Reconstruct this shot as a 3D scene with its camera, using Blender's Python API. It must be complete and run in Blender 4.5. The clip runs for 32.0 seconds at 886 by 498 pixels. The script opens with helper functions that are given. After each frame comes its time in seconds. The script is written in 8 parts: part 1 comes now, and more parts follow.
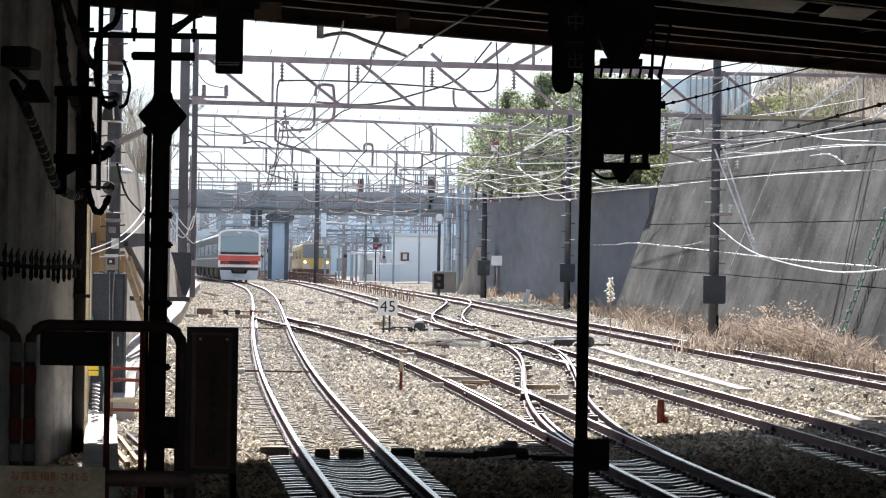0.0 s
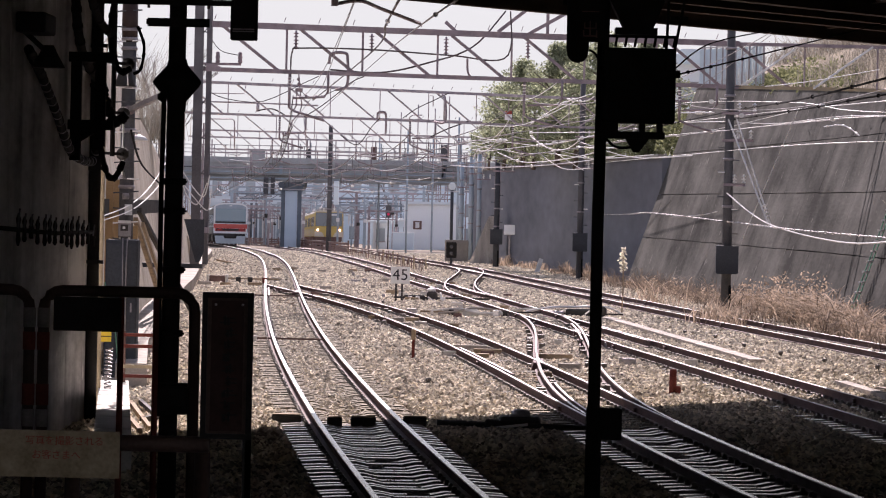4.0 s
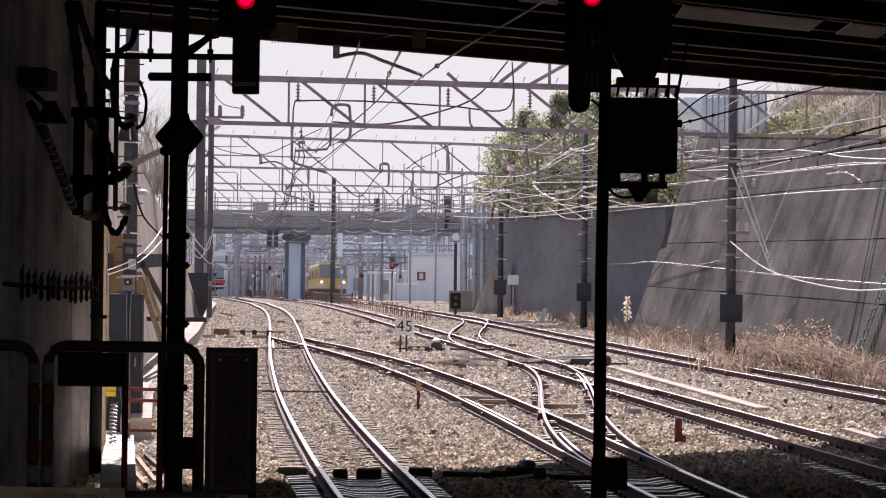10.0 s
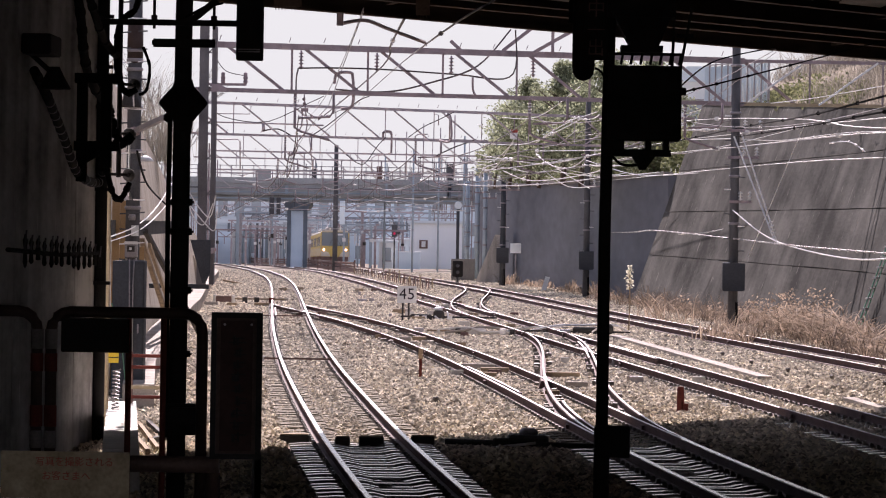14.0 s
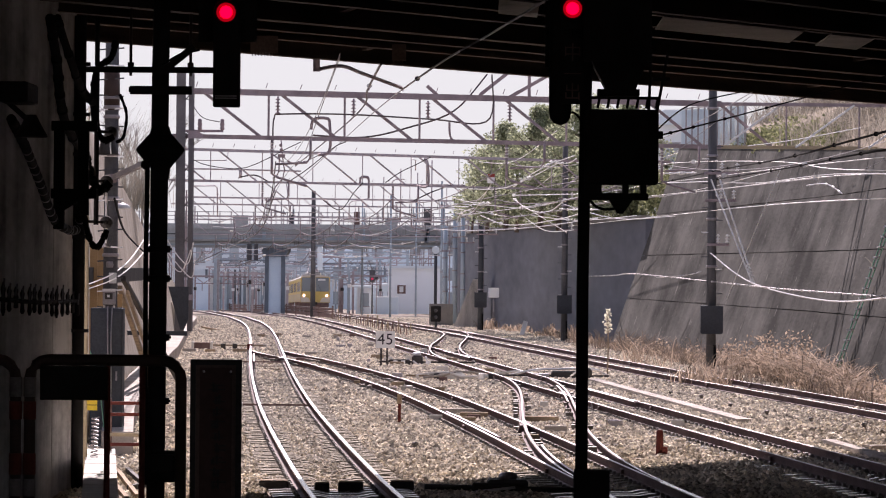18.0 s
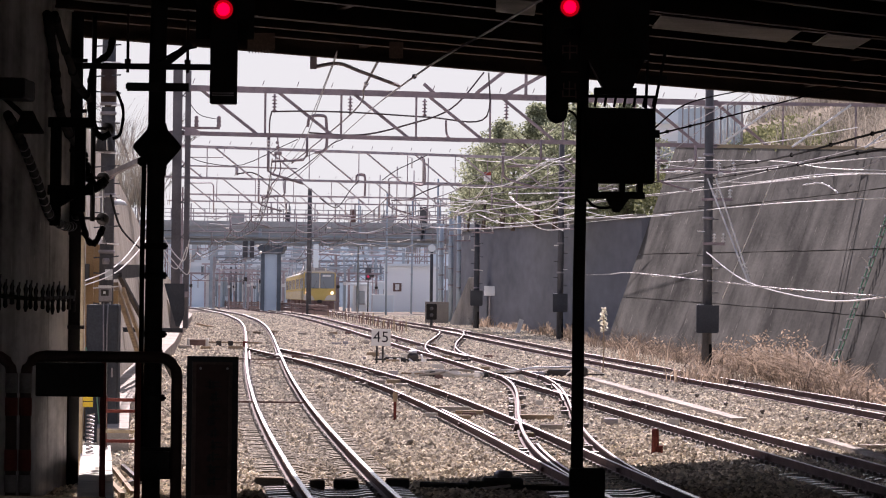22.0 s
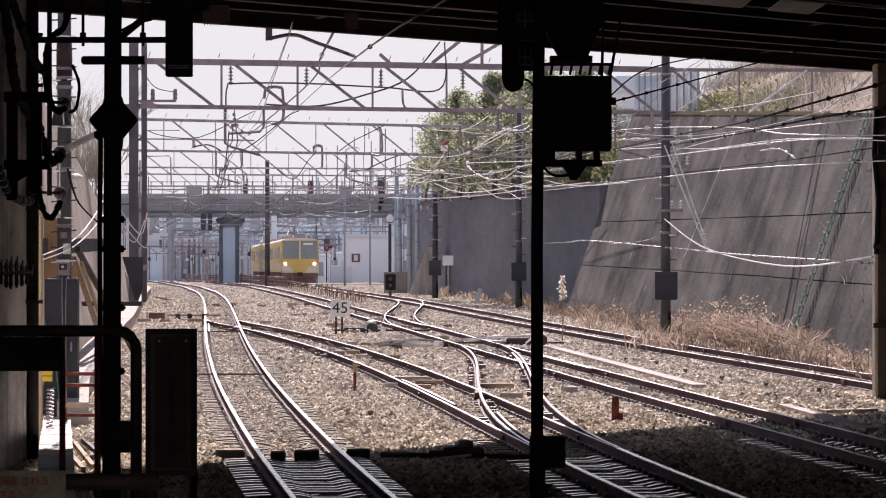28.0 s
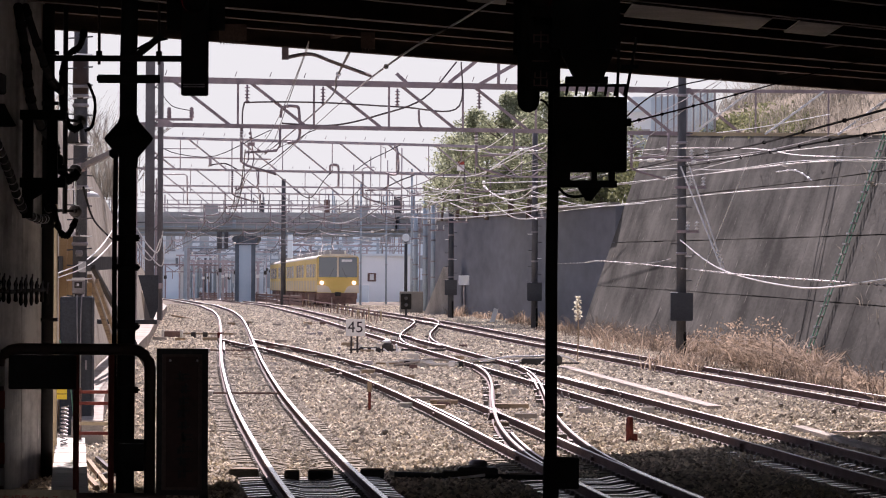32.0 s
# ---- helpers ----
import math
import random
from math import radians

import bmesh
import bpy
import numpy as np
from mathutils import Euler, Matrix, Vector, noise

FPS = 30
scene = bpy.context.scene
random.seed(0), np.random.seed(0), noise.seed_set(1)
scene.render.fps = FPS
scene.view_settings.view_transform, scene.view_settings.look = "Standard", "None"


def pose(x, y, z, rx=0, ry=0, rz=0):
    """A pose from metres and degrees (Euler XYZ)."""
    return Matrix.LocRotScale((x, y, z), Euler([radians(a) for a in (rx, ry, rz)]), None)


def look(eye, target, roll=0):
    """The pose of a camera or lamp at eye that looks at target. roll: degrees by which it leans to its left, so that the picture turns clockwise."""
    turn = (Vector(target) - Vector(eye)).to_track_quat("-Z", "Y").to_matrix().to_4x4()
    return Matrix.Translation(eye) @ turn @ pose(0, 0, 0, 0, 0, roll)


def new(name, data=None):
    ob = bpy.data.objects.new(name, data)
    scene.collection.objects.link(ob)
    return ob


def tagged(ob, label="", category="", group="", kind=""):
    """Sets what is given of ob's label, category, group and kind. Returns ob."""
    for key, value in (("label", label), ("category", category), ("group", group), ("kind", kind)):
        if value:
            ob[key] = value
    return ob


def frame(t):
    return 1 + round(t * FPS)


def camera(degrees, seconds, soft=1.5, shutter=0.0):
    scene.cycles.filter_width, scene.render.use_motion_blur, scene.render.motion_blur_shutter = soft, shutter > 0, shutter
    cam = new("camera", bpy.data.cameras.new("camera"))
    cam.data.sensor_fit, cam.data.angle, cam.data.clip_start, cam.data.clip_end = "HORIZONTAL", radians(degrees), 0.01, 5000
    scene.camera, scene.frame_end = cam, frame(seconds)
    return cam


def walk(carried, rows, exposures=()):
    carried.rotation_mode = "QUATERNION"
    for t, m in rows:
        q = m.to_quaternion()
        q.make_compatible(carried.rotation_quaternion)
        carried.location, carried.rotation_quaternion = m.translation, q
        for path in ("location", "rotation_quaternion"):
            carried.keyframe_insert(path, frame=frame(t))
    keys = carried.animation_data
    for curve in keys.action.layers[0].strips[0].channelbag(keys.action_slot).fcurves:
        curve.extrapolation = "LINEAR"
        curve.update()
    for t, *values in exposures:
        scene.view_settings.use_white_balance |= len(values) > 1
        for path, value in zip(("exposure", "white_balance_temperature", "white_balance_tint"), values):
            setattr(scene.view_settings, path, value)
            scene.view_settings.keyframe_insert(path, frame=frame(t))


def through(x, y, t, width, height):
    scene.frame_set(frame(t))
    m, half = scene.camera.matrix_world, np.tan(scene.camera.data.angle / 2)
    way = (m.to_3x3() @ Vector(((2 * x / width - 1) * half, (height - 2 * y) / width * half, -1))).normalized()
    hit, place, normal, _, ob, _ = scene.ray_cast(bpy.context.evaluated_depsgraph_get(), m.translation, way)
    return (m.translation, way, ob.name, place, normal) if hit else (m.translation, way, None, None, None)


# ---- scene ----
cam = camera(11.48, 32.0, soft=1.08)
PATH = [
    (0, pose(0.0250, 0.0, 2.9300, 89.8354, -0.8930, 0.6448)),
    (0.5, pose(0.0205, 0.0, 2.9306, 89.8687, -0.8648, 0.6172)),
    (1, pose(0.0224, 0.0, 2.9319, 89.8499, -0.7890, 0.7457)),
    (1.5, pose(0.0225, 0.0, 2.9285, 89.8496, -0.8410, 0.9274)),
    (2, pose(0.0214, 0.0, 2.9302, 89.8698, -0.9333, 1.0142)),
    (2.5, pose(0.0184, 0.0, 2.9285, 89.7685, -0.9939, 0.9602)),
    (3, pose(0.0150, 0.0, 2.9283, 89.5824, -1.1666, 0.8197)),
    (3.5, pose(0.0110, 0.0, 2.9226, 89.4191, -1.3030, 0.7730)),
    (5.5, pose(0.0178, 0.0, 2.9267, 89.6894, -0.8747, 0.9766)),
    (6, pose(0.0190, 0.0, 2.9277, 89.8919, -0.7208, 0.8927)),
    (6.5, pose(0.0176, 0.0, 2.9273, 90.0401, -0.7056, 0.8064)),
    (7, pose(0.0175, 0.0, 2.9271, 90.0907, -0.7768, 0.7541)),
    (7.5, pose(0.0148, 0.0, 2.9280, 90.0558, -0.8111, 0.7333)),
    (8, pose(0.0116, 0.0, 2.9260, 90.0415, -0.7399, 0.7130)),
    (8.5, pose(0.0100, 0.0, 2.9243, 90.0496, -0.7823, 0.7097)),
    (9, pose(0.0129, 0.0, 2.9252, 90.0355, -0.7489, 0.7305)),
    (9.5, pose(0.0145, 0.0, 2.9266, 90.0377, -0.7115, 0.7952)),
    (10, pose(0.0157, 0.0, 2.9312, 90.0854, -0.6883, 0.8564)),
    (10.5, pose(0.0142, 0.0, 2.9269, 90.1527, -0.7031, 0.9063)),
    (11, pose(0.0113, 0.0, 2.9253, 90.1624, -0.6971, 0.9025)),
    (11.5, pose(0.0118, 0.0, 2.9258, 90.0907, -0.7864, 0.8549)),
    (12, pose(0.0106, 0.0, 2.9241, 89.9661, -0.8372, 0.7817)),
    (12.5, pose(0.0119, 0.0, 2.9223, 89.8722, -0.8169, 0.7665)),
    (13, pose(0.0144, 0.0, 2.9243, 89.7857, -0.8826, 0.7898)),
    (13.5, pose(0.0097, 0.0, 2.9240, 89.6743, -0.9027, 0.8393)),
    (14, pose(0.0027, 0.0, 2.9213, 89.6722, -0.8947, 0.8843)),
    (14.5, pose(-0.0024, 0.0, 2.9218, 89.8343, -0.7920, 0.8707)),
    (16.5, pose(0.0002, 0.0, 2.9212, 90.0781, -0.4826, 0.8163)),
    (17, pose(0.0008, 0.0, 2.9231, 90.1297, -0.4900, 0.7207)),
    (17.5, pose(0.0036, 0.0, 2.9226, 90.1867, -0.4390, 0.6624)),
    (18, pose(0.0003, 0.0, 2.9232, 90.2586, -0.4743, 0.5950)),
    (18.5, pose(-0.0011, 0.0, 2.9228, 90.3005, -0.5089, 0.5578)),
    (19, pose(0.0015, 0.0, 2.9231, 90.2911, -0.5284, 0.5337)),
    (19.5, pose(-0.0000, 0.0, 2.9233, 90.2374, -0.6413, 0.5075)),
    (20, pose(-0.0028, 0.0, 2.9218, 90.1828, -0.7056, 0.4553)),
    (20.5, pose(-0.0043, 0.0, 2.9215, 90.1551, -0.7737, 0.4520)),
    (21, pose(-0.0046, 0.0, 2.9230, 90.1776, -0.8176, 0.4932)),
    (21.5, pose(-0.0053, 0.0, 2.9212, 90.2142, -0.7774, 0.5423)),
    (22, pose(-0.0038, 0.0, 2.9223, 90.2335, -0.7044, 0.5414)),
    (22.5, pose(-0.0024, 0.0, 2.9230, 90.2032, -0.6718, 0.4903)),
    (23, pose(0.0002, 0.0, 2.9216, 90.1431, -0.5997, 0.4186)),
    (23.5, pose(0.0007, 0.0, 2.9218, 90.1222, -0.5739, 0.3404)),
    (24, pose(-0.0011, 0.0, 2.9204, 90.1800, -0.5765, 0.2713)),
    (24.5, pose(-0.0049, 0.0, 2.9231, 90.2586, -0.5700, 0.1804)),
    (25, pose(-0.0047, 0.0, 2.9248, 90.2865, -0.6189, 0.0416)),
    (25.5, pose(-0.0050, 0.0, 2.9219, 90.2163, -0.5900, -0.0732)),
    (27.5, pose(-0.0033, 0.0, 2.9206, 89.8578, -0.2591, -0.0912)),
    (28, pose(-0.0000, 0.0, 2.9200, 89.8458, 0.0000, 0.0000)),
    (28.5, pose(-0.0005, 0.0, 2.9211, 89.9244, 0.0641, 0.2201)),
    (29, pose(0.0046, 0.0, 2.9222, 89.9808, 0.0018, 0.3921)),
    (29.5, pose(0.0047, 0.0, 2.9200, 89.9596, -0.0963, 0.3605)),
    (30, pose(0.0118, 0.0, 2.9214, 89.9184, -0.1761, 0.2306)),
    (30.5, pose(0.0105, 0.0, 2.9204, 89.9283, -0.2583, 0.1498)),
    (31, pose(0.0091, 0.0, 2.9232, 89.9730, -0.3069, 0.1796)),
    (31.5, pose(0.0110, 0.0, 2.9220, 90.0487, -0.3035, 0.2429)),
    (32, pose(0.0168, 0.0, 2.9257, 90.1000, -0.2939, 0.2111)),
]
walk(cam, PATH, exposures=[
    (0.0, 1.62, 5750, 12), (2.0, 1.57, 5750, 13), (3.0, 1.13, 6250, 26), (3.5, 1.11, 6200, 28),
    (6.0, 1.11, 6200, 30), (14.0, 1.11, 6200, 30), (19.0, 1.11, 6200, 30), (25.0, 1.11, 6200, 30), (32.0, 1.11, 6200, 30)])

# ---- daylight ----
SUN_UP, SUN_LEFT = 40.0, 4.5
world = bpy.data.worlds.new("daylight")
scene.world = world
world.use_nodes = True
wn = world.node_tree.nodes
sky = wn.new("ShaderNodeTexSky")
sky.sky_type, sky.sun_disc = "NISHITA", False
sky.sun_elevation, sky.sun_rotation = radians(SUN_UP), radians(-SUN_LEFT)
sky.air_density, sky.dust_density, sky.ozone_density = 1.0, 0.05, 1.5
haze = wn.new("ShaderNodeHueSaturation")
haze.inputs["Saturation"].default_value = 0.4
world.node_tree.links.new(sky.outputs[0], haze.inputs["Color"])
world.node_tree.links.new(haze.outputs[0], wn["Background"].inputs[0])
wn["Background"].inputs[1].default_value = 0.068
sun = new("sun", bpy.data.lights.new("sun", "SUN"))
sun.data.energy, sun.data.angle, sun.data.color = 5.0, radians(0.55), (1.0, 0.91, 0.8)
s_dir = Vector((-math.sin(radians(SUN_LEFT)) * math.cos(radians(SUN_UP)), math.cos(radians(SUN_LEFT)) * math.cos(radians(SUN_UP)), math.sin(radians(SUN_UP))))
sun.matrix_world = look(s_dir * 200, (0, 0, 0))


# ---- materials ----
def haze_bank():
    """Plain bright haze standing on the horizon, far beyond everything."""
    m = bpy.data.materials.new("horizon_haze")
    m.use_nodes = True
    n = m.node_tree.nodes
    e = n.new("ShaderNodeEmission")
    e.inputs[0].default_value, e.inputs[1].default_value = (0.95, 1.0, 0.9, 1), 0.393
    m.node_tree.links.new(e.outputs[0], n["Material Output"].inputs[0])
    bm = bmesh.new()
    rows = []
    for k in range(41):
        a = radians(-80 + 4 * k)
        rows.append([bm.verts.new((3900 * math.sin(a), 3900 * math.cos(a), z)) for z in (-40, 900)])
    for p, q in zip(rows, rows[1:]):
        bm.faces.new((p[0], q[0], q[1], p[1]))
    me = bpy.data.meshes.new("backdrop")
    bm.to_mesh(me)
    bm.free()
    me.materials.append(m)
    tagged(new("backdrop", me), "plain pale hazy sky along the horizon", "sky", kind="structure")


haze_bank()


def mat(name, c1, c2, rough=0.85, metal=0.0, scale=3.0, fine=60.0, bump=0.25, vary=0.0, streak=0.0, spec=0.15, tone=(0.38, 0.8)):
    """Two-scale noise between two colours, fine relief, optional upright streaks and variation from piece to piece."""
    m = bpy.data.materials.new(name)
    m.use_nodes = True
    n, l = m.node_tree.nodes, m.node_tree.links
    b = n["Principled BSDF"]
    tc = n.new("ShaderNodeTexCoord")
    mp = n.new("ShaderNodeMapping")
    l.new(tc.outputs["Object"], mp.inputs[0])
    if streak:
        mp.inputs["Scale"].default_value = streak if isinstance(streak, tuple) else (1, 1, streak)
    a = n.new("ShaderNodeTexNoise")
    a.inputs["Scale"].default_value, a.inputs["Detail"].default_value = scale, 6
    l.new(mp.outputs[0], a.inputs[0])
    f = n.new("ShaderNodeTexNoise")
    f.inputs["Scale"].default_value, f.inputs["Detail"].default_value = fine, 4
    l.new((mp if isinstance(streak, tuple) else tc).outputs[0 if isinstance(streak, tuple) else "Object"], f.inputs[0])
    add = n.new("ShaderNodeMath")
    add.operation = "MULTIPLY_ADD"
    add.inputs[1].default_value = 0.45
    l.new(f.outputs[0], add.inputs[0])
    half = n.new("ShaderNodeMath")
    half.operation = "MULTIPLY"
    half.inputs[1].default_value = 0.75
    l.new(a.outputs[0], half.inputs[0])
    l.new(half.outputs[0], add.inputs[2])
    src = add.outputs[0]
    if vary:
        oi = n.new("ShaderNodeObjectInfo")
        v = n.new("ShaderNodeMath")
        v.operation = "MULTIPLY_ADD"
        v.inputs[1].default_value = vary
        l.new(oi.outputs["Random"], v.inputs[0])
        l.new(src, v.inputs[2])
        src = v.outputs[0]
    r = n.new("ShaderNodeValToRGB")
    r.color_ramp.elements[0].position, r.color_ramp.elements[1].position = tone
    r.color_ramp.elements[0].color, r.color_ramp.elements[1].color = (*c1, 1), (*c2, 1)
    l.new(src, r.inputs[0])
    l.new(r.outputs[0], b.inputs["Base Color"])
    b.inputs["Roughness"].default_value, b.inputs["Metallic"].default_value = rough, metal
    b.inputs["Specular IOR Level"].default_value = spec
    if bump:
        bp = n.new("ShaderNodeBump")
        bp.inputs["Strength"].default_value, bp.inputs["Distance"].default_value = bump, 0.02
        l.new(f.outputs[0], bp.inputs["Height"])
        l.new(bp.outputs[0], b.inputs["Normal"])
    return m


def island_mat(name, c1, c2, rough=0.85, scale=1.2, through=0.0):
    """Colour that changes from loose piece to loose piece of one mesh; leaves may let light through."""
    m = bpy.data.materials.new(name)
    m.use_nodes = True
    n, l = m.node_tree.nodes, m.node_tree.links
    b = n["Principled BSDF"]
    g = n.new("ShaderNodeNewGeometry")
    tc = n.new("ShaderNodeTexCoord")
    a = n.new("ShaderNodeTexNoise")
    a.inputs["Scale"].default_value = scale
    l.new(tc.outputs["Object"], a.inputs[0])
    mx = n.new("ShaderNodeMath")
    mx.operation = "MULTIPLY_ADD"
    mx.inputs[1].default_value = 0.6
    l.new(g.outputs["Random Per Island"], mx.inputs[0])
    hf = n.new("ShaderNodeMath")
    hf.operation = "MULTIPLY"
    hf.inputs[1].default_value = 0.5
    l.new(a.outputs[0], hf.inputs[0])
    l.new(hf.outputs[0], mx.inputs[2])
    r = n.new("ShaderNodeValToRGB")
    r.color_ramp.elements[0].position, r.color_ramp.elements[1].position = 0.15, 0.85
    r.color_ramp.elements[0].color, r.color_ramp.elements[1].color = (*c1, 1), (*c2, 1)
    l.new(mx.outputs[0], r.inputs[0])
    l.new(r.outputs[0], b.inputs["Base Color"])
    b.inputs["Roughness"].default_value = rough
    b.inputs["Specular IOR Level"].default_value = 0.08
    if through:
        t = n.new("ShaderNodeBsdfTranslucent")
        l.new(r.outputs[0], t.inputs[0])
        ms = n.new("ShaderNodeMixShader")
        ms.inputs[0].default_value = through
        l.new(b.outputs[0], ms.inputs[1])
        l.new(t.outputs[0], ms.inputs[2])
        l.new(ms.outputs[0], n["Material Output"].inputs[0])
    return m


def glow(name, col, strength):
    m = bpy.data.materials.new(name)
    m.use_nodes = True
    b = m.node_tree.nodes["Principled BSDF"]
    b.inputs["Base Color"].default_value = (*col, 1)
    b.inputs["Emission Color"].default_value = (*col, 1)
    b.inputs["Emission Strength"].default_value = strength
    return m


def glass_mat(name, col, rough=0.08):
    m = bpy.data.materials.new(name)
    m.use_nodes = True
    b = m.node_tree.nodes["Principled BSDF"]
    b.inputs["Base Color"].default_value = (*col, 1)
    b.inputs["Roughness"].default_value = rough
    b.inputs["Specular IOR Level"].default_value = 0.8
    return m


def wall_mat(name, lo=(0.029, 0.0293, 0.027), hi=(0.13, 0.1275, 0.117), fleck=(0.25, 0.243, 0.22), ramp=(0.34, 0.68), stain=(1, 0.16, 0.5), run_down=(0.2, 0.4, 0.22)):
    """Old cast concrete: broad stains, broken run-down streaks, fine grain and scattered pale flecks."""
    m = bpy.data.materials.new(name)
    m.use_nodes = True
    n, l = m.node_tree.nodes, m.node_tree.links
    b = n["Principled BSDF"]
    tc = n.new("ShaderNodeTexCoord")

    def noise(stretch, scale, detail):
        mp = n.new("ShaderNodeMapping")
        mp.inputs["Scale"].default_value = stretch
        l.new(tc.outputs["Object"], mp.inputs[0])
        t = n.new("ShaderNodeTexNoise")
        t.inputs["Scale"].default_value, t.inputs["Detail"].default_value = scale, detail
        l.new(mp.outputs[0], t.inputs[0])
        return t.outputs[0]

    def blend(a, k, c):
        q = n.new("ShaderNodeMath")
        q.operation = "MULTIPLY_ADD"
        q.inputs[1].default_value = k
        l.new(a, q.inputs[0])
        if c is None:
            q.inputs[2].default_value = 0.0
        else:
            l.new(c, q.inputs[2])
        return q.outputs[0]

    grain = noise((1, 0.3, 1.4), 7.0, 6)
    total = blend(noise(stain, 1.0, 3), 0.5, blend(noise(run_down, 1.3, 3), 0.35, blend(grain, 0.15, None)))
    r = n.new("ShaderNodeValToRGB")
    r.color_ramp.elements[0].position, r.color_ramp.elements[1].position = ramp
    r.color_ramp.elements[0].color, r.color_ramp.elements[1].color = (*lo, 1), (*hi, 1)
    l.new(total, r.inputs[0])
    f = n.new("ShaderNodeValToRGB")
    f.color_ramp.elements[0].position, f.color_ramp.elements[1].position = 0.66, 0.72
    l.new(noise((0.5, 0.9, 0.6), 2.6, 4), f.inputs[0])
    fac = blend(f.outputs[0], 0.55, None)
    mx = n.new("ShaderNodeMix")
    mx.data_type = "RGBA"
    l.new(fac, mx.inputs[0])
    l.new(r.outputs[0], mx.inputs[6])
    mx.inputs[7].default_value = (*fleck, 1)
    l.new(mx.outputs[2], b.inputs["Base Color"])
    b.inputs["Roughness"].default_value, b.inputs["Specular IOR Level"].default_value = 0.95, 0.03
    bp = n.new("ShaderNodeBump")
    bp.inputs["Strength"].default_value, bp.inputs["Distance"].default_value = 0.5, 0.02
    l.new(grain, bp.inputs["Height"])
    l.new(bp.outputs[0], b.inputs["Normal"])
    return m


M_BALLAST = mat("ballast", (0.07, 0.06, 0.047), (0.26, 0.225, 0.18), 0.95, 0, 0.35, 22, 0.9)
M_STONE = island_mat("ballast_stone", (0.1, 0.085, 0.068), (1.0, 0.9, 0.72), 0.95, 0.5)
M_SLEEPER = mat("sleeper_concrete", (0.13, 0.117, 0.094), (0.26, 0.235, 0.19), 0.85, 0, 2, 50, 0.35, 0.15, spec=0.06)
M_SLEEPER_NEW = mat("smooth_sleeper", (0.12, 0.112, 0.1), (0.24, 0.225, 0.2), 0.22, 0, 2, 50, 0.08, 0.15, spec=0.5)
M_RAIL = mat("rail_rust", (0.05, 0.03, 0.03), (0.125, 0.08, 0.077), 0.75, 0.1, 2, 70, 0.25)
M_HEAD = mat("rail_polished", (0.42, 0.42, 0.425), (0.6, 0.595, 0.59), 0.24, 1.0, 1.5, 90, 0.05)
M_HEAD_DULL = mat("rail_dull", (0.3, 0.28, 0.275), (0.5, 0.48, 0.47), 0.4, 1.0, 1.5, 90, 0.05)
M_CLIP = mat("clip_iron", (0.03, 0.026, 0.022), (0.26, 0.24, 0.22), 0.5, 0.4, 6, 60, 0.2)
M_CONC = mat("concrete", (0.2, 0.195, 0.18), (0.56, 0.54, 0.5), 0.9, 0, 1.3, 22, 0.4, 0, 0.3, tone=(0.44, 0.78))
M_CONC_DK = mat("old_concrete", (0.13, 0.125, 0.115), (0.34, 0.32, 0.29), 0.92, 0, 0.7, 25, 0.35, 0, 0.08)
M_WALL = wall_mat("wall_concrete", ramp=(0.38, 0.64))
# bluish cast of haze and shade is put into the far wall's colour
M_WALL_FAR = mat("hazed_far_concrete", (0.125, 0.134, 0.152), (0.235, 0.25, 0.28), 0.95, 0, 1.2, 6, 0.3, 0.01, (0.3, 0.06, 0.3), spec=0.03, tone=(0.35, 0.9))
M_ABUT = wall_mat("stained_concrete", (0.15, 0.148, 0.142), (0.74, 0.73, 0.7), (0.85, 0.83, 0.8), (0.35, 0.6), (1, 0.3, 0.7), (0.3, 0.8, 0.16))
M_WHITE = mat("pale_concrete", (0.42, 0.4, 0.37), (0.7, 0.68, 0.63), 0.85, 0, 1.4, 40, 0.25, 0.1)
M_TROUGH = mat("weathered_trough", (0.19, 0.172, 0.15), (0.4, 0.365, 0.325), 0.9, 0, 1.4, 40, 0.25, 0.15)
M_CUT = mat("buff_wall", (0.24, 0.21, 0.165), (0.46, 0.41, 0.335), 0.92, 0, 0.6, 16, 0.4, 0, 0.2)
M_STEEL = mat("galvanised_steel", (0.22, 0.21, 0.22), (0.42, 0.4, 0.41), 0.55, 0.6, 3, 60, 0.1)
M_MAST = mat("mast_steel", (0.055, 0.056, 0.06), (0.14, 0.142, 0.148), 0.8, 0, 4, 50, 0.2, 0, 0.3)
M_GIRDER = mat("girder_paint", (0.026, 0.018, 0.0145), (0.075, 0.053, 0.042), 0.75, 0.0, 1.0, 30, 0.2, spec=0.08)
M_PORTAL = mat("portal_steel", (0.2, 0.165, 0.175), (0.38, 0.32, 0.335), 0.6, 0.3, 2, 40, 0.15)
# portal steel for far spans, paler to carry the haze in its colour
M_PORTAL_HAZED = mat("portal_hazed", (0.33, 0.29, 0.305), (0.5, 0.45, 0.47), 0.6, 0.3, 2, 40, 0.15)
M_COLUMN = mat("column_paint", (0.12, 0.145, 0.17), (0.2, 0.235, 0.27), 0.75, 0.0, 1, 30, 0.1)
M_BLACK = mat("black_paint", (0.01, 0.01, 0.01), (0.028, 0.026, 0.025), 0.8, 0, 3, 60, 0.15, spec=0.15)
M_PIPE = mat("brown_paint", (0.03, 0.02, 0.017), (0.075, 0.05, 0.042), 0.5, 0.1, 3, 60, 0.15)
M_CABLE = mat("cable_rubber", (0.004, 0.004, 0.004), (0.012, 0.012, 0.012), 0.85, 0, 4, 60, 0.1, spec=0.05)
M_WIRE = mat("bright_wire", (0.66, 0.65, 0.64), (0.86, 0.85, 0.84), 0.35, 0.45, 2, 60, 0.05)
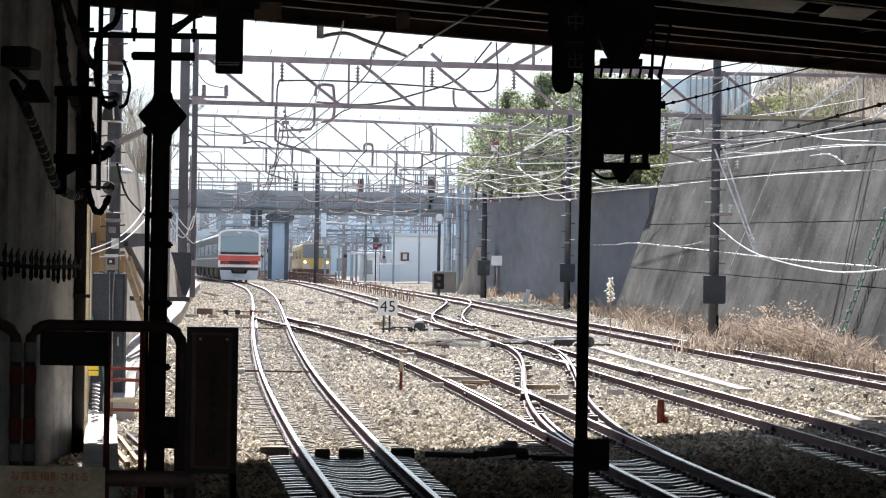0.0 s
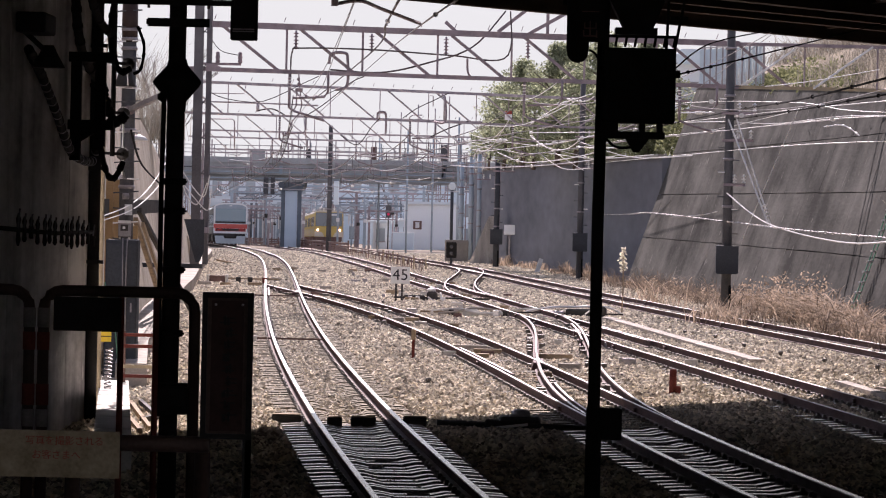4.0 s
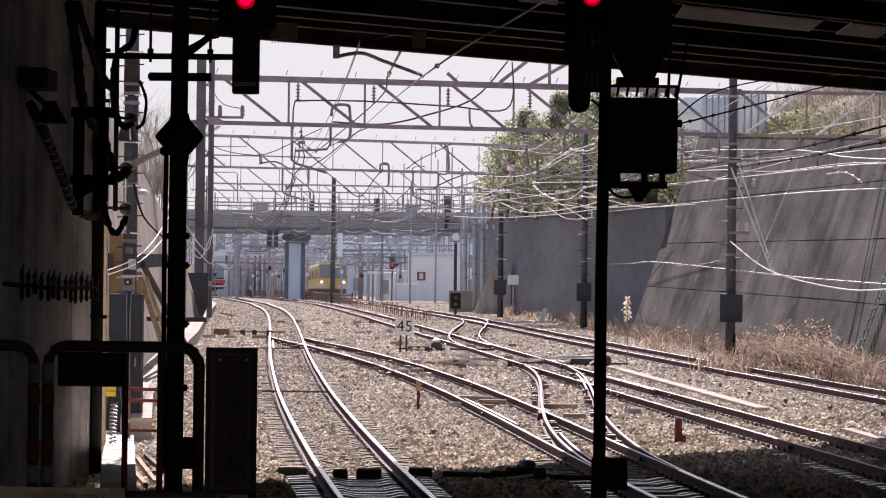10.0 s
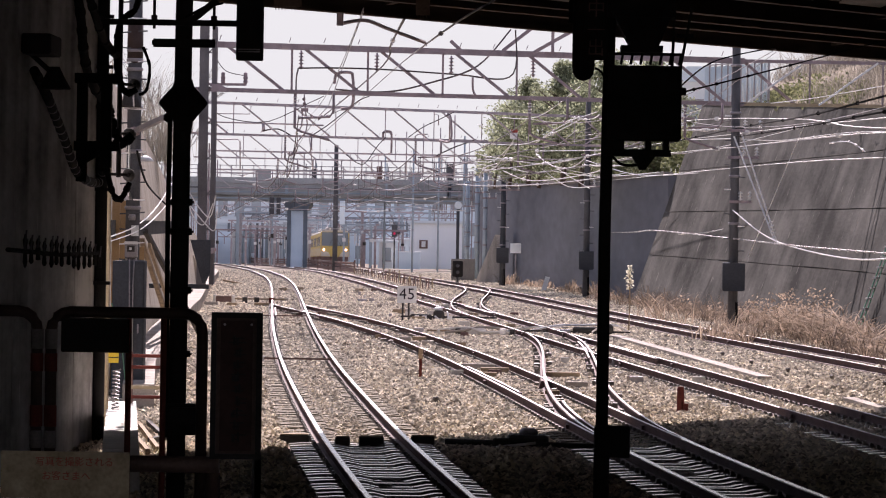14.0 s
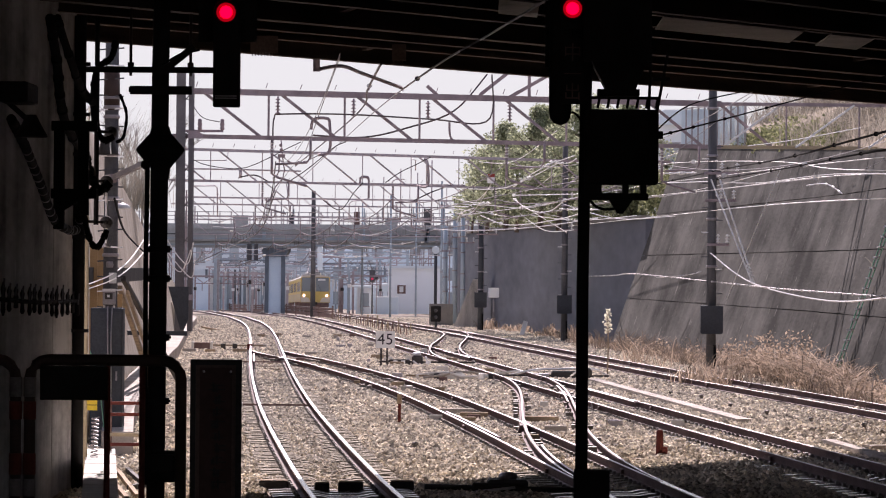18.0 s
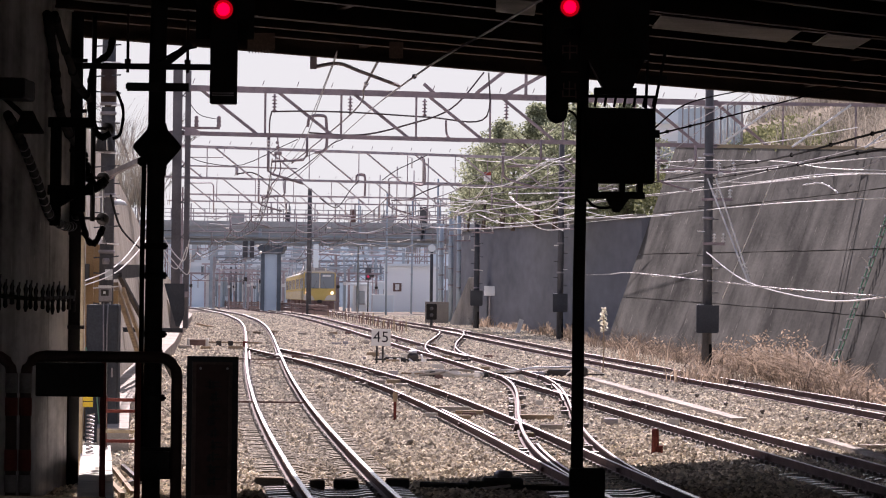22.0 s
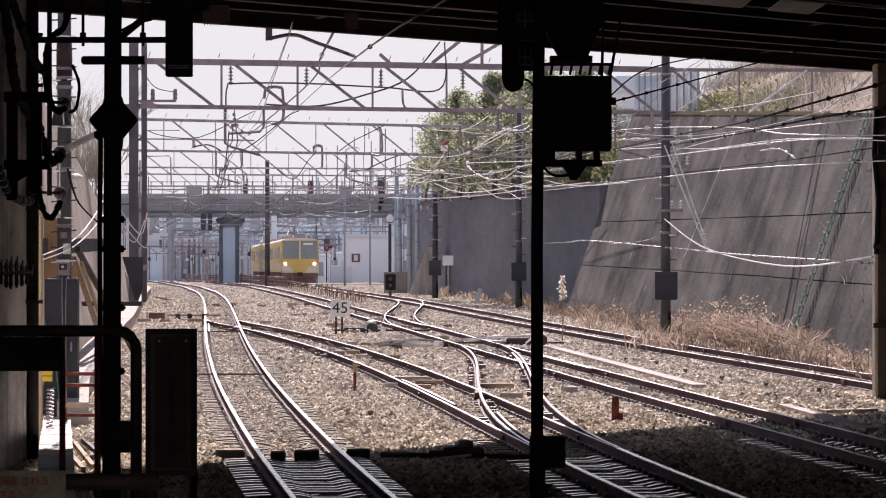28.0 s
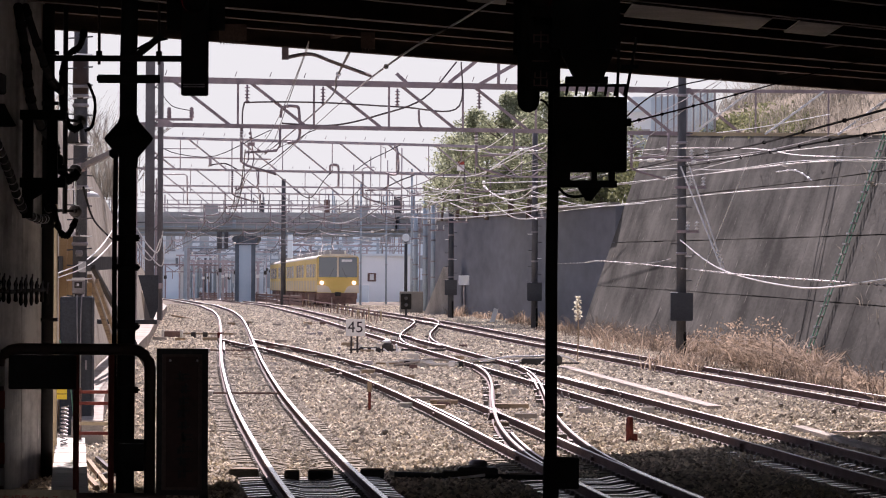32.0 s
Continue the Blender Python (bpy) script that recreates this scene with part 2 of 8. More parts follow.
M_WIRE_DK = mat("copper_wire", (0.07, 0.06, 0.06), (0.15, 0.13, 0.13), 0.5, 0.6, 2, 60, 0.05)
M_INSUL = mat("porcelain", (0.6, 0.6, 0.58), (0.8, 0.8, 0.78), 0.2, 0, 3, 60, 0.03)
M_TAN = mat("tan_paint", (0.3, 0.245, 0.155), (0.46, 0.39, 0.27), 0.75, 0, 2, 40, 0.2)
M_TIMBER = mat("weathered_timber", (0.16, 0.12, 0.08), (0.36, 0.28, 0.19), 0.85, 0, 4, 50, 0.3, 0.15)
M_BLUEGREY = mat("blue_grey_panel", (0.036, 0.041, 0.048), (0.078, 0.086, 0.098), 0.7, 0.1, 1, 30, 0.15)
M_POST = mat("portal_post_paint", (0.1, 0.097, 0.102), (0.18, 0.172, 0.18), 0.7, 0.1, 1.5, 30, 0.15)
M_RUSTRED = mat("rust_red", (0.09, 0.022, 0.018), (0.19, 0.055, 0.042), 0.75, 0.1, 4, 50, 0.25)
M_RUST = mat("rusty_steel", (0.11, 0.07, 0.062), (0.25, 0.165, 0.145), 0.85, 0.1, 3, 50, 0.3)
M_SIGN = mat("sign_enamel", (0.66, 0.68, 0.68), (0.8, 0.81, 0.8), 0.5, 0, 3, 40, 0.05)
M_INK = mat("black_ink", (0.015, 0.015, 0.02), (0.03, 0.03, 0.04), 0.6, 0, 3, 40, 0.0)
M_FADEDINK = mat("faded_red_ink", (0.26, 0.05, 0.04), (0.36, 0.09, 0.07), 0.7, 0, 3, 40, 0.0)
M_YELLOW = mat("yellow_sticker", (0.5, 0.36, 0.02), (0.64, 0.48, 0.05), 0.6, 0, 3, 40, 0.0)
M_GREEN = mat("green_paint", (0.1, 0.24, 0.16), (0.2, 0.4, 0.29), 0.6, 0, 4, 50, 0.1)
M_SILVER = mat("stainless_body", (0.1, 0.11, 0.115), (0.17, 0.18, 0.19), 0.6, 0.1, 0.8, 30, 0.05)
M_FACE = mat("white_body", (0.7, 0.72, 0.73), (0.8, 0.82, 0.83), 0.5, 0, 1, 30, 0.02)
M_REDBAND = mat("vermilion_band", (0.5, 0.1, 0.085), (0.6, 0.15, 0.125), 0.6, 0, 1, 30, 0.02)
M_YBODY = mat("yellow_body", (0.58, 0.425, 0.12), (0.71, 0.545, 0.19), 0.5, 0, 0.9, 25, 0.03)
M_YCREAM = mat("pale_lower_panel", (0.55, 0.5, 0.4), (0.72, 0.66, 0.55), 0.5, 0, 1, 25, 0.03)
M_YLOW = mat("beige_lower_panel", (0.42, 0.35, 0.22), (0.56, 0.47, 0.31), 0.5, 0, 1, 25, 0.03)
M_ROOF = mat("train_roof", (0.3, 0.29, 0.27), (0.48, 0.46, 0.43), 0.7, 0.1, 1, 30, 0.1)
M_UNDER = mat("underframe", (0.03, 0.03, 0.03), (0.08, 0.075, 0.07), 0.8, 0.2, 2, 40, 0.1)
M_SKIRT = mat("grey_skirt", (0.4, 0.46, 0.5), (0.55, 0.6, 0.64), 0.6, 0.1, 1, 30, 0.05)
M_GLASS = glass_mat("window_glass", (0.06, 0.085, 0.1), 0.12)
M_SCREEN = glass_mat("windscreen_glass", (0.17, 0.27, 0.33), 0.15)
M_SCREEN_Y = glass_mat("front_window_glass", (0.17, 0.21, 0.235), 0.15)
M_GLASS_LT = glass_mat("pale_window", (0.3, 0.35, 0.38), 0.2)
M_TANGLASS = glass_mat("amber_glass", (0.2, 0.13, 0.05), 0.2)
M_RED_LAMP = glow("red_lens", (1.0, 0.0, 0.012), 2.2)
# emitting ring that imitates the bloom round a lit lens
M_RED_HALO = glow("red_lens_halo", (0.5, 0.0, 0.006), 0.32)
M_RED_FAR = glow("red_lens_far", (0.8, 0.04, 0.12), 0.1)
M_HEADLAMP = glow("headlamp", (1.0, 0.68, 0.5), 1.3)
M_TAIL = glow("tail_lamp", (0.35, 0.02, 0.02), 0.05)
M_LEAF = island_mat("evergreen_leaf", (0.085, 0.1, 0.06), (0.43, 0.47, 0.31), 0.6, 0.6, 0.5)
M_HEDGE = island_mat("hedge_leaf", (0.06, 0.07, 0.036), (0.22, 0.235, 0.12), 0.7, 0.5, 0.45)
M_DRY = island_mat("dry_grass", (0.1, 0.076, 0.055), (0.47, 0.375, 0.285), 0.8, 0.7, 0.45)
M_SCRUB = island_mat("bare_scrub", (0.085, 0.079, 0.066), (0.31, 0.288, 0.24), 0.9, 0.5, 0.45)
M_PANEL = island_mat("translucent_panel", (0.55, 0.64, 0.7), (0.7, 0.79, 0.85), 0.5, 0.4, 0.7)
M_TWIG = island_mat("dark_twig", (0.05, 0.04, 0.032), (0.24, 0.19, 0.15), 0.9, 0.5, 0.2)
M_BARK = mat("bark", (0.07, 0.055, 0.045), (0.17, 0.14, 0.12), 0.9, 0, 5, 50, 0.4)
M_BRANCH = mat("grey_branch", (0.13, 0.115, 0.105), (0.27, 0.24, 0.22), 0.9, 0, 5, 50, 0.3)
M_PLUME = island_mat("plume", (0.55, 0.52, 0.42), (0.85, 0.82, 0.7), 0.9, 2.0, 0.4)
M_EARTH = mat("earth", (0.1, 0.085, 0.06), (0.24, 0.2, 0.14), 0.95, 0, 0.6, 14, 0.6)
# far buildings: distance haze is put into these pale bluish colours
M_BUILD = mat("hazed_pale_building", (0.79, 0.85, 0.88), (0.88, 0.92, 0.94), 0.8, 0, 0.3, 8, 0.1)
M_BUILD2 = mat("hazed_blue_building", (0.64, 0.76, 0.84), (0.76, 0.86, 0.92), 0.8, 0, 0.3, 8, 0.1)
M_BUILD3 = mat("hazed_grey_building", (0.6, 0.69, 0.74), (0.74, 0.8, 0.84), 0.8, 0, 0.3, 8, 0.1)
M_DECK = mat("overbridge_concrete", (0.27, 0.29, 0.292), (0.46, 0.48, 0.482), 0.85, 0, 0.4, 10, 0.15)
# pier and far steel are lightened and blued to stand for haze
M_PIER = mat("hazed_pier_paint", (0.6, 0.73, 0.83), (0.74, 0.84, 0.92), 0.75, 0, 0.5, 12, 0.1)
M_STEELBLUE = mat("hazed_blue_steel", (0.26, 0.33, 0.38), (0.4, 0.47, 0.53), 0.7, 0.1, 1, 30, 0.15)
M_NOTICE = mat("faded_notice", (0.02, 0.011, 0.01), (0.04, 0.023, 0.02), 0.75, 0, 6, 40, 0.1)
# white reflective bands, greyed so the colour holds the shade they stand in
M_BAND = mat("shade_grey_band", (0.1, 0.095, 0.09), (0.24, 0.225, 0.21), 0.6, 0, 3, 40, 0.1)
# ochre boards are backlit; their sunlight is put into a lighter tan
M_HOARD = mat("ochre_board", (0.3, 0.19, 0.09), (0.48, 0.34, 0.19), 0.8, 0, 1.5, 40, 0.2)
M_BANNER = mat("banner_cloth", (0.18, 0.145, 0.085), (0.42, 0.36, 0.25), 0.85, 0, 9, 60, 0.1)


# ---- bearings ----
def across(u, d):
    """Sideways place of bearing u at the distance d."""
    return (u - 784) * d / 7800


def rise(v, d):
    """Height of the line of sight v at the distance d."""
    return 2.92 - (v - 420) * d / 7800


def reach(v):
    """Distance at which the line of sight v meets the rails."""
    return 22776 / (v - 420)


# ---- shaping ----
def thing(name, label, category, group="", kind="", at=(0, 0, 0)):
    ob = new(name)
    ob.location = at
    ob.empty_display_size = 0.2
    return tagged(ob, label, category, group, kind)


def link(name, bm, material, parent=None, label=""):
    me = bpy.data.meshes.new(name)
    bm.to_mesh(me)
    bm.free()
    me.materials.append(material)
    ob = new(name, me)
    if parent:
        ob.parent = parent
    if label:
        ob["label"] = label
    return ob


def part(name, bm, material, parent, label=""):
    return link(name, bm, material, parent, label)


def mesh_np(name, v, f, material, parent=None):
    """One mesh out of arrays of vertices and of triangles or quads."""
    me = bpy.data.meshes.new(name)
    k = f.shape[1]
    me.vertices.add(len(v))
    me.vertices.foreach_set("co", v.astype(np.float32).ravel())
    me.loops.add(f.size)
    me.loops.foreach_set("vertex_index", f.astype(np.int32).ravel())
    me.polygons.add(len(f))
    me.polygons.foreach_set("loop_start", np.arange(0, f.size, k, dtype=np.int32))
    me.polygons.foreach_set("loop_total", np.full(len(f), k, dtype=np.int32))
    me.update(calc_edges=True)
    me.shade_flat()
    me.materials.append(material)
    ob = new(name, me)
    if parent:
        ob.parent = parent
    return ob


def box(bm, x0, x1, y0, y1, z0, z1, bev=0.0):
    r = bmesh.ops.create_cube(bm, size=1.0)
    for v in r["verts"]:
        v.co = Vector(((x0 + x1) / 2 + v.co.x * (x1 - x0), (y0 + y1) / 2 + v.co.y * (y1 - y0), (z0 + z1) / 2 + v.co.z * (z1 - z0)))
    if bev:
        es = list({e for v in r["verts"] for e in v.link_edges})
        bmesh.ops.bevel(bm, geom=es, offset=bev, segments=1, affect="EDGES")
    return r["verts"]


def B(x0, x1, y0, y1, z0, z1, bev=0.0):
    bm = bmesh.new()
    box(bm, x0, x1, y0, y1, z0, z1, bev)
    return bm


def beam(bm, p, q, w, h):
    """A bar of w by h from p to q."""
    p, q = Vector(p), Vector(q)
    d = (q - p).normalized()
    up = Vector((0, 0, 1)) if abs(d.z) < 0.95 else Vector((0, 1, 0))
    s = d.cross(up).normalized()
    u = s.cross(d)
    vs = [bm.verts.new(c + s * a * w / 2 + u * b * h / 2) for c in (p, q) for a, b in ((-1, -1), (1, -1), (1, 1), (-1, 1))]
    for i in range(4):
        j = (i + 1) % 4
        bm.faces.new((vs[i], vs[j], vs[4 + j], vs[4 + i]))
    bm.faces.new(vs[3::-1])
    bm.faces.new(vs[4:])


def BEAM(p, q, w, h):
    bm = bmesh.new()
    beam(bm, p, q, w, h)
    return bm


def tube(bm, pts, r, n=6, r1=None):
    """A round tube through the points, from radius r to r1."""
    pts = [Vector(p) for p in pts]
    rings = []
    for i, p in enumerate(pts):
        d = (pts[min(i + 1, len(pts) - 1)] - pts[max(i - 1, 0)]).normalized()
        up = Vector((0, 0, 1)) if abs(d.z) < 0.9 else Vector((0, 1, 0))
        s = d.cross(up).normalized()
        u = s.cross(d)
        rr = r if r1 is None else r + (r1 - r) * i / (len(pts) - 1)
        rings.append([bm.verts.new(p + (s * math.cos(a) + u * math.sin(a)) * rr) for a in (k * math.tau / n for k in range(n))])
    for a, b in zip(rings, rings[1:]):
        for k in range(n):
            f = bm.faces.new((a[k], a[(k + 1) % n], b[(k + 1) % n], b[k]))
            f.smooth = n > 5
    bm.faces.new(rings[0][::-1])
    bm.faces.new(rings[-1])


def TUBE(pts, r, n=6, r1=None):
    bm = bmesh.new()
    tube(bm, pts, r, n, r1)
    return bm


def lathe(bm, at, prof, n=14, axis="z"):
    """A turned shape: (radius, along) pairs round an axis."""
    rings = []
    for r, h in prof:
        ring = []
        for k in range(n):
            a = k * math.tau / n
            c, s = r * math.cos(a), r * math.sin(a)
            o = Vector((c, s, h)) if axis == "z" else Vector((c, h, s)) if axis == "y" else Vector((h, c, s))
            ring.append(bm.verts.new(Vector(at) + o))
        rings.append(ring)
    for a, b in zip(rings, rings[1:]):
        for k in range(n):
            f = bm.faces.new((a[k], a[(k + 1) % n], b[(k + 1) % n], b[k]))
            f.smooth = True
    bm.faces.new(rings[0][::-1])
    bm.faces.new(rings[-1])
    bmesh.ops.recalc_face_normals(bm, faces=bm.faces[:])


def LATHE(at, prof, n=14, axis="z"):
    bm = bmesh.new()
    lathe(bm, at, prof, n, axis)
    return bm


def prism(bm, poly, y0, y1):
    """A flat outline (x, z) given depth along y."""
    a = [bm.verts.new((x, y0, z)) for x, z in poly]
    b = [bm.verts.new((x, y1, z)) for x, z in poly]
    bm.faces.new(a)
    bm.faces.new(b[::-1])
    for i in range(len(poly)):
        j = (i + 1) % len(poly)
        bm.faces.new((a[j], a[i], b[i], b[j]))
    bmesh.ops.recalc_face_normals(bm, faces=bm.faces[:])


def PRISM(poly, y0, y1):
    bm = bmesh.new()
    prism(bm, poly, y0, y1)
    return bm


def letters(name, text, size, at, material, parent, label=""):
    """Raised letters that face the camera's side."""
    cu = bpy.data.curves.new(name, "FONT")
    cu.body, cu.size, cu.extrude, cu.align_x, cu.align_y = text, size, 0.002, "CENTER", "CENTER"
    tmp = new(name, cu)
    dg = bpy.context.evaluated_depsgraph_get()
    me = bpy.data.meshes.new_from_object(tmp.evaluated_get(dg))
    bpy.data.objects.remove(tmp)
    me.materials.clear()
    me.materials.append(material)
    ob = new(name, me)
    ob.parent = parent
    ob.matrix_basis = pose(*at, 90, 0, 0)
    if label:
        ob["label"] = label
    return ob


def sag(p, q, drop, n=12):
    p, q = Vector(p), Vector(q)
    return [p.lerp(q, i / n) - Vector((0, 0, 4 * drop * (i / n) * (1 - i / n))) for i in range(n + 1)]


def smooth_line(knots, n):
    """n+1 points on a smooth line through the knots."""
    k = [Vector(p) for p in knots]
    out = []
    for i in range(n + 1):
        u = i / n * (len(k) - 1)
        j = min(int(u), len(k) - 2)
        t = u - j
        p0, p1, p2, p3 = k[max(j - 1, 0)], k[j], k[j + 1], k[min(j + 2, len(k) - 1)]
        out.append(0.5 * (2 * p1 + (p2 - p0) * t + (2 * p0 - 5 * p1 + 4 * p2 - p3) * t * t + (3 * p1 - p0 - 3 * p2 + p3) * t ** 3))
    return out


# ---- ground ----
GRADE = ((-200, 0), (140, 0), (220, -0.15), (300, -0.45), (430, -1.35), (500, -2.0), (600, -2.8), (900, -4.5), (4000, -4.5))


def gz(y):
    """Height of the rail tops, which fall away in the distance."""
    return float(np.interp(y, [g[0] for g in GRADE], [g[1] for g in GRADE]))


def build_ground():
    ys = list(range(-60, 20, 20)) + list(range(20, 320, 4)) + list(range(320, 700, 20)) + [800, 1000, 1500, 2500, 4000]
    xs = [-2500, -800, -300, -120, -60] + list(range(-40, 26, 2)) + [40, 80, 200, 600, 2500]
    rnd = random.Random(3)
    v = np.array([(x, y, gz(y) - 0.2 + (rnd.uniform(-0.015, 0.015) if abs(x) < 40 else 0)) for y in ys for x in xs])
    w = len(xs)
    f = np.array([(j * w + i, j * w + i + 1, (j + 1) * w + i + 1, (j + 1) * w + i) for j in range(len(ys) - 1) for i in range(w - 1)])
    g = mesh_np("ground", v, f, M_BALLAST)
    tagged(g, "grey-brown crushed stone ballast between and beside the tracks", "ground", kind="structure")


build_ground()

# centre lines of the tracks: distance and sideways place
LINE_A = ((20, 1.5), (30, 0.56), (40, -0.32), (50, -1.15), (60, -1.94), (70, -2.67), (80, -3.37), (90, -4.04), (100, -4.67), (120, -5.86), (140, -6.98), (160, -8.06), (180, -9.14), (200, -10.25), (220, -11.41), (240, -12.64), (260, -13.97), (280, -15.5), (307, -17.6), (350, -21.1), (400, -25.2), (500, -33.6), (600, -42), (700, -50.5), (850, -63.2), (1100, -84.3))
LINE_B = ((20, 6.2), (30, 4.88), (40, 3.72), (50, 2.76), (60, 1.94), (70, 1.19), (80, 0.45), (90, -0.33), (100, -1.17), (110, -2.11), (120, -3.16), (130, -4.33), (140, -5.62), (150, -7.02), (157, -7.9))
LINE_C = ((20, 9.7), (40, 7.9), (60, 6.11), (80, 4.37), (100, 2.68), (120, 1.03), (140, -0.56), (160, -2.11), (180, -3.62), (200, -5.09), (220, -6.54), (240, -7.99), (260, -9.45), (300, -12.5), (350, -16.4), (430, -22.8), (560, -33.5), (700, -45.2))
LINE_D = ((40, 14.4), (60, 12.0), (80, 9.95), (100, 7.95), (120, 5.95), (140, 4.1), (160, 2.5), (180, 1.0), (200, -0.5), (220, -2.1), (240, -3.7), (260, -5.3), (295, -8.1), (311, -9.4), (327, -10.6), (351, -12.3), (391, -14.8), (431, -17.2), (500, -21.5), (600, -28))
LINE_E = ((57, 2.2), (60, 1.97), (65, 1.66), (70, 1.46), (75, 1.34), (80, 1.28), (85, 1.27), (90, 1.28), (95, 1.31), (100, 1.34), (105, 1.35), (110, 1.32), (115, 1.22), (120, 1.03))
LINE_F = ((143, -0.76), (150, -1.18), (155, -1.39), (160, -1.53), (165, -1.62), (170, -1.66), (175, -1.66), (180, -1.64), (190, -1.55), (200, -1.5), (208, -1.52), (216, -1.78))


def line_at(line, y):
    ys, xs = [p[0] for p in line], [p[1] for p in line]
    j = max(0, min(int(np.searchsorted(ys, y)) - 1, len(ys) - 2))
    t = (y - ys[j]) / (ys[j + 1] - ys[j])
    m0 = (xs[j + 1] - xs[max(j - 1, 0)]) / (ys[j + 1] - ys[max(j - 1, 0)])
    m1 = (xs[min(j + 2, len(xs) - 1)] - xs[j]) / (ys[min(j + 2, len(xs) - 1)] - ys[j])
    h = ys[j + 1] - ys[j]
    return (2 * t ** 3 - 3 * t * t + 1) * xs[j] + (t ** 3 - 2 * t * t + t) * h * m0 + (3 * t * t - 2 * t ** 3) * xs[j + 1] + (t ** 3 - t * t) * h * m1


def run(line, y0, y1, step):
    """Points, and side vectors, at steps along a track."""
    n = max(2, int((y1 - y0) / step))
    out = []
    for i in range(n + 1):
        y = y0 + (y1 - y0) * i / n
        x = line_at(line, y)
        e = 0.5
        s = (line_at(line, y + e) - line_at(line, y - e)) / (2 * e)
        k = 1 / math.hypot(1, s)
        out.append((Vector((x, y, gz(y))), Vector((k, -s * k, 0)), math.atan2(-s, 1)))
    return out


GAUGE = 0.566
FOOT = ((-0.062, -0.153), (0.062, -0.153), (0.062, -0.14), (0.01, -0.125), (0.01, -0.045), (0.0315, -0.038), (0.0315, -0.006), (-0.0315, -0.006), (-0.0315, -0.038), (-0.01, -0.045), (-0.01, -0.125), (-0.062, -0.14))
CROWN = ((-0.033, -0.02), (-0.033, -0.004), (-0.026, 0.0), (0.026, 0.0), (0.033, -0.004), (0.033, -0.02))
CROWN_THIN = ((-0.015, -0.007), (-0.015, -0.002), (-0.011, 0.0), (0.011, 0.0), (0.015, -0.002), (0.015, -0.007))


def swept(name, pts, section, material, parent, side):
    v, f = [], []
    m = len(section)
    for p, s, _ in pts:
        c = p + s * side
        v += [c + s * a + Vector((0, 0, h)) for a, h in section]
    for i in range(len(pts) - 1):
        for k in range(m):
            j = (k + 1) % m
            f.append((i * m + k, i * m + j, (i + 1) * m + j, (i + 1) * m + k))
    return mesh_np(name, np.array([tuple(q) for q in v]), np.array(f), material, parent)


def sleeper_mesh(material, half):
    bm = bmesh.new()
    poly = ((-1.0, -0.17), (1.0, -0.17), (1.0, 0.0), (0.8, 0.012), (0.36, 0.012), (0.2, -0.02), (-0.2, -0.02), (-0.36, 0.012), (-0.8, 0.012), (-1.0, 0.0))
    prism(bm, poly, -half, half)
    me = bpy.data.meshes.new("sleeper")
    bm.to_mesh(me)
    bm.free()
    me.materials.append(material)
    return me


SLEEPER, SLEEPER_NEW = sleeper_mesh(M_SLEEPER, 0.12), sleeper_mesh(M_SLEEPER_NEW, 0.09)


def clip_verts(p, s, ang, v, f):
    """Four dark rail clips on one sleeper."""
    along = Vector((-s.y, s.x, 0))
    for side in (-GAUGE, GAUGE):
        for o in (-0.095, 0.095):
            c = p + s * (side + o) + Vector((0, 0, -0.13))
            b = len(v)
            for dz in (-0.03, 0.022):
                k = 1.0 if dz < 0 else 0.65
                for a, e in ((-1, -1), (1, -1), (1, 1), (-1, 1)):
                    v.append(tuple(c + s * a * 0.032 * k + along * e * 0.045 * k + Vector((0, 0, dz))))
            for q in ((0, 1, 5, 4), (1, 2, 6, 5), (2, 3, 7, 6), (3, 0, 4, 7), (4, 5, 6, 7)):
                f.append(tuple(b + i for i in q))


def track(name, label, line, y0, y1, near_to, spacing=0.58, first=30, step=2.0, sleepers=True, head=None, smooth_to=62):
    t = thing(name, label, "railway track", "railway tracks", "structure")
    pts = run(line, y0, y1, step)
    for side in (-GAUGE, GAUGE):
        r = swept("rail", pts, FOOT, M_RAIL, t, side)
        swept("running_surface", pts, CROWN_THIN if head else CROWN, head or M_HEAD, r, side)
    if sleepers:
        v, f = [], []
        n = 0
        y = max(first, y0)
        rnd = random.Random(name)
        while y < near_to:
            p, s, ang = run(line, y, y + 0.1, 1.0)[0]
            if n < 300:
                ob = new("sleeper", SLEEPER_NEW if y < smooth_to else SLEEPER)
                ob.parent = t
                ob.matrix_basis = Matrix.Translation(p + Vector((0, 0, -0.165 + rnd.uniform(-0.012, 0.006)))) @ Matrix.Rotation(ang + rnd.uniform(-0.01, 0.01), 4, "Z")
            clip_verts(p, s, ang, v, f)
            n += 1
            y += spacing
        c = mesh_np("rail_clips", np.array(v), np.array(f), M_CLIP, t)
        tagged(c, "dark iron rail clips", kind="stuff")
    return t


track("track_1", "curving main track with bright worn rails on concrete sleepers", LINE_A, 20, 690, 165)
track("track_2", "diverging track with rusty webs and bright rail heads", LINE_B, 20, 157, 150, head=M_HEAD_DULL)
worn = thing("worn_rail_heads", "bright worn rail heads where the crossover joins the diverging track", "railway track", "railway tracks", "structure")
for side in (-GAUGE, GAUGE):
    swept("running_surface", run(LINE_B, 20, 61, 2.0), [(a, h + 0.0015) for a, h in CROWN], M_HEAD, worn, side)
track("track_3", "straight track with brown rails on concrete sleepers", LINE_C, 20, 560, 112, first=45, head=M_HEAD_DULL, smooth_to=88)
track("track_4", "side track with brown rails beside the retaining wall", LINE_D, 42, 600, 170, head=M_HEAD_DULL, sleepers=False)
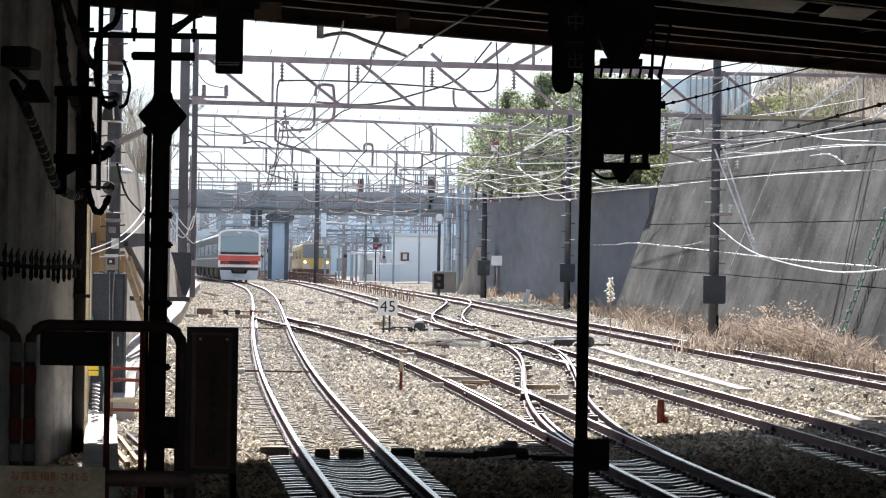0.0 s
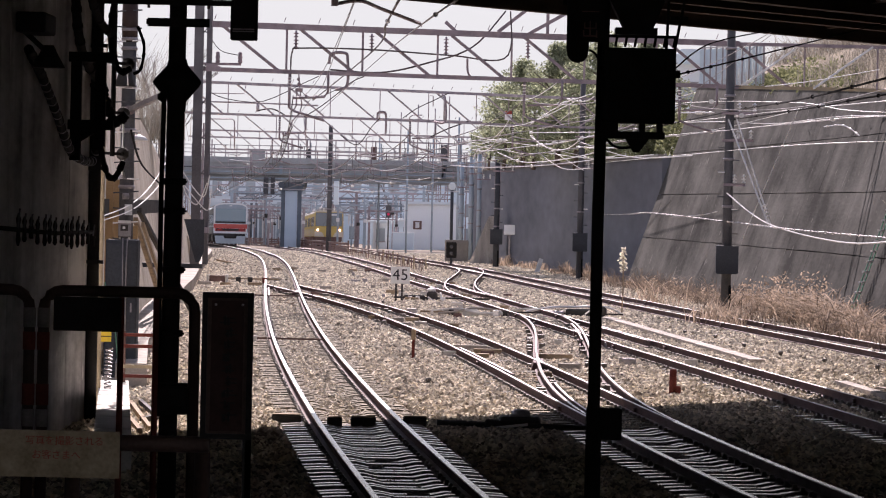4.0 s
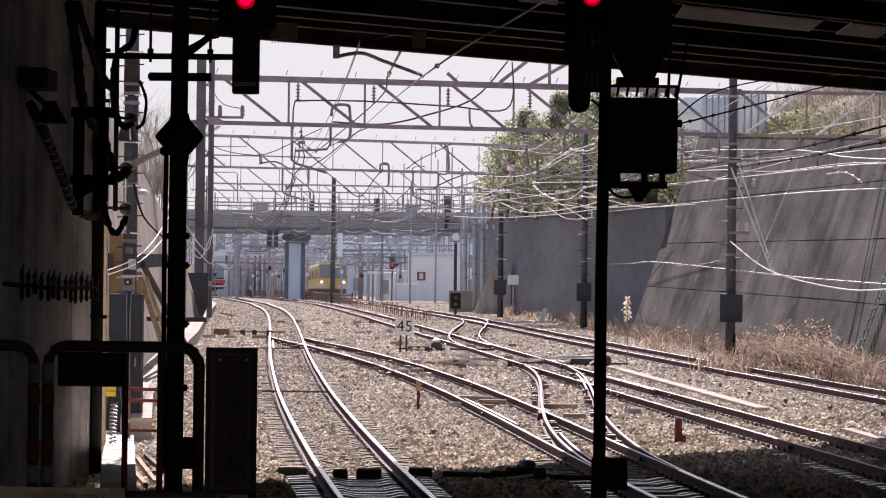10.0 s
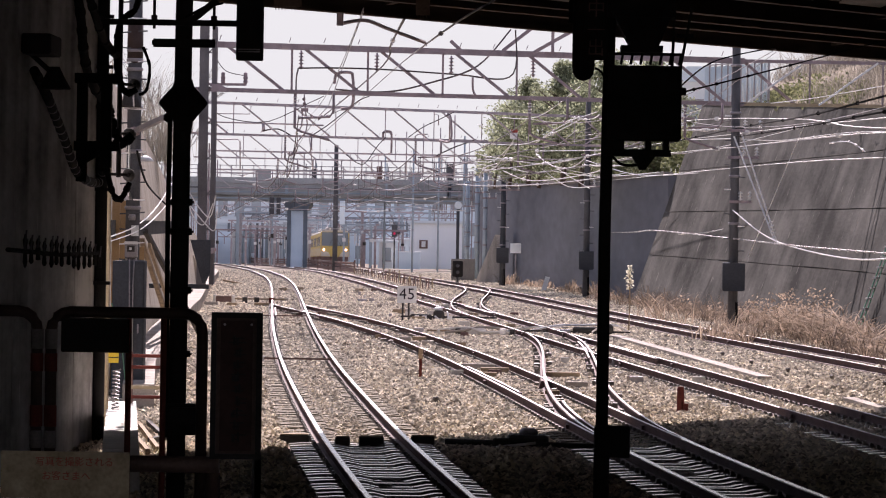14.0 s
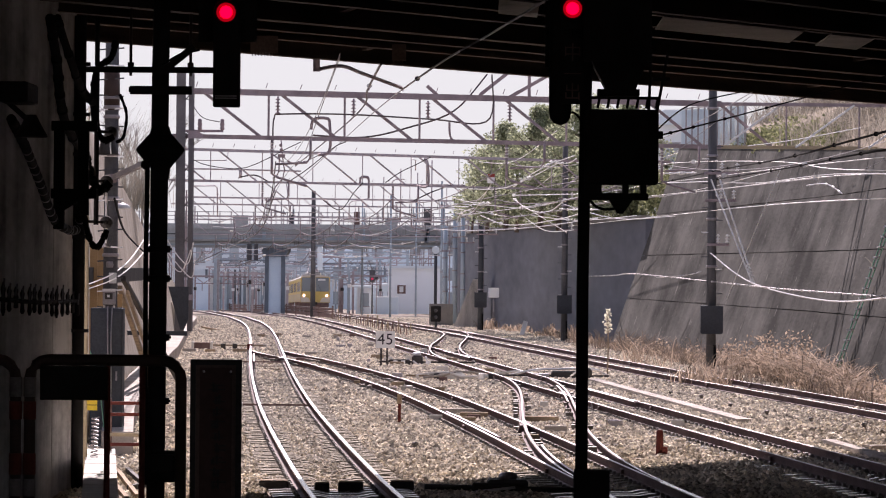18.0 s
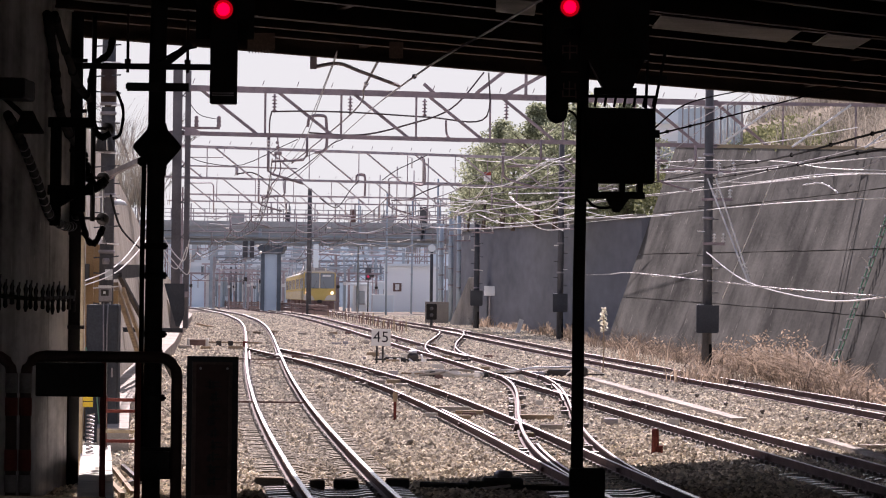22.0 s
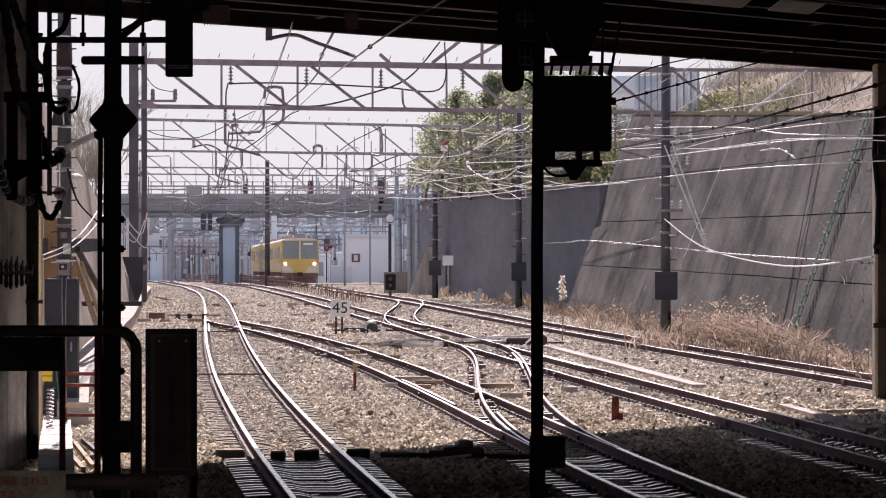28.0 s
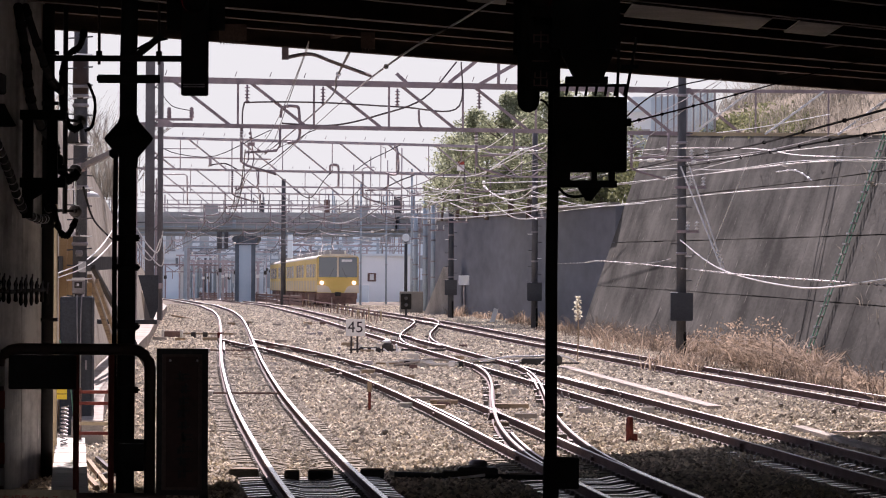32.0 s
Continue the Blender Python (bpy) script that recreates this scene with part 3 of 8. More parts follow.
track("track_5", "short crossover of curved bright rails between two tracks", LINE_E, 57, 120, 60, sleepers=False, step=1.0, head=M_HEAD)
track("track_6", "far short crossover of curved bright rails", LINE_F, 143, 216, 150, sleepers=False, step=1.0, head=M_HEAD)


def switch_work():
    """Long timbers, bright slide chairs, check rails and rail joints at the points."""
    rnd = random.Random(61)
    for base, line, y0, y1, step, half in ((LINE_B, LINE_E, 72, 118, 1.15, 1.25), (LINE_C, LINE_F, 145, 214, 1.7, 1.8), (LINE_A, LINE_B, 112, 156, 1.3, 1.8)):
        t = thing("switch_timbers", "weathered long sleepers and dark slide chairs under the points", "switch timbers", "switch timbers", "structure")
        y = y0
        v, f = [], []
        while y < y1:
            p, s, ang = run(line, y, y + 0.1, 1.0)[0]
            c = p + s * rnd.uniform(-0.3, 0.3)
            if rnd.random() < 0.65:
                part("timber", BEAM(c - s * half + Vector((0, 0, -0.2)), c + s * half * rnd.uniform(0.5, 1.0) + Vector((0, 0, -0.2)), 0.2, 0.1), M_TIMBER if rnd.random() < 0.7 else M_CONC_DK, t)
            for side in (-GAUGE, GAUGE):
                for o in (-0.14, 0.14):
                    if rnd.random() < 0.35:
                        q = p + s * (side + o) + Vector((0, rnd.uniform(-0.05, 0.05), -0.115))
                        b = len(v)
                        w, h = rnd.uniform(0.04, 0.08), rnd.uniform(0.03, 0.06)
                        v += [tuple(q + Vector((a * w, e * 0.09, k * h))) for k in (-1, 1) for a, e in ((-1, -1), (1, -1), (1, 1), (-1, 1))]
                        f += [tuple(b + i for i in z) for z in ((0, 1, 5, 4), (1, 2, 6, 5), (2, 3, 7, 6), (3, 0, 4, 7), (4, 5, 6, 7))]
            y += step * rnd.uniform(0.85, 1.15)
        tagged(mesh_np("slide_chairs", np.array(v), np.array(f), M_CLIP, t), "dark worn slide chairs", kind="stuff")
    for line, y0, y1, side in ((LINE_B, 77, 91, -1), (LINE_C, 98, 111, 1), (LINE_A, 137, 151, -1), (LINE_E, 60, 74, -1), (LINE_E, 98, 112, 1), (LINE_C, 146, 160, 1), (LINE_D, 196, 212, -1)):
        t = thing("check_rail", "short brown check rail beside a running rail", "check rail", "check rails", "structure")
        swept("rail", run(line, y0, y1, 1.0), [(a * 0.8, h) for a, h in FOOT], M_RAIL, t, side * (GAUGE - 0.11))
        swept("worn_edge", run(line, y0 + 0.4, y1 - 0.4, 1.0), CROWN_THIN, M_HEAD_DULL, t, side * (GAUGE - 0.11))
    for line, y0, y1, step in ((LINE_D, 66, 190, 25.0), (LINE_C, 71, 150, 25.0), (LINE_B, 66, 108, 18.0)):
        y = y0
        while y < y1:
            p, s, ang = run(line, y, y + 0.1, 1.0)[0]
            for side in (-GAUGE, GAUGE):
                t = thing("rail_joint", "bolted steel rail joint plate", "rail joint", "rail joints", "structure")
                part("fishplate", BEAM(p + s * (side - 0.035) + Vector((0, -0.3, -0.075)), p + s * (side - 0.035) + Vector((0, 0.3, -0.075)), 0.04, 0.06), M_RAIL, t)
            y += step


switch_work()


def build_ballast():
    """Loose stones over the ballast, coarser with distance."""
    rng = np.random.default_rng(7)
    oct_v = np.array([(1, 0, 0), (-1, 0, 0), (0, 1, 0), (0, -1, 0), (0, 0, 1), (0, 0, -1)], float)
    oct_f = np.array([(0, 2, 4), (2, 1, 4), (1, 3, 4), (3, 0, 4), (2, 0, 5), (1, 2, 5), (3, 1, 5), (0, 3, 5)])
    n = 300000
    # even over the sight: more stones per square metre near by
    y = 44 * (330 / 44) ** rng.random(n)
    lo = -0.115 * y
    hi = np.minimum(0.118 * y, np.interp(y, (44, 130, 186, 262, 330), (12, 9.2, 5.4, -1.0, -5)))
    x = lo + (hi - lo) * rng.random(n)
    size = 0.027 + 0.00033 * (y - 44) + 0.032 * rng.random(n) ** 2
    z = np.interp(y, [g[0] for g in GRADE], [g[1] for g in GRADE]) - 0.205 + 0.045 * rng.random(n)
    keep = np.ones(n, bool)
    bed = np.zeros(n, bool)
    for line, y1 in ((LINE_A, 700), (LINE_B, 157), (LINE_C, 560), (LINE_D, 600), (LINE_E, 120), (LINE_F, 216)):
        xc = np.interp(y, [p[0] for p in line], [p[1] for p in line])
        bed |= (np.abs(x - xc) < 1.06) & (y < (150 if line is LINE_A else 67)) & (y > line[0][0])
        for side in (-GAUGE, GAUGE):
            keep &= ~((np.abs(x - xc - side) < 0.11 + size * 0.5) & (y < y1) & (y > line[0][0]))
    z = np.where(bed, z - np.where(y < 62, 0.05, 0.016), z)
    size = np.where(bed, size * 0.75, size)
    x, y, z, size = x[keep], y[keep], z[keep], size[keep]
    n = len(x)
    sc = size[:, None, None] * (0.7 + 0.6 * rng.random((n, 6, 1)))
    v = oct_v[None] * sc * np.array((1.0, 1.0, 0.8))
    a = rng.random(n) * 6.283
    b = rng.random(n) * 1.2 - 0.6
    cx, sx = np.cos(b)[:, None], np.sin(b)[:, None]
    y2 = v[:, :, 1] * cx - v[:, :, 2] * sx
    z2 = v[:, :, 1] * sx + v[:, :, 2] * cx
    ca, sa = np.cos(a)[:, None], np.sin(a)[:, None]
    x3 = v[:, :, 0] * ca - y2 * sa
    y3 = v[:, :, 0] * sa + y2 * ca
    v = np.stack((x3 + x[:, None], y3 + y[:, None], z2 + z[:, None]), -1).reshape(-1, 3)
    f = (oct_f[None] + 6 * np.arange(n)[:, None, None]).reshape(-1, 3)
    tagged(mesh_np("ballast_stones", v, f, M_STONE), "loose grey and brown ballast stones along the tracks", "ballast", kind="stuff")


build_ballast()


# ---- the bridge overhead, its abutment and column ----
BX0, BY0, BSK = -3.805, 67.6, 1.6          # a point of the far edge, and its skew


def by(x):
    return BY0 + (x - BX0) * BSK


def skew_box(bm, x0, x1, d0, d1, z0, z1):
    """A box along the skewed bridge, d0 to d1 behind its far edge."""
    vs = [bm.verts.new((x, by(x) - d, z)) for z in (z0, z1) for x, d in ((x0, d1), (x1, d1), (x1, d0), (x0, d0))]
    for q in ((3, 2, 1, 0), (4, 5, 6, 7), (0, 1, 5, 4), (1, 2, 6, 5), (2, 3, 7, 6), (3, 0, 4, 7)):
        bm.faces.new([vs[i] for i in q])


def build_bridge():
    t = thing("road_bridge", "dark steel girder bridge crossing low over the tracks", "bridge", kind="structure", at=(0, 0, 0))
    bm = bmesh.new()
    # deck is stretched back over the camera, out of view, to cut light from behind
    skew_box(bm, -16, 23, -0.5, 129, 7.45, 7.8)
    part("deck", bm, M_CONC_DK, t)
    for i in range(15):
        d = 0.35 + i * 2.6
        low = 6.194 if i % 4 == 0 else 6.32
        g = bmesh.new()
        skew_box(g, -16, 22, d - 0.02, d + 0.02, low + 0.03, 7.45)
        girder = part("girder", g, M_GIRDER, t)
        g = bmesh.new()
        skew_box(g, -16, 22, d - 0.17, d + 0.17, low, low + 0.03)
        part("bottom_flange", g, M_GIRDER, girder)
        for k in range(9):
            x = -14 + k * 4.0 + (i % 2) * 0.6
            g = bmesh.new()
            beam(g, (x, by(x) - d - 0.1, low + 0.25), (x + 0.35, by(x + 0.35) - d - 2.5, low + 0.25), 0.1, 0.12)
            part("cross_brace", g, M_GIRDER, girder)
    # pale plates added where bounced light brightens the soffit
    for x0, x1 in ((0.1, 0.62), (2.3, 4.4), (4.84, 5.55)):
        g = bmesh.new()
        skew_box(g, x0, x1, 15.7, 18.8, 6.296, 6.318)
        part("lit_soffit_plate", g, M_CONC_DK, t, "pale plate standing in for lit soffit between the girders")
    for d in (1.6, 6.8, 12.0):
        g = bmesh.new()
        skew_box(g, -16, 22, d, d + 0.16, 6.75, 6.83)
        part("service_pipe", g, M_STEEL, t)


build_bridge()


def build_abutment():
    t = thing("wall_abutment", "stained grey board-marked concrete abutment wall under the bridge", "wall", kind="structure")
    bm = bmesh.new()
    box(bm, -8.5, -5.78, 20, 61.5, -0.4, 7.45, 0.03)
    part("wall_face", bm, M_ABUT, t)
    for y in (51.2, 58.4):
        part("board_joint", B(-5.785, -5.774, y, y + 0.02, 0.2, 7.2), M_ABUT, t)
    # two unseen walls, added only to keep sky light from the sides
    far = thing("wall_light_block", "unseen dark wall added to block side light under the bridge", "wall", kind="structure")
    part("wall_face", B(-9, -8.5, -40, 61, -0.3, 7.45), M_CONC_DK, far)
    c2 = thing("wall_light_block", "unseen dark wall added to block side light under the bridge", "wall", kind="structure")
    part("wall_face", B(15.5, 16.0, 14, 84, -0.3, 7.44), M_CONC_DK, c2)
    p = thing("bridge_column", "weathered steel column, its sunlit edge put into the colour, under the bridge", "column", kind="structure")
    x = 8.21
    # buff shaft behind a dark web paints the lit edge
    part("shaft", B(x, x + 0.5, 83.8, 84.3, -0.2, 6.22, 0.03), M_CUT, p)
    part("web", B(x + 0.06, x + 0.44, 83.74, 83.8, -0.2, 6.22), M_PIPE, p)
    for z in (1.2, 2.7, 4.4):
        part("cleat", B(x - 0.04, x + 0.3, 83.6, 83.74, z, z + 0.09), M_BLACK, p)
    for z in (5.0, 4.35, 3.9):
        part("bracket_arm", BEAM((x + 0.1, 83.7, z), (x + 0.9, 83.5, z + 0.1), 0.04, 0.05), M_BLACK, p)
    tagged(part("cable_run", TUBE([(x + 0.03, 83.66, 5.4), (x - 0.02, 83.66, 4.5), (x + 0.06, 83.66, 3.6), (x + 0.02, 83.66, 2.6)], 0.05), M_CABLE, p))


build_abutment()


# ---- retaining wall along the far side ----
FOOT_R = ((60, 12.9), (80, 11.4), (103, 10.3), (134, 9.0), (160, 7.3), (186, 5.25))
BATTER = 0.34
WALL_H = 6.6


def wall_h(y):
    """The wall grows taller with the bank."""
    return 2.92 + 0.0274 * min(max(y, 100), 186)


def foot_r(y):
    return float(np.interp(y, [p[0] for p in FOOT_R], [p[1] for p in FOOT_R]))


def build_retaining_wall():
    t = thing("wall_retaining", "tall battered brown-grey concrete retaining wall with streaks and panel joints", "wall", kind="structure")
    rnd = random.Random(11)
    # core, then panels a little proud of it
    v, f = [], []
    ys = list(np.linspace(58, 186, 40))
    for y in ys:
        x = foot_r(y)
        h = wall_h(y)
        v += [(x + 0.05, y, -0.3), (x + 0.05 + BATTER * h, y, h - 0.05), (x + 9, y, h - 0.05), (x + 9, y, -0.3)]
    for i in range(len(ys) - 1):
        for k in range(4):
            j = (k + 1) % 4
            f.append((i * 4 + k, i * 4 + j, i * 4 + 4 + j, i * 4 + 4 + k))
    f += [(0, 1, 2, 3), tuple(len(v) - 4 + k for k in (3, 2, 1, 0))]
    mesh_np("core", np.array(v), np.array(f), M_UNDER, t)
    courses = ((-0.25, 1.74), (1.74, 3.56), (3.56, 5.3), (5.3, None))
    y = 60.0
    while y < 185.5:
        w = min(rnd.uniform(2.6, 3.4), 186 - y)
        for z0, z1 in courses:
            g = 0.007
            o = rnd.uniform(0.0, 0.006)
            vs = []
            ha, hb = (z1, z1) if z1 else (wall_h(y), wall_h(y + w))
            e = rnd.uniform(0.004, 0.02)
            for dep in (0.0, 0.12):
                for yy, zz in ((y + g, z0 + e), (y + w - g, z0 + e), (y + w - g, hb - e), (y + g, ha - e)):
                    vs.append((foot_r(yy) + BATTER * zz - o + dep, yy, zz))
            part_ob = mesh_np("panel", np.array(vs), np.array(((0, 1, 2, 3), (0, 4, 5, 1), (1, 5, 6, 2), (2, 6, 7, 3), (3, 7, 4, 0))), M_WALL, t)
        y += w
    for a, b in ((60, 100), (100, 134), (134, 160), (160, 186)):
        ha, hb = wall_h(a), wall_h(b)
        part("coping", BEAM((foot_r(a) + BATTER * ha + 0.19, a, ha + 0.03), (foot_r(b) + BATTER * hb + 0.19, b, hb + 0.03), 0.36, 0.1), M_WALL, t)
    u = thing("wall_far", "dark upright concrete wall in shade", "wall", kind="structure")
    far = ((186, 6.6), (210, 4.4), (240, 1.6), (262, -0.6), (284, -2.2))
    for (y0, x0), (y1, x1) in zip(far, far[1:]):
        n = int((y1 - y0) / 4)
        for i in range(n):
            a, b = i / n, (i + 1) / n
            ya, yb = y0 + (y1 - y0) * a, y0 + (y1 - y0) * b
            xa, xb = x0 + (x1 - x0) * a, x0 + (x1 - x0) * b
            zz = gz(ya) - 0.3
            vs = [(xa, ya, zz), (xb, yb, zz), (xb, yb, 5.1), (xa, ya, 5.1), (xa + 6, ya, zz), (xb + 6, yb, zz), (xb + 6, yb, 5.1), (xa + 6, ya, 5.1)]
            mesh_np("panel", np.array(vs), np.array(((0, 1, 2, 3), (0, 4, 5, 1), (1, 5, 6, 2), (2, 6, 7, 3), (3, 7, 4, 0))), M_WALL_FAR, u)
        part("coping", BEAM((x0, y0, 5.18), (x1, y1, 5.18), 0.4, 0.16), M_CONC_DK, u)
    # the bank above both walls
    v, f = [], []
    rows = [(y, foot_r(y) + BATTER * wall_h(y)) for y in (60, 103, 134, 147, 160, 172, 186)] + [(190, 7.2), (210, 5.2), (240, 2.4), (300, -2.6)]
    for y, x in rows:
        z = wall_h(y) + 0.1 if y <= 187 else 5.2
        h = float(np.interp(y, (60, 130, 150, 170, 186, 192), (5.0, 4.6, 4.0, 2.8, 2.0, 0.5)))
        v += [(x + 0.2, y, z), (x + 2, y, z + 0.35 * h), (x + 7, y, z + h), (x + 120, y, z + h + 1)]
    for i in range(len(rows) - 1):
        for k in range(3):
            f.append((i * 4 + k, i * 4 + k + 1, i * 4 + 5 + k, i * 4 + 4 + k))
    tagged(mesh_np("bank", np.array(v), np.array(f), M_EARTH), "earth bank with scrub above the retaining walls", "bank", kind="structure")


build_retaining_wall()


# ---- plants ----
def leaf_cloud(rng, centres, radii, n, size, flat=0.8):
    """Small leaf quads scattered in uneven clumps."""
    k = rng.integers(0, len(centres), n)
    d = rng.normal(size=(n, 3))
    d /= np.linalg.norm(d, axis=1)[:, None]
    r = rng.random(n) ** 0.45
    p = centres[k] + d * (r * radii[k])[:, None] * np.array((1, 1, flat))
    a = rng.normal(size=(n, 3))
    a /= np.linalg.norm(a, axis=1)[:, None]
    b = np.cross(a, rng.normal(size=(n, 3)))
    b /= np.linalg.norm(b, axis=1)[:, None]
    s = (size * (0.6 + 0.8 * rng.random(n)))[:, None]
    v = np.stack((p - a * s, p + b * s * 0.5, p + a * s, p - b * s * 0.5), 1).reshape(-1, 3)
    f = np.arange(4 * n).reshape(-1, 4)
    return v, f


def tree(at, height, spread, seed, label, n=15000, size=0.075, m=None, group="trees on the bank"):
    rng = np.random.default_rng(seed)
    t = thing("tree", label, "tree", group, at=at)
    bm = bmesh.new()
    tube(bm, [(0, 0, -0.4), (0.1, 0, height * 0.3), (0.0, 0.1, height * 0.55), (0.15, 0, height * 0.8)], 0.16 * height / 6, 7, 0.04)
    for i in range(9):
        a = rng.random() * 6.28
        h = height * (0.25 + 0.5 * rng.random())
        L = spread * (0.5 + 0.4 * rng.random())
        tube(bm, [(0, 0, h), (math.cos(a) * L * 0.5, math.sin(a) * L * 0.5, h + 0.3 * L), (math.cos(a) * L, math.sin(a) * L, h + 0.55 * L)], 0.06, 5, 0.012)
    part("trunk", bm, M_BARK, t)
    k = 70
    hh = rng.random(k) ** 0.9
    wd = np.sin(np.clip(hh * 0.9 + 0.18, 0, 1) * math.pi) ** 0.6
    aa = rng.random(k) * 6.283
    rr = spread * wd * rng.random(k) ** 0.5
    c = np.stack((np.cos(aa) * rr, np.sin(aa) * rr, height * (0.06 + 0.88 * hh)), 1)
    r = spread * (0.12 + 0.22 * rng.random(k))
    v, f = leaf_cloud(rng, c, r, n, size)
    mesh_np("crown", v, f, m or M_LEAF, t)
    return t


for i, (x, y, h, s) in enumerate(((-0.9, 230, 2.6, 1.2), (-0.1, 222, 3.9, 1.7), (0.8, 212, 4.9, 2.3), (2.4, 207, 5.5, 2.5), (4.4, 202, 6.0, 2.7), (6.3, 198, 5.6, 2.4), (3.4, 216, 5.2, 2.6), (1.4, 224, 4.4, 2.3))):
    tree((x, y, 5.2), h, s, 20 + i, "round olive-green evergreen tree on the bank above the wall", n=(2200, 4500, 9000)[i] if i < 3 else 15000)


def bare_tree(at, height, seed, label, lean=0.0):
    rnd = random.Random(seed)
    t = thing("bare_tree", label, "tree", at=at)
    bm = bmesh.new()

    def grow(p, d, L, r, depth):
        q = p + d * L
        mid = (p + q) / 2 + Vector((rnd.uniform(-1, 1), rnd.uniform(-1, 1), 0)) * L * 0.06
        tube(bm, [p, mid, q], r, 4 if depth < 3 else 5, r * 0.65)
        if depth == 0:
            return
        for _ in range(3 if depth > 1 else 4):
            nd = (d + Vector((rnd.uniform(-1, 1), rnd.uniform(-1, 1), rnd.uniform(-0.15, 0.6))) * 0.55).normalized()
            grow(p + d * L * rnd.uniform(0.55, 1.0), nd, L * rnd.uniform(0.55, 0.8), r * 0.6, depth - 1)

    grow(Vector((0, 0, -0.3)), Vector((lean, 0, 1)).normalized(), height * 0.36, 0.04 * height / 5, 4)
    part("crown", bm, M_BRANCH, t)
    return t


for k, (x, y) in enumerate(((-9.6, 560), (-15.0, 575), (-3.0, 550))):
    bare_tree((x, y, gz(y) - 0.2), 15.5, 70 + k, "leafless tree rising beyond the overbridge")
bare_tree((-14.9, 186, 3.4), 8.2, 5, "leafless tree with fine upright twigs behind the side wall", 0.12)
bare_tree((-15.9, 192, 3.2), 8.0, 6, "leafless tree with fine upright twigs behind the side wall")
bare_tree((-16.0, 200, 3.0), 7.8, 9, "leafless tree with fine upright twigs behind the side wall", 0.2)


def blades(name, label, category, pts, height, n_each, spread, m, seed, width=0.014, bend=0.5, shape=None):
    """Tufts of long bent dry blades, three joints to a blade."""
    rng = np.random.default_rng(seed)
    pts = np.repeat(np.array(pts, float), n_each, 0)
    n = len(pts)
    base = pts + rng.normal(size=(n, 3)) * np.array((spread, spread * 2, 0.0))
    h = height * (0.35 + 0.75 * rng.random(n)) * (shape(base[:, 1]) if shape else 1.0) * np.repeat(0.35 + 1.0 * rng.random(n // n_each) ** 1.5, n_each)
    a = rng.random(n) * 6.283
    out = bend * h * (0.3 + rng.random(n))
    d = np.stack((np.cos(a), np.sin(a), np.zeros(n)), 1)
    s = np.stack((-np.sin(a + 0.4), np.cos(a + 0.4), np.zeros(n)), 1) * width * (0.6 + rng.random(n))[:, None]
    vs = []
    for u, k in ((0.0, 1.0), (0.4, 0.9), (0.75, 0.7), (1.0, 0.15)):
        c = base + d * (out * u ** 2)[:, None] + np.stack((np.zeros(n), np.zeros(n), h * (u - 0.35 * u ** 3)), 1)
        vs += [c - s * k, c + s * k]
    v = np.stack(vs, 1).reshape(-1, 3)
    q = np.array(((0, 1, 3, 2), (2, 3, 5, 4), (4, 5, 7, 6)))
    f = (q[None] + 8 * np.arange(n)[:, None, None]).reshape(-1, 4)
    return tagged(mesh_np(name, v, f, m), label, category, kind="stuff")


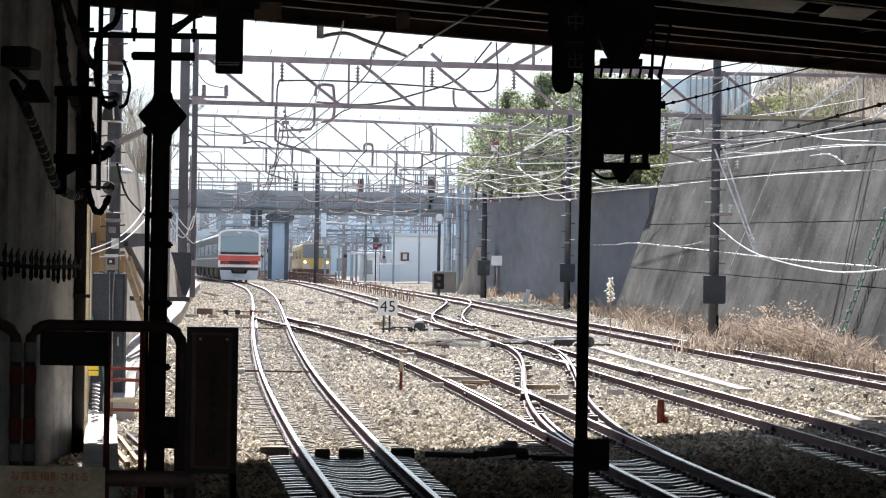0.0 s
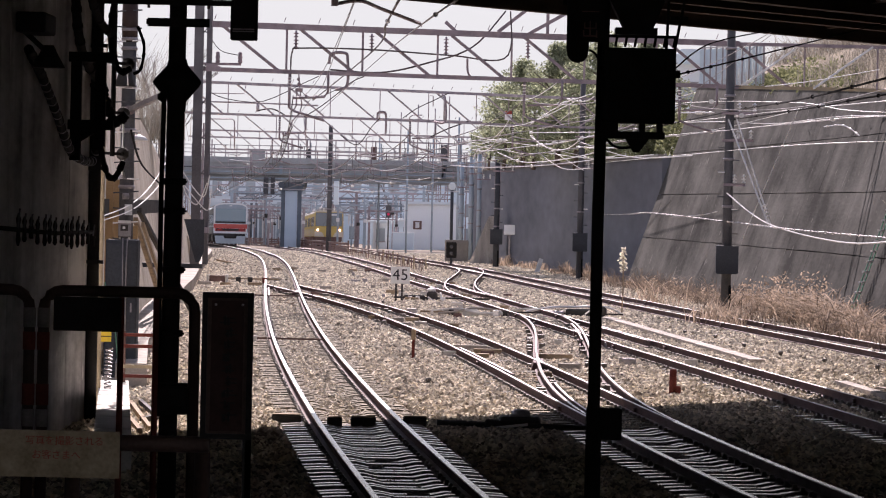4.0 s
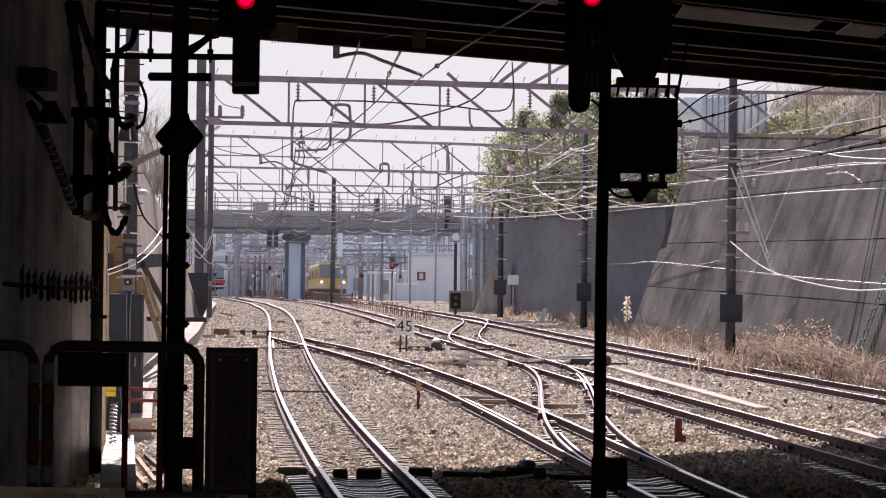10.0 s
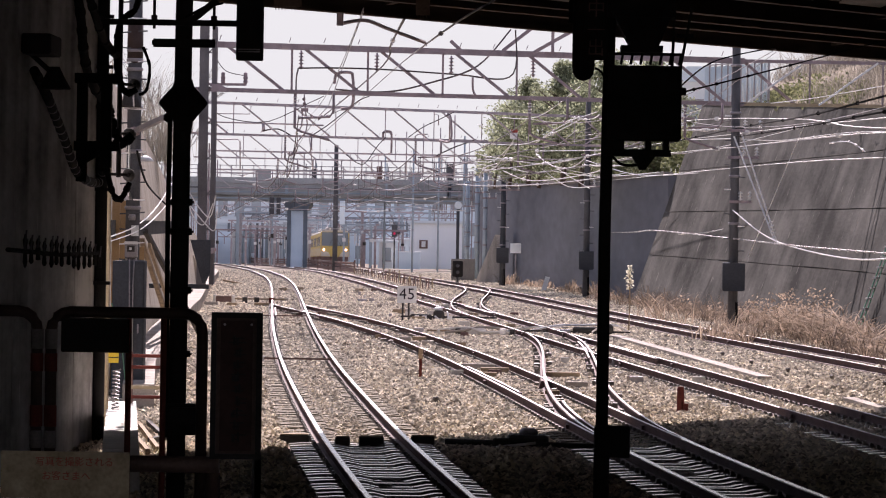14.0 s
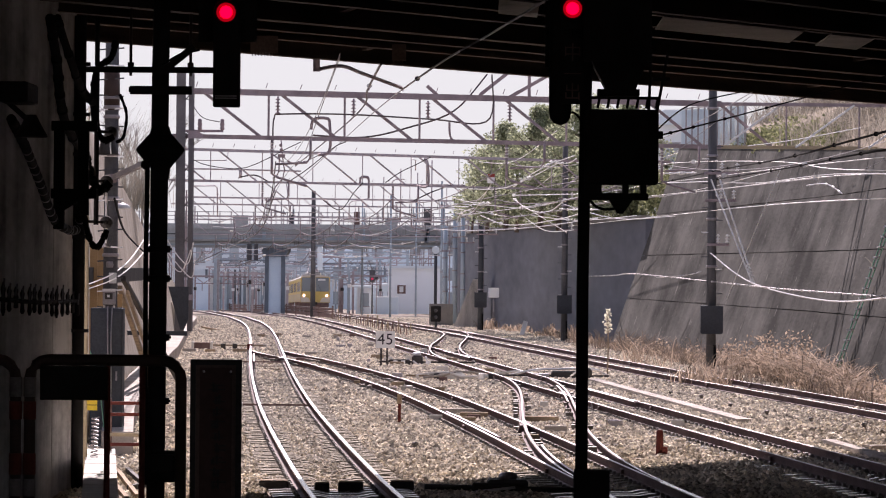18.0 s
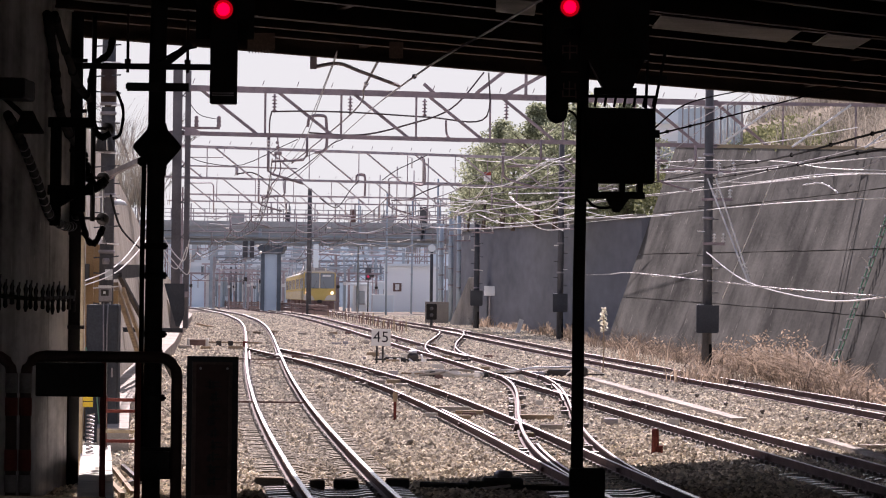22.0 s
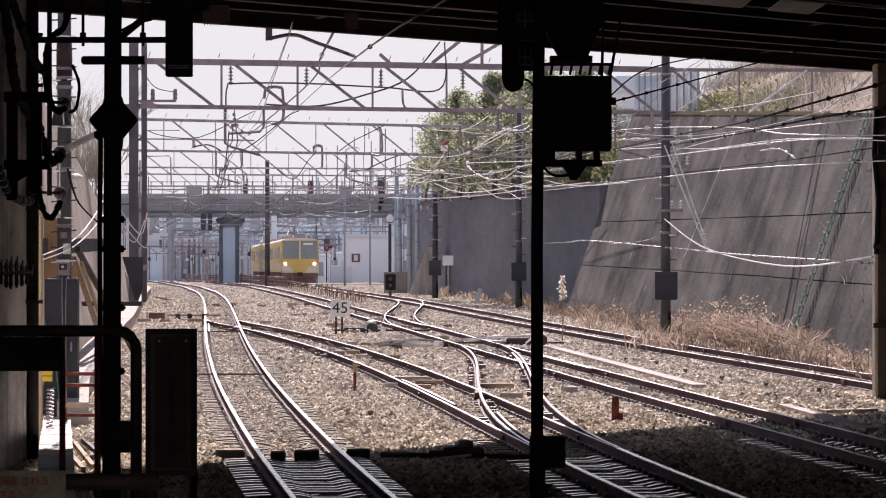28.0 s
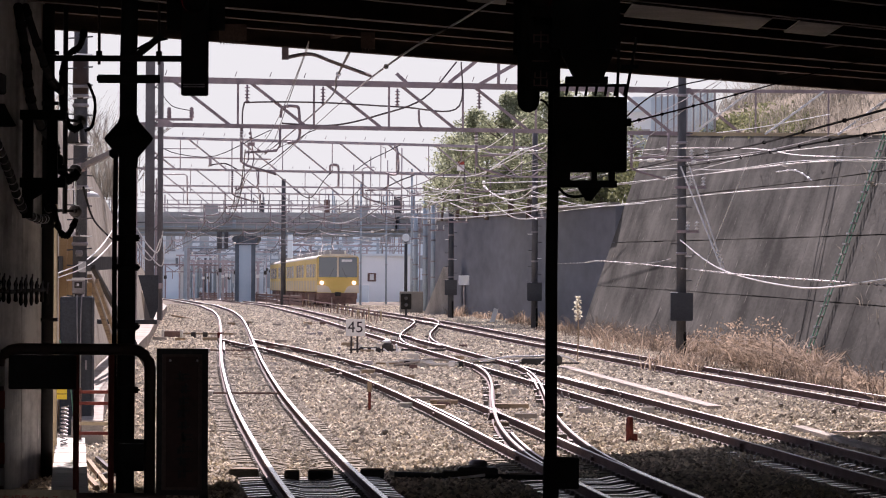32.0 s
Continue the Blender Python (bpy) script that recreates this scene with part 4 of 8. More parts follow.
def build_brush():
    rnd = random.Random(21)
    pts = []
    for _ in range(250):
        y = rnd.uniform(84, 182) if rnd.random() < 0.5 else rnd.gauss(120, 11)
        pts.append((foot_r(y) - rnd.uniform(0.1, 1.7) * rnd.random(), y, gz(y) - 0.2))
    blades("dry_grass", "tall bent russet dry grass along the foot of the wall", "dry grass", pts, 1.12, 34, 0.28, M_DRY, 31, 0.018, 2.3, lambda y: 0.35 + 0.75 * np.exp(-((y - 124) / 15) ** 2))
    pts = []
    for _ in range(150):
        y = rnd.uniform(86, 180)
        pts.append((foot_r(y) - rnd.uniform(0.1, 1.9), y, gz(y) - 0.2))
    blades("bare_scrub", "dark bare twigs among the dry grass", "scrub", pts, 1.1, 18, 0.2, M_TWIG, 35, 0.009, 1.1)
    pts = []
    for _ in range(46):
        y, z = rnd.gauss(106, 7), rnd.uniform(1.4, 5.2)
        pts.append((foot_r(y) + BATTER * z - 0.06, y, z))
    blades("dry_vine", "thin pale dry vines hanging on the retaining wall", "vine", pts, 0.9, 5, 0.12, M_SCRUB, 36, 0.006, 0.9)
    pts = []
    for k in range(42):
        y = (188, 201, 214, 229, 243, 256)[k % 6] + rnd.gauss(0, 2.2)
        pts.append((float(np.interp(y, (180, 210, 240, 262), (5.6, 4.0, 1.2, -1.0))) - rnd.uniform(0.2, 1.4), y, gz(y) - 0.2))
    blades("dry_grass", "pale dry grass at the foot of the shaded wall", "dry grass", pts, 0.8, 34, 0.2, M_DRY, 32, 0.02, 0.7)
    pts = []
    for _ in range(380):
        y = rnd.uniform(92, 184)
        u = rnd.uniform(0.2, 7.0) if y < 150 else rnd.uniform(2.5, 7.0)
        h = float(np.interp(y, (60, 130, 150, 170, 186, 192), (5.0, 4.6, 4.0, 2.8, 2.0, 0.5)))
        pts.append((foot_r(y) + BATTER * wall_h(y) + u, y, wall_h(y) + float(np.interp(u, (0.2, 2, 7), (0, 0.35 * h, h)))))
    blades("bare_scrub", "tangled leafless brown scrub on the bank", "scrub", pts, 1.6, 46, 0.5, M_SCRUB, 33, 0.008, 1.1)
    rng = np.random.default_rng(5)
    ys = rng.random(150) * 26 + 143
    up = rng.random(150)
    c = np.stack((np.array([foot_r(y) + BATTER * wall_h(y) for y in ys]) + 0.3 + up * 2.0, ys, np.array([wall_h(y) for y in ys]) + 0.2 + 0.9 * up * (0.5 + 0.5 * np.sin(ys * 1.7) ** 2)), 1)
    v, f = leaf_cloud(rng, c, np.full(150, 0.55), 16000, 0.07)
    yf = rng.random(90) * 76 + 188
    cf = np.stack((np.interp(yf, (186, 210, 240, 262, 300), (6.6, 4.4, 1.6, -0.6, -3.4)) + 0.5 + rng.random(90) * 1.2, yf, 5.3 + 1.5 * rng.random(90)), 1)
    v2, f2 = leaf_cloud(rng, cf, np.full(90, 0.85), 20000, 0.085)
    # darker leaf colour here carries the shade beneath the trees
    tagged(mesh_np("hedge", v2, f2, M_HEDGE), "low evergreen shrubs along the top of the shaded wall", "hedge", kind="stuff")
    tagged(mesh_np("hedge", v, f, M_HEDGE), "yellow-green hedge along the top of the bank", "hedge", kind="stuff")
    yl = np.concatenate((rng.normal(128, 9, 130), 96 + 80 * rng.random(90)))
    hl = (0.25 + 0.85 * np.exp(-((yl - 131) / 8) ** 2)) * rng.random(220)
    cl = np.stack((np.array([foot_r(y) for y in yl]) - 1.5 * rng.random(220) + 0.15 * hl, yl, -0.1 + hl), 1)
    v, f = leaf_cloud(rng, cl, np.full(220, 0.34), 4200, 0.05, 1.0)
    tagged(mesh_np("dry_leaves", v, f, M_DRY), "pale curled dry leaves among the russet grass", "dry leaves", kind="stuff")
    # taller tufts round the foot of the mast
    pts = [(rnd.uniform(5.4, 7.0), rnd.uniform(119, 128), -0.2) for _ in range(20)] + [(rnd.uniform(4.8, 5.6), rnd.uniform(140, 152), -0.2) for _ in range(6)]
    blades("dry_grass", "taller pale dry grass round the foot of the mast", "dry grass", pts, 1.35, 20, 0.28, M_DRY, 37, 0.013, 1.2)
    # one tall pale plume on its stalk
    t = thing("pampas_plume", "pale fluffy seed plume on a dry stalk", "plant", at=(3.463, 128, -0.2))
    part("stalk", TUBE([(0, 0, 0), (0.03, 0, 0.9), (0.0, 0, 1.75)], 0.02, 5), M_TIMBER, t)
    c = np.array([(0.0, 0, 1.35 + 0.1 * k) for k in range(7)])
    v, f = leaf_cloud(rng, c, np.array([0.1, 0.13, 0.1, 0.14, 0.08, 0.12, 0.06]), 150, 0.05)
    mesh_np("plume", v, f, M_PLUME, t)


build_brush()


# ---- panel fence and buildings on the bank ----
def build_bank_things():
    t = thing("panel_fence", "pale blue-grey metal panel fence on top of the wall", "fence")
    for k in range(10):
        y, y2 = 165.0 + k * 2.15, 167.0 + k * 2.15
        h, h2 = wall_h(y), wall_h(y2)
        x, x2 = foot_r(y) + BATTER * h + 0.12, foot_r(y2) + BATTER * h2 + 0.12
        part("post", B(x - 0.04, x + 0.04, y - 0.04, y + 0.04, h, h + 1.8), M_STEEL, t)
        part("top_rail", BEAM((x, y, h + 1.75), (x2, y2, h2 + 1.75), 0.05, 0.05), M_STEEL, t)
        for q in range(5):
            u = (q + 0.5) / 5
            part("slat", BEAM((x + (x2 - x) * u, y + (y2 - y) * u, h + 0.1), (x + (x2 - x) * u, y + (y2 - y) * u, h + 1.72), 0.03, 0.2), M_PANEL, t)
    h = thing("house", "pale blue-grey house behind the bank fence", "house", at=(10.203, 235, 8.5))
    part("wall", B(-1.4, 1.8, 0, 6, -2.5, 2.2), M_BUILD, h)
    part("roof", PRISM(((-1.7, 2.2), (2.1, 2.2), (1.4, 3.0), (-1.0, 3.0)), -0.4, 6.4), M_BUILD2, h)
    for x in (-1.1, 0.5):
        w = part("window", B(x, x + 1.0, -0.05, 0.03, 0.1, 1.2), M_GLASS_LT, h)
        part("frame", B(x - 0.06, x + 1.06, -0.07, -0.05, 1.2, 1.27), M_STEEL, w)


build_bank_things()


# ---- catenary portals ----
def insulator(bm, p, d, n=4, r=0.07, gap=0.09):
    """A string of porcelain sheds from p along d."""
    p, d = Vector(p), Vector(d).normalized()
    for i in range(n):
        c = p + d * gap * i
        tube(bm, [c, c + d * gap * 0.3, c + d * gap * 0.55, c + d * gap], r * 0.4, 7)
        tube(bm, [c + d * gap * 0.3, c + d * gap * 0.6], r, 8, r * 0.75)


def portal(label, xl, yl, xr, yr, zb, zt, ext=0.0, panel=2.8, post=0.34, right=True, first=0.0, pitch=0.0, slim=1.0):
    t = thing("catenary_portal", label, "catenary portal", "catenary portals")
    L = Vector((xl, yl, 0))
    R = Vector((xr, yr, 0))
    n = max(3, round((R - L).length / panel))

    def on(u, z):
        p = L.lerp(R, u)
        return (p.x, p.y, z)

    # every span past the first takes the haze-lightened steel
    steel = M_PORTAL if slim == 1.0 else M_PORTAL_HAZED
    part("top_chord", BEAM(on(-0.03, zt), on(1.0, zt), 0.16, 0.17 * slim), steel, t)
    part("bottom_chord", BEAM(on(-0.03, zb), on(1.0, zb), 0.13, 0.12 * slim), steel, t)
    if ext:
        e = (xr + ext, yr + 0.4)
        part("top_chord", BEAM((xr, yr, zt), (e[0], e[1], zt), 0.12, 0.1), M_PORTAL, t)
        part("bottom_chord", BEAM((xr, yr, zb), (e[0], e[1], zb), 0.1, 0.1), M_TAN if slim == 1.0 else steel, t)
        for i in range(3):
            x = xr + 0.08 + i * 2.17
            # near span: white enamel puts the sunlit tops of the diagonals into colour
            part("diagonal", BEAM((x, yr + 0.1, zb), (x + 1.75, yr + 0.2, zt), 0.06, 0.06), M_SIGN if slim == 1.0 else steel, t)
            part("web_post", BEAM((x + 1.9, yr + 0.2, zb), (x + 1.9, yr + 0.2, zt), 0.05, 0.05), steel, t)
    pitch = pitch or 1 / n
    for i in range(1, n):
        part("web_post", BEAM(on(first + i * pitch, zb), on(first + i * pitch, zt), 0.06 * slim, 0.075), steel, t)
    for i in range(n):
        part("diagonal", BEAM(on(first + (i + 0.14) * pitch, zt), on(first + (i + 0.91) * pitch, zb), 0.05, 0.08 * slim), steel, t)
    for i in range(2 * n):
        u = (i + 0.3) / (2 * n)
        p = on(u, zt + 0.13)
        part("bird_spike", BEAM(p, (p[0] + 0.05, p[1], p[2] + 0.14), 0.02, 0.02), M_PORTAL, t)
    for x, y in ((xl, yl), (xr, yr))[:2 if right else 1]:
        raised = yl < 150 and x < 0
        g = 1.5 if raised else gz(y)
        w = post / 2
        # lattice post: four angles with rungs and braces
        ag, pm = (0.13, M_POST) if raised else (0.09, M_PORTAL)
        w = 0.24 if raised else w
        col = part("post", B(x - w, x - w + (0.26 if raised else ag), y - w, y - w + ag, g - 0.4, zt + 0.5), pm, t)
        for a, b in ((w - ag, -w), (-w, w - ag), (w - ag, w - ag)):
            part("angle", B(x + a, x + a + ag, y + b, y + b + ag, g - 0.4, zt + 0.5), pm, col)
        if raised:
            part("gusset", PRISM(((x + 0.1, zb - 0.08), (x + 0.1, zb + 0.16), (x + 0.34, zb + 0.14), (x + 0.52, zb + 0.06), (x + 0.52, zb - 0.05)), y - w - 0.03, y - w), M_PORTAL, t)
        k = 0
        z = g + 0.3
        while z < zt:
            part("lacing_bar", BEAM((x - w, y - w, z), (x + w, y - w, z + 0.42 * (1 if k % 2 else -1) + 0.2), 0.03, 0.03), pm, col)
            z += 0.5
            k += 1
        if raised:
            part("wall_bracket_beam", BEAM((x - 2.9, y, g - 0.46), (x + 0.1, y, g - 0.46), 0.3, 0.13), M_BLUEGREY, t)
        else:
            part("footing", B(x - 0.4, x + 0.4, y - 0.4, y + 0.4, g - 0.4, g + 0.05, 0.03), M_CONC, t)
    return t


PORTALS = (
    (-8.62, 124.6, 6.85, 131.2, 6.62, 7.9, 6.3),
    (-13.4, 181.0, 3.1, 196.0, 6.5, 7.78, 5.0),
    (-17.0, 243.0, -0.45, 252.0, 6.4, 7.68, 2.0),
    (-21.3, 308.0, -1.6, 316.0, 6.48, 7.8, 0.0),
    (-25.5, 372.0, -3.5, 380.0, 5.7, 6.95, 0.0),
    (-31.0, 442.0, -6.0, 448.0, 5.2, 6.4, 0.0),
    (-37.0, 512.0, -8.0, 518.0, 4.6, 5.8, 0.0))
WEBS = ((0.011, 0.1382), (-0.013, 0.124), (0.0013, 0.1256))      # first web post and pitch along the span
SPANS = []
for k, p in enumerate(PORTALS):
    first, pitch = WEBS[k] if k < 3 else (0.0, 0.0)
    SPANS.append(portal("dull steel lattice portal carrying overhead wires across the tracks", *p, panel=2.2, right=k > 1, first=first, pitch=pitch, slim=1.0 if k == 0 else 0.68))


def overhead_line(line, label, drop_x=0.0, y0=67):
    """Messenger and contact wire with droppers over one track, hung from each portal."""
    t = thing("overhead_line", label, "overhead wire", "overhead wires")
    ys = [y0] + [(p[1] + p[3]) / 2 for p in PORTALS]
    for a, b in zip(ys, ys[1:]):
        def pt(y, z):
            return (line_at(line, y) + drop_x, y, gz(y) + z)
        m = sag(pt(a, 6.0 if a > 90 else 6.1), pt(b, 6.0), 0.55, 14)
        wm = M_WIRE_DK if a > 90 else M_STEEL
        part("messenger_wire", TUBE(m, 0.0045 + 0.0001 * a if a > 90 else 0.007, 4), wm, t)
        c = [Vector(pt(a + (b - a) * i / 14, 5.1 if a > 90 or i > 3 else 6.05 - 0.25 * i)) for i in range(15)]
        part("contact_wire", TUBE(c, 0.0045 + 0.0001 * a if a > 90 else 0.007, 4), wm, t)
        for i in range(1, 14, 2) if a > 90 else ():
            part("dropper", TUBE([m[i], c[i]], 0.007 + 0.00003 * a, 3), M_WIRE_DK, t)
    for xl, yl, xr, yr, zb, zt, _ in PORTALS:
        y = (yl + yr) / 2
        x = line_at(line, y) + drop_x
        yy = yl + (yr - yl) * (x - xl) / (xr - xl)
        g = gz(yy)
        bm = bmesh.new()
        tube(bm, [(x, yy, zb), (x, yy, g + 5.6), (x + 0.15, yy, g + 5.5), (x + 1.0, yy, g + 5.25)], 0.04, 6)
        tube(bm, [(x + 1.1, yy, zb), (x + 1.1, yy, zb - 0.55), (x + 1.0, yy, zb - 0.7), (x + 0.1, yy, zb - 0.75)], 0.036, 6)
        h = part("drop_arm", bm, M_PORTAL, t)
        bm = bmesh.new()
        insulator(bm, (x, yy, zb - 0.12), (0, 0, -1), 4)
        part("insulator", bm, M_INSUL, h)
    return t


overhead_line(LINE_A, "dark contact and messenger wires over the curving track", 0.1, y0=65.2)
overhead_line(LINE_C, "dark contact and messenger wires over the middle track", 0.1, y0=78)
overhead_line(LINE_D, "dark contact and messenger wires over the side track", -0.1, y0=85.6)


def wire(label, pts, r, m, n=24, group="loose feeder wires", insul=(), beads=False):
    t = thing("feeder_wire", label, "wire", group)
    line = smooth_line(pts, n)
    part("strand", TUBE(line, r, 5), m, t)
    for i in range(2, len(line) - 1, 3) if beads else ():
        e = (line[i + 1] - line[i]).normalized() * 0.07
        part("clamp", TUBE([line[i] - e, line[i], line[i] + e], r * 2.1, 6, r * 1.6), m if beads is True else beads, t)
    for u, k in insul:
        i = int(u * (len(line) - 1))
        bm = bmesh.new()
        insulator(bm, line[i], line[min(i + 1, len(line) - 1)] - line[i], k, min(0.07, 0.0006 * line[i].y), min(0.12, 0.0011 * line[i].y))
        part("insulator", bm, M_INSUL, t)
    return t


# bright feeders strung along the wall towards the bridge
RX = 6.964
wire("bright sagging feeder wire along the retaining wall", [(RX, 68, 4.106), (6.615, 100, 4.458), (6.077, 150, 4.805), (2.387, 245, 5.119)], 0.0105, M_WIRE, insul=((0.12, 3),), beads=True)
wire("bright sagging feeder wire along the retaining wall", [(RX, 68, 4.402), (6.95, 88, 4.849), (6.632, 129, 5.318), (4.523, 180, 5.689), (2.031, 240, 5.689)], 0.0095, M_WIRE, insul=((0.3, 5), (0.55, 3)), beads=True)
wire("bright sagging feeder wire along the retaining wall", [(RX, 68, 4.489), (7.148, 92, 5.078), (6.995, 110, 5.67), (5.692, 150, 6.535), (2.974, 200, 6.971)], 0.009, M_WIRE, insul=((0.4, 4), (0.7, 4)), beads=True)
wire("bright sagging feeder wire along the retaining wall", [(RX, 68, 4.794), (7.266, 92, 5.22), (6.88, 129, 5.732), (4.985, 180, 6.151), (1.474, 250, 6.061)], 0.009, M_WIRE, insul=((0.5, 5),), beads=True)
wire("dark twisted feeder cable passing under the bridge", [(6.2, 60, 5.074), (6.055, 72, 5.117), (5.954, 90, 5.228), (6.549, 129, 5.847), (5.123, 185, 6.122)], 0.02, M_CABLE, beads=True)
wire("dark twisted feeder cable passing under the bridge", [(6.277, 60, 4.728), (6.392, 76, 4.966), (6.285, 95, 5.137), (6.549, 129, 5.599)], 0.018, M_CABLE, beads=True)
wire("dark cable from the bridge to the signal platform", [(1.929, 50, 4.458), (3.093, 58, 4.928), (5.528, 70, 5.837), (7.532, 72, 6.428)], 0.011, M_CABLE, beads=True)
wire("dark cable from the bridge to the signal platform", [(across(1078, 52), 52, rise(172, 52)), (across(1142, 60), 60, rise(124, 60)), (across(1245, 70), 70, rise(99, 70))], 0.01, M_CABLE)
wire("slack white cable hung across the wall", [(6.483, 129, 3.449), (7.05, 118, 2.617), (7.769, 100, 2.266), (7.025, 72, 2.597)], 0.02, M_WIRE)
wire("white guy wire stayed from the portal post", [(6.715, 129, 5.649), (7.729, 128, 2.51)], 0.028, M_INSUL, 4, insul=((0.75, 4),))
wire("white guy wire stayed from the portal post", [(6.483, 129, 5.599), (7.587, 127, 2.594)], 0.028, M_INSUL, 4)
wire("thin wire from wall to post", [(6.963, 129, 2.093), (8.269, 125, 5.885)], 0.014, M_SIGN, 4)
wire("pale tied cable clipped along the shaded wall", [(7.025, 72, 2.495), (6.88, 104, 2.52), (6.663, 126, 2.597), (5.251, 160, 2.797), (5.176, 196, 2.669), (2.319, 238, 2.523)], 0.014, M_STEEL, 260, beads=M_WIRE)
for px, r in (
    (((1345, 267, 118), (1380, 264, 116), (1408, 281, 115)), 0.02),
    (((1240, 198, 126), (1320, 187, 122), (1440, 164, 116)), 0.016),
    (((1085, 248, 140), (1120, 247, 139), (1150, 246, 138)), 0.03),
    (((1190, 262, 128), (1262, 263, 118), (1385, 247, 100), (1550, 245, 84)), 0.013),
    (((1085, 290, 150), (1180, 270, 135), (1315, 234, 116)), 0.013),
    (((1080, 432, 128), (1130, 428, 128), (1160, 421, 128)), 0.012)):
    wire("bright short jumper wire beside the wall mast", [(across(u, d), d, rise(v, d)) for u, v, d in px], r * 0.7, M_WIRE, 16, insul=((0.5, 3),) if r > 0.025 else (), beads=True)
# wires against the sky from the bridge edge
wire("grey cable slanting from the bridge to the portals", [(0.698, 45, 5.758), (0.007, 52, 5.707), (-1.025, 62, 5.599), (-4.021, 140, 7.587), (-8.291, 188, 6.487)], 0.014, M_STEEL, insul=((0.5, 2),))
wire("dark jumper cable from the bridge to the first portal", [(-1.642, 66, 5.983), (-2.504, 90, 6.578), (-3.83, 125, 7.247), (-8.203, 186, 7.212)], 0.022, M_WIRE_DK, insul=((0.33, 1),))
wire("curved dark feeder bracket pipe below the bridge edge", [(-2.589, 66, 5.898), (-2.268, 67, 5.995), (-1.982, 69, 5.963), (-1.429, 71, 5.833)], 0.03, M_PORTAL)
wire("drooping jumper wires along the first portal", [(-6.203, 126, 6.474), (-6.171, 126, 7.201), (-5.88, 126, 7.314), (-3.942, 126, 7.314), (-1.707, 128, 7.269), (-0.066, 128, 7.236), (0.049, 128, 8.582)], 0.024, M_WIRE_DK, 40)
wire("looping jumper wire under the portal", [(-5.113, 127, 6.746), (-3.647, 127, 6.697), (-2.363, 128, 7.023), (-1.05, 128, 7.515), (-0.099, 129, 8.626)], 0.026, M_WIRE_DK)
for pts, r in (
    ([(-5.121, 126.4, 6.89), (-5.056, 126.4, 7.182), (-4.683, 126.4, 7.214), (-4.602, 126.4, 7.052), (-4.602, 126.4, 6.291), (-4.926, 126.4, 6.161)], 0.045),
    ([(-5.554, 190, 6.452), (-5.554, 190, 6.817), (-5.31, 190, 6.866), (-5.213, 190, 6.72), (-5.213, 190, 5.941)], 0.05),
    ([(-2.826, 190, 7.67), (-2.679, 190, 7.499), (-2.655, 190, 6.525), (-3.142, 190, 6.501)], 0.05),
    ([(-1.186, 128.5, 7.203), (-1.17, 128.5, 6.841), (-1.087, 128.5, 6.676)], 0.035)):
    wire("bent dark steel drop frame under a portal", pts, r, M_PORTAL, 20, "portal drop frames")
for px in (408, 540, 672, 820):
    q = thing("string_insulator", "dark ribbed insulator hanging from the portal", "insulator", "portal insulators", at=(across(px, 127), 127 + (px - 400) * 0.009, 7.837))
    part("core", TUBE([(0, 0, 0.02), (0, 0, -0.52)], 0.03, 7), M_PORTAL, q)
    for k in range(5):
        part("shed", LATHE((0, 0, -0.06 - 0.1 * k), ((0.032, 0.03), (0.078, 0.0), (0.07, -0.012), (0.032, -0.02)), 10), M_PORTAL, q)
hs = thing("suspension_string", "dark hanging string of clamps and rings under the portal", "wire fitting")


def seen(u, v, d):
    """The place at bearing u, line of sight v and distance d."""
    return (across(u, d), d, rise(v, d))


part("strand", TUBE([seen(*p, 127) for p in ((414, 190), (417, 222), (421, 248))], 0.018, 6), M_PORTAL, hs)
part("strand", TUBE([seen(*p, 127) for p in ((412, 222), (411, 250), (407, 258))], 0.02, 6), M_PORTAL, hs)
part("strand", TUBE([seen(*p, 127) for p in ((421, 248), (418, 262), (405, 277), (397, 300), (388, 305))], 0.02, 6), M_PORTAL, hs)
part("clamp", B(across(409, 127), across(422, 127), 126.95, 127.05, rise(225, 127), rise(219, 127)), M_PORTAL, hs)
for u, v, r in ((428, 232, 0.04), (441, 236, 0.045), (446, 233, 0.04), (456, 233, 0.045), (407, 258, 0.035), (414, 203, 0.05), (415, 211, 0.05)):
    part("bead", LATHE(seen(u, v, 127), ((0.01, -r), (r * 0.8, -r * 0.6), (r, 0), (r * 0.8, r * 0.6), (0.01, r)), 8), M_PORTAL, hs)
part("chain", TUBE([seen(*p, 127.02) for p in ((416, 222), (428, 232), (441, 236), (456, 233), (470, 226), (482, 220))], 0.01, 5), M_WIRE_DK, hs)
for knots, d, r in (
    (((255, 228), (285, 240), (345, 245), (395, 225), (415, 214), (450, 197)), 150, 0.015),
    (((425, 270), (455, 250), (480, 230), (510, 205), (530, 196)), 150, 0.018),
    (((343, 260), (370, 257), (395, 270)), 186, 0.03),
    (((490, 300), (520, 317), (545, 285), (560, 268)), 186, 0.02),
    (((600, 268), (625, 250), (655, 235), (680, 222)), 186, 0.02),
    (((650, 300), (680, 285), (720, 270)), 240, 0.035)):
    wire("thin dark wire slung between the portals", [seen(u, v, d) for u, v in knots], r, M_WIRE_DK, 14, "slung wires")
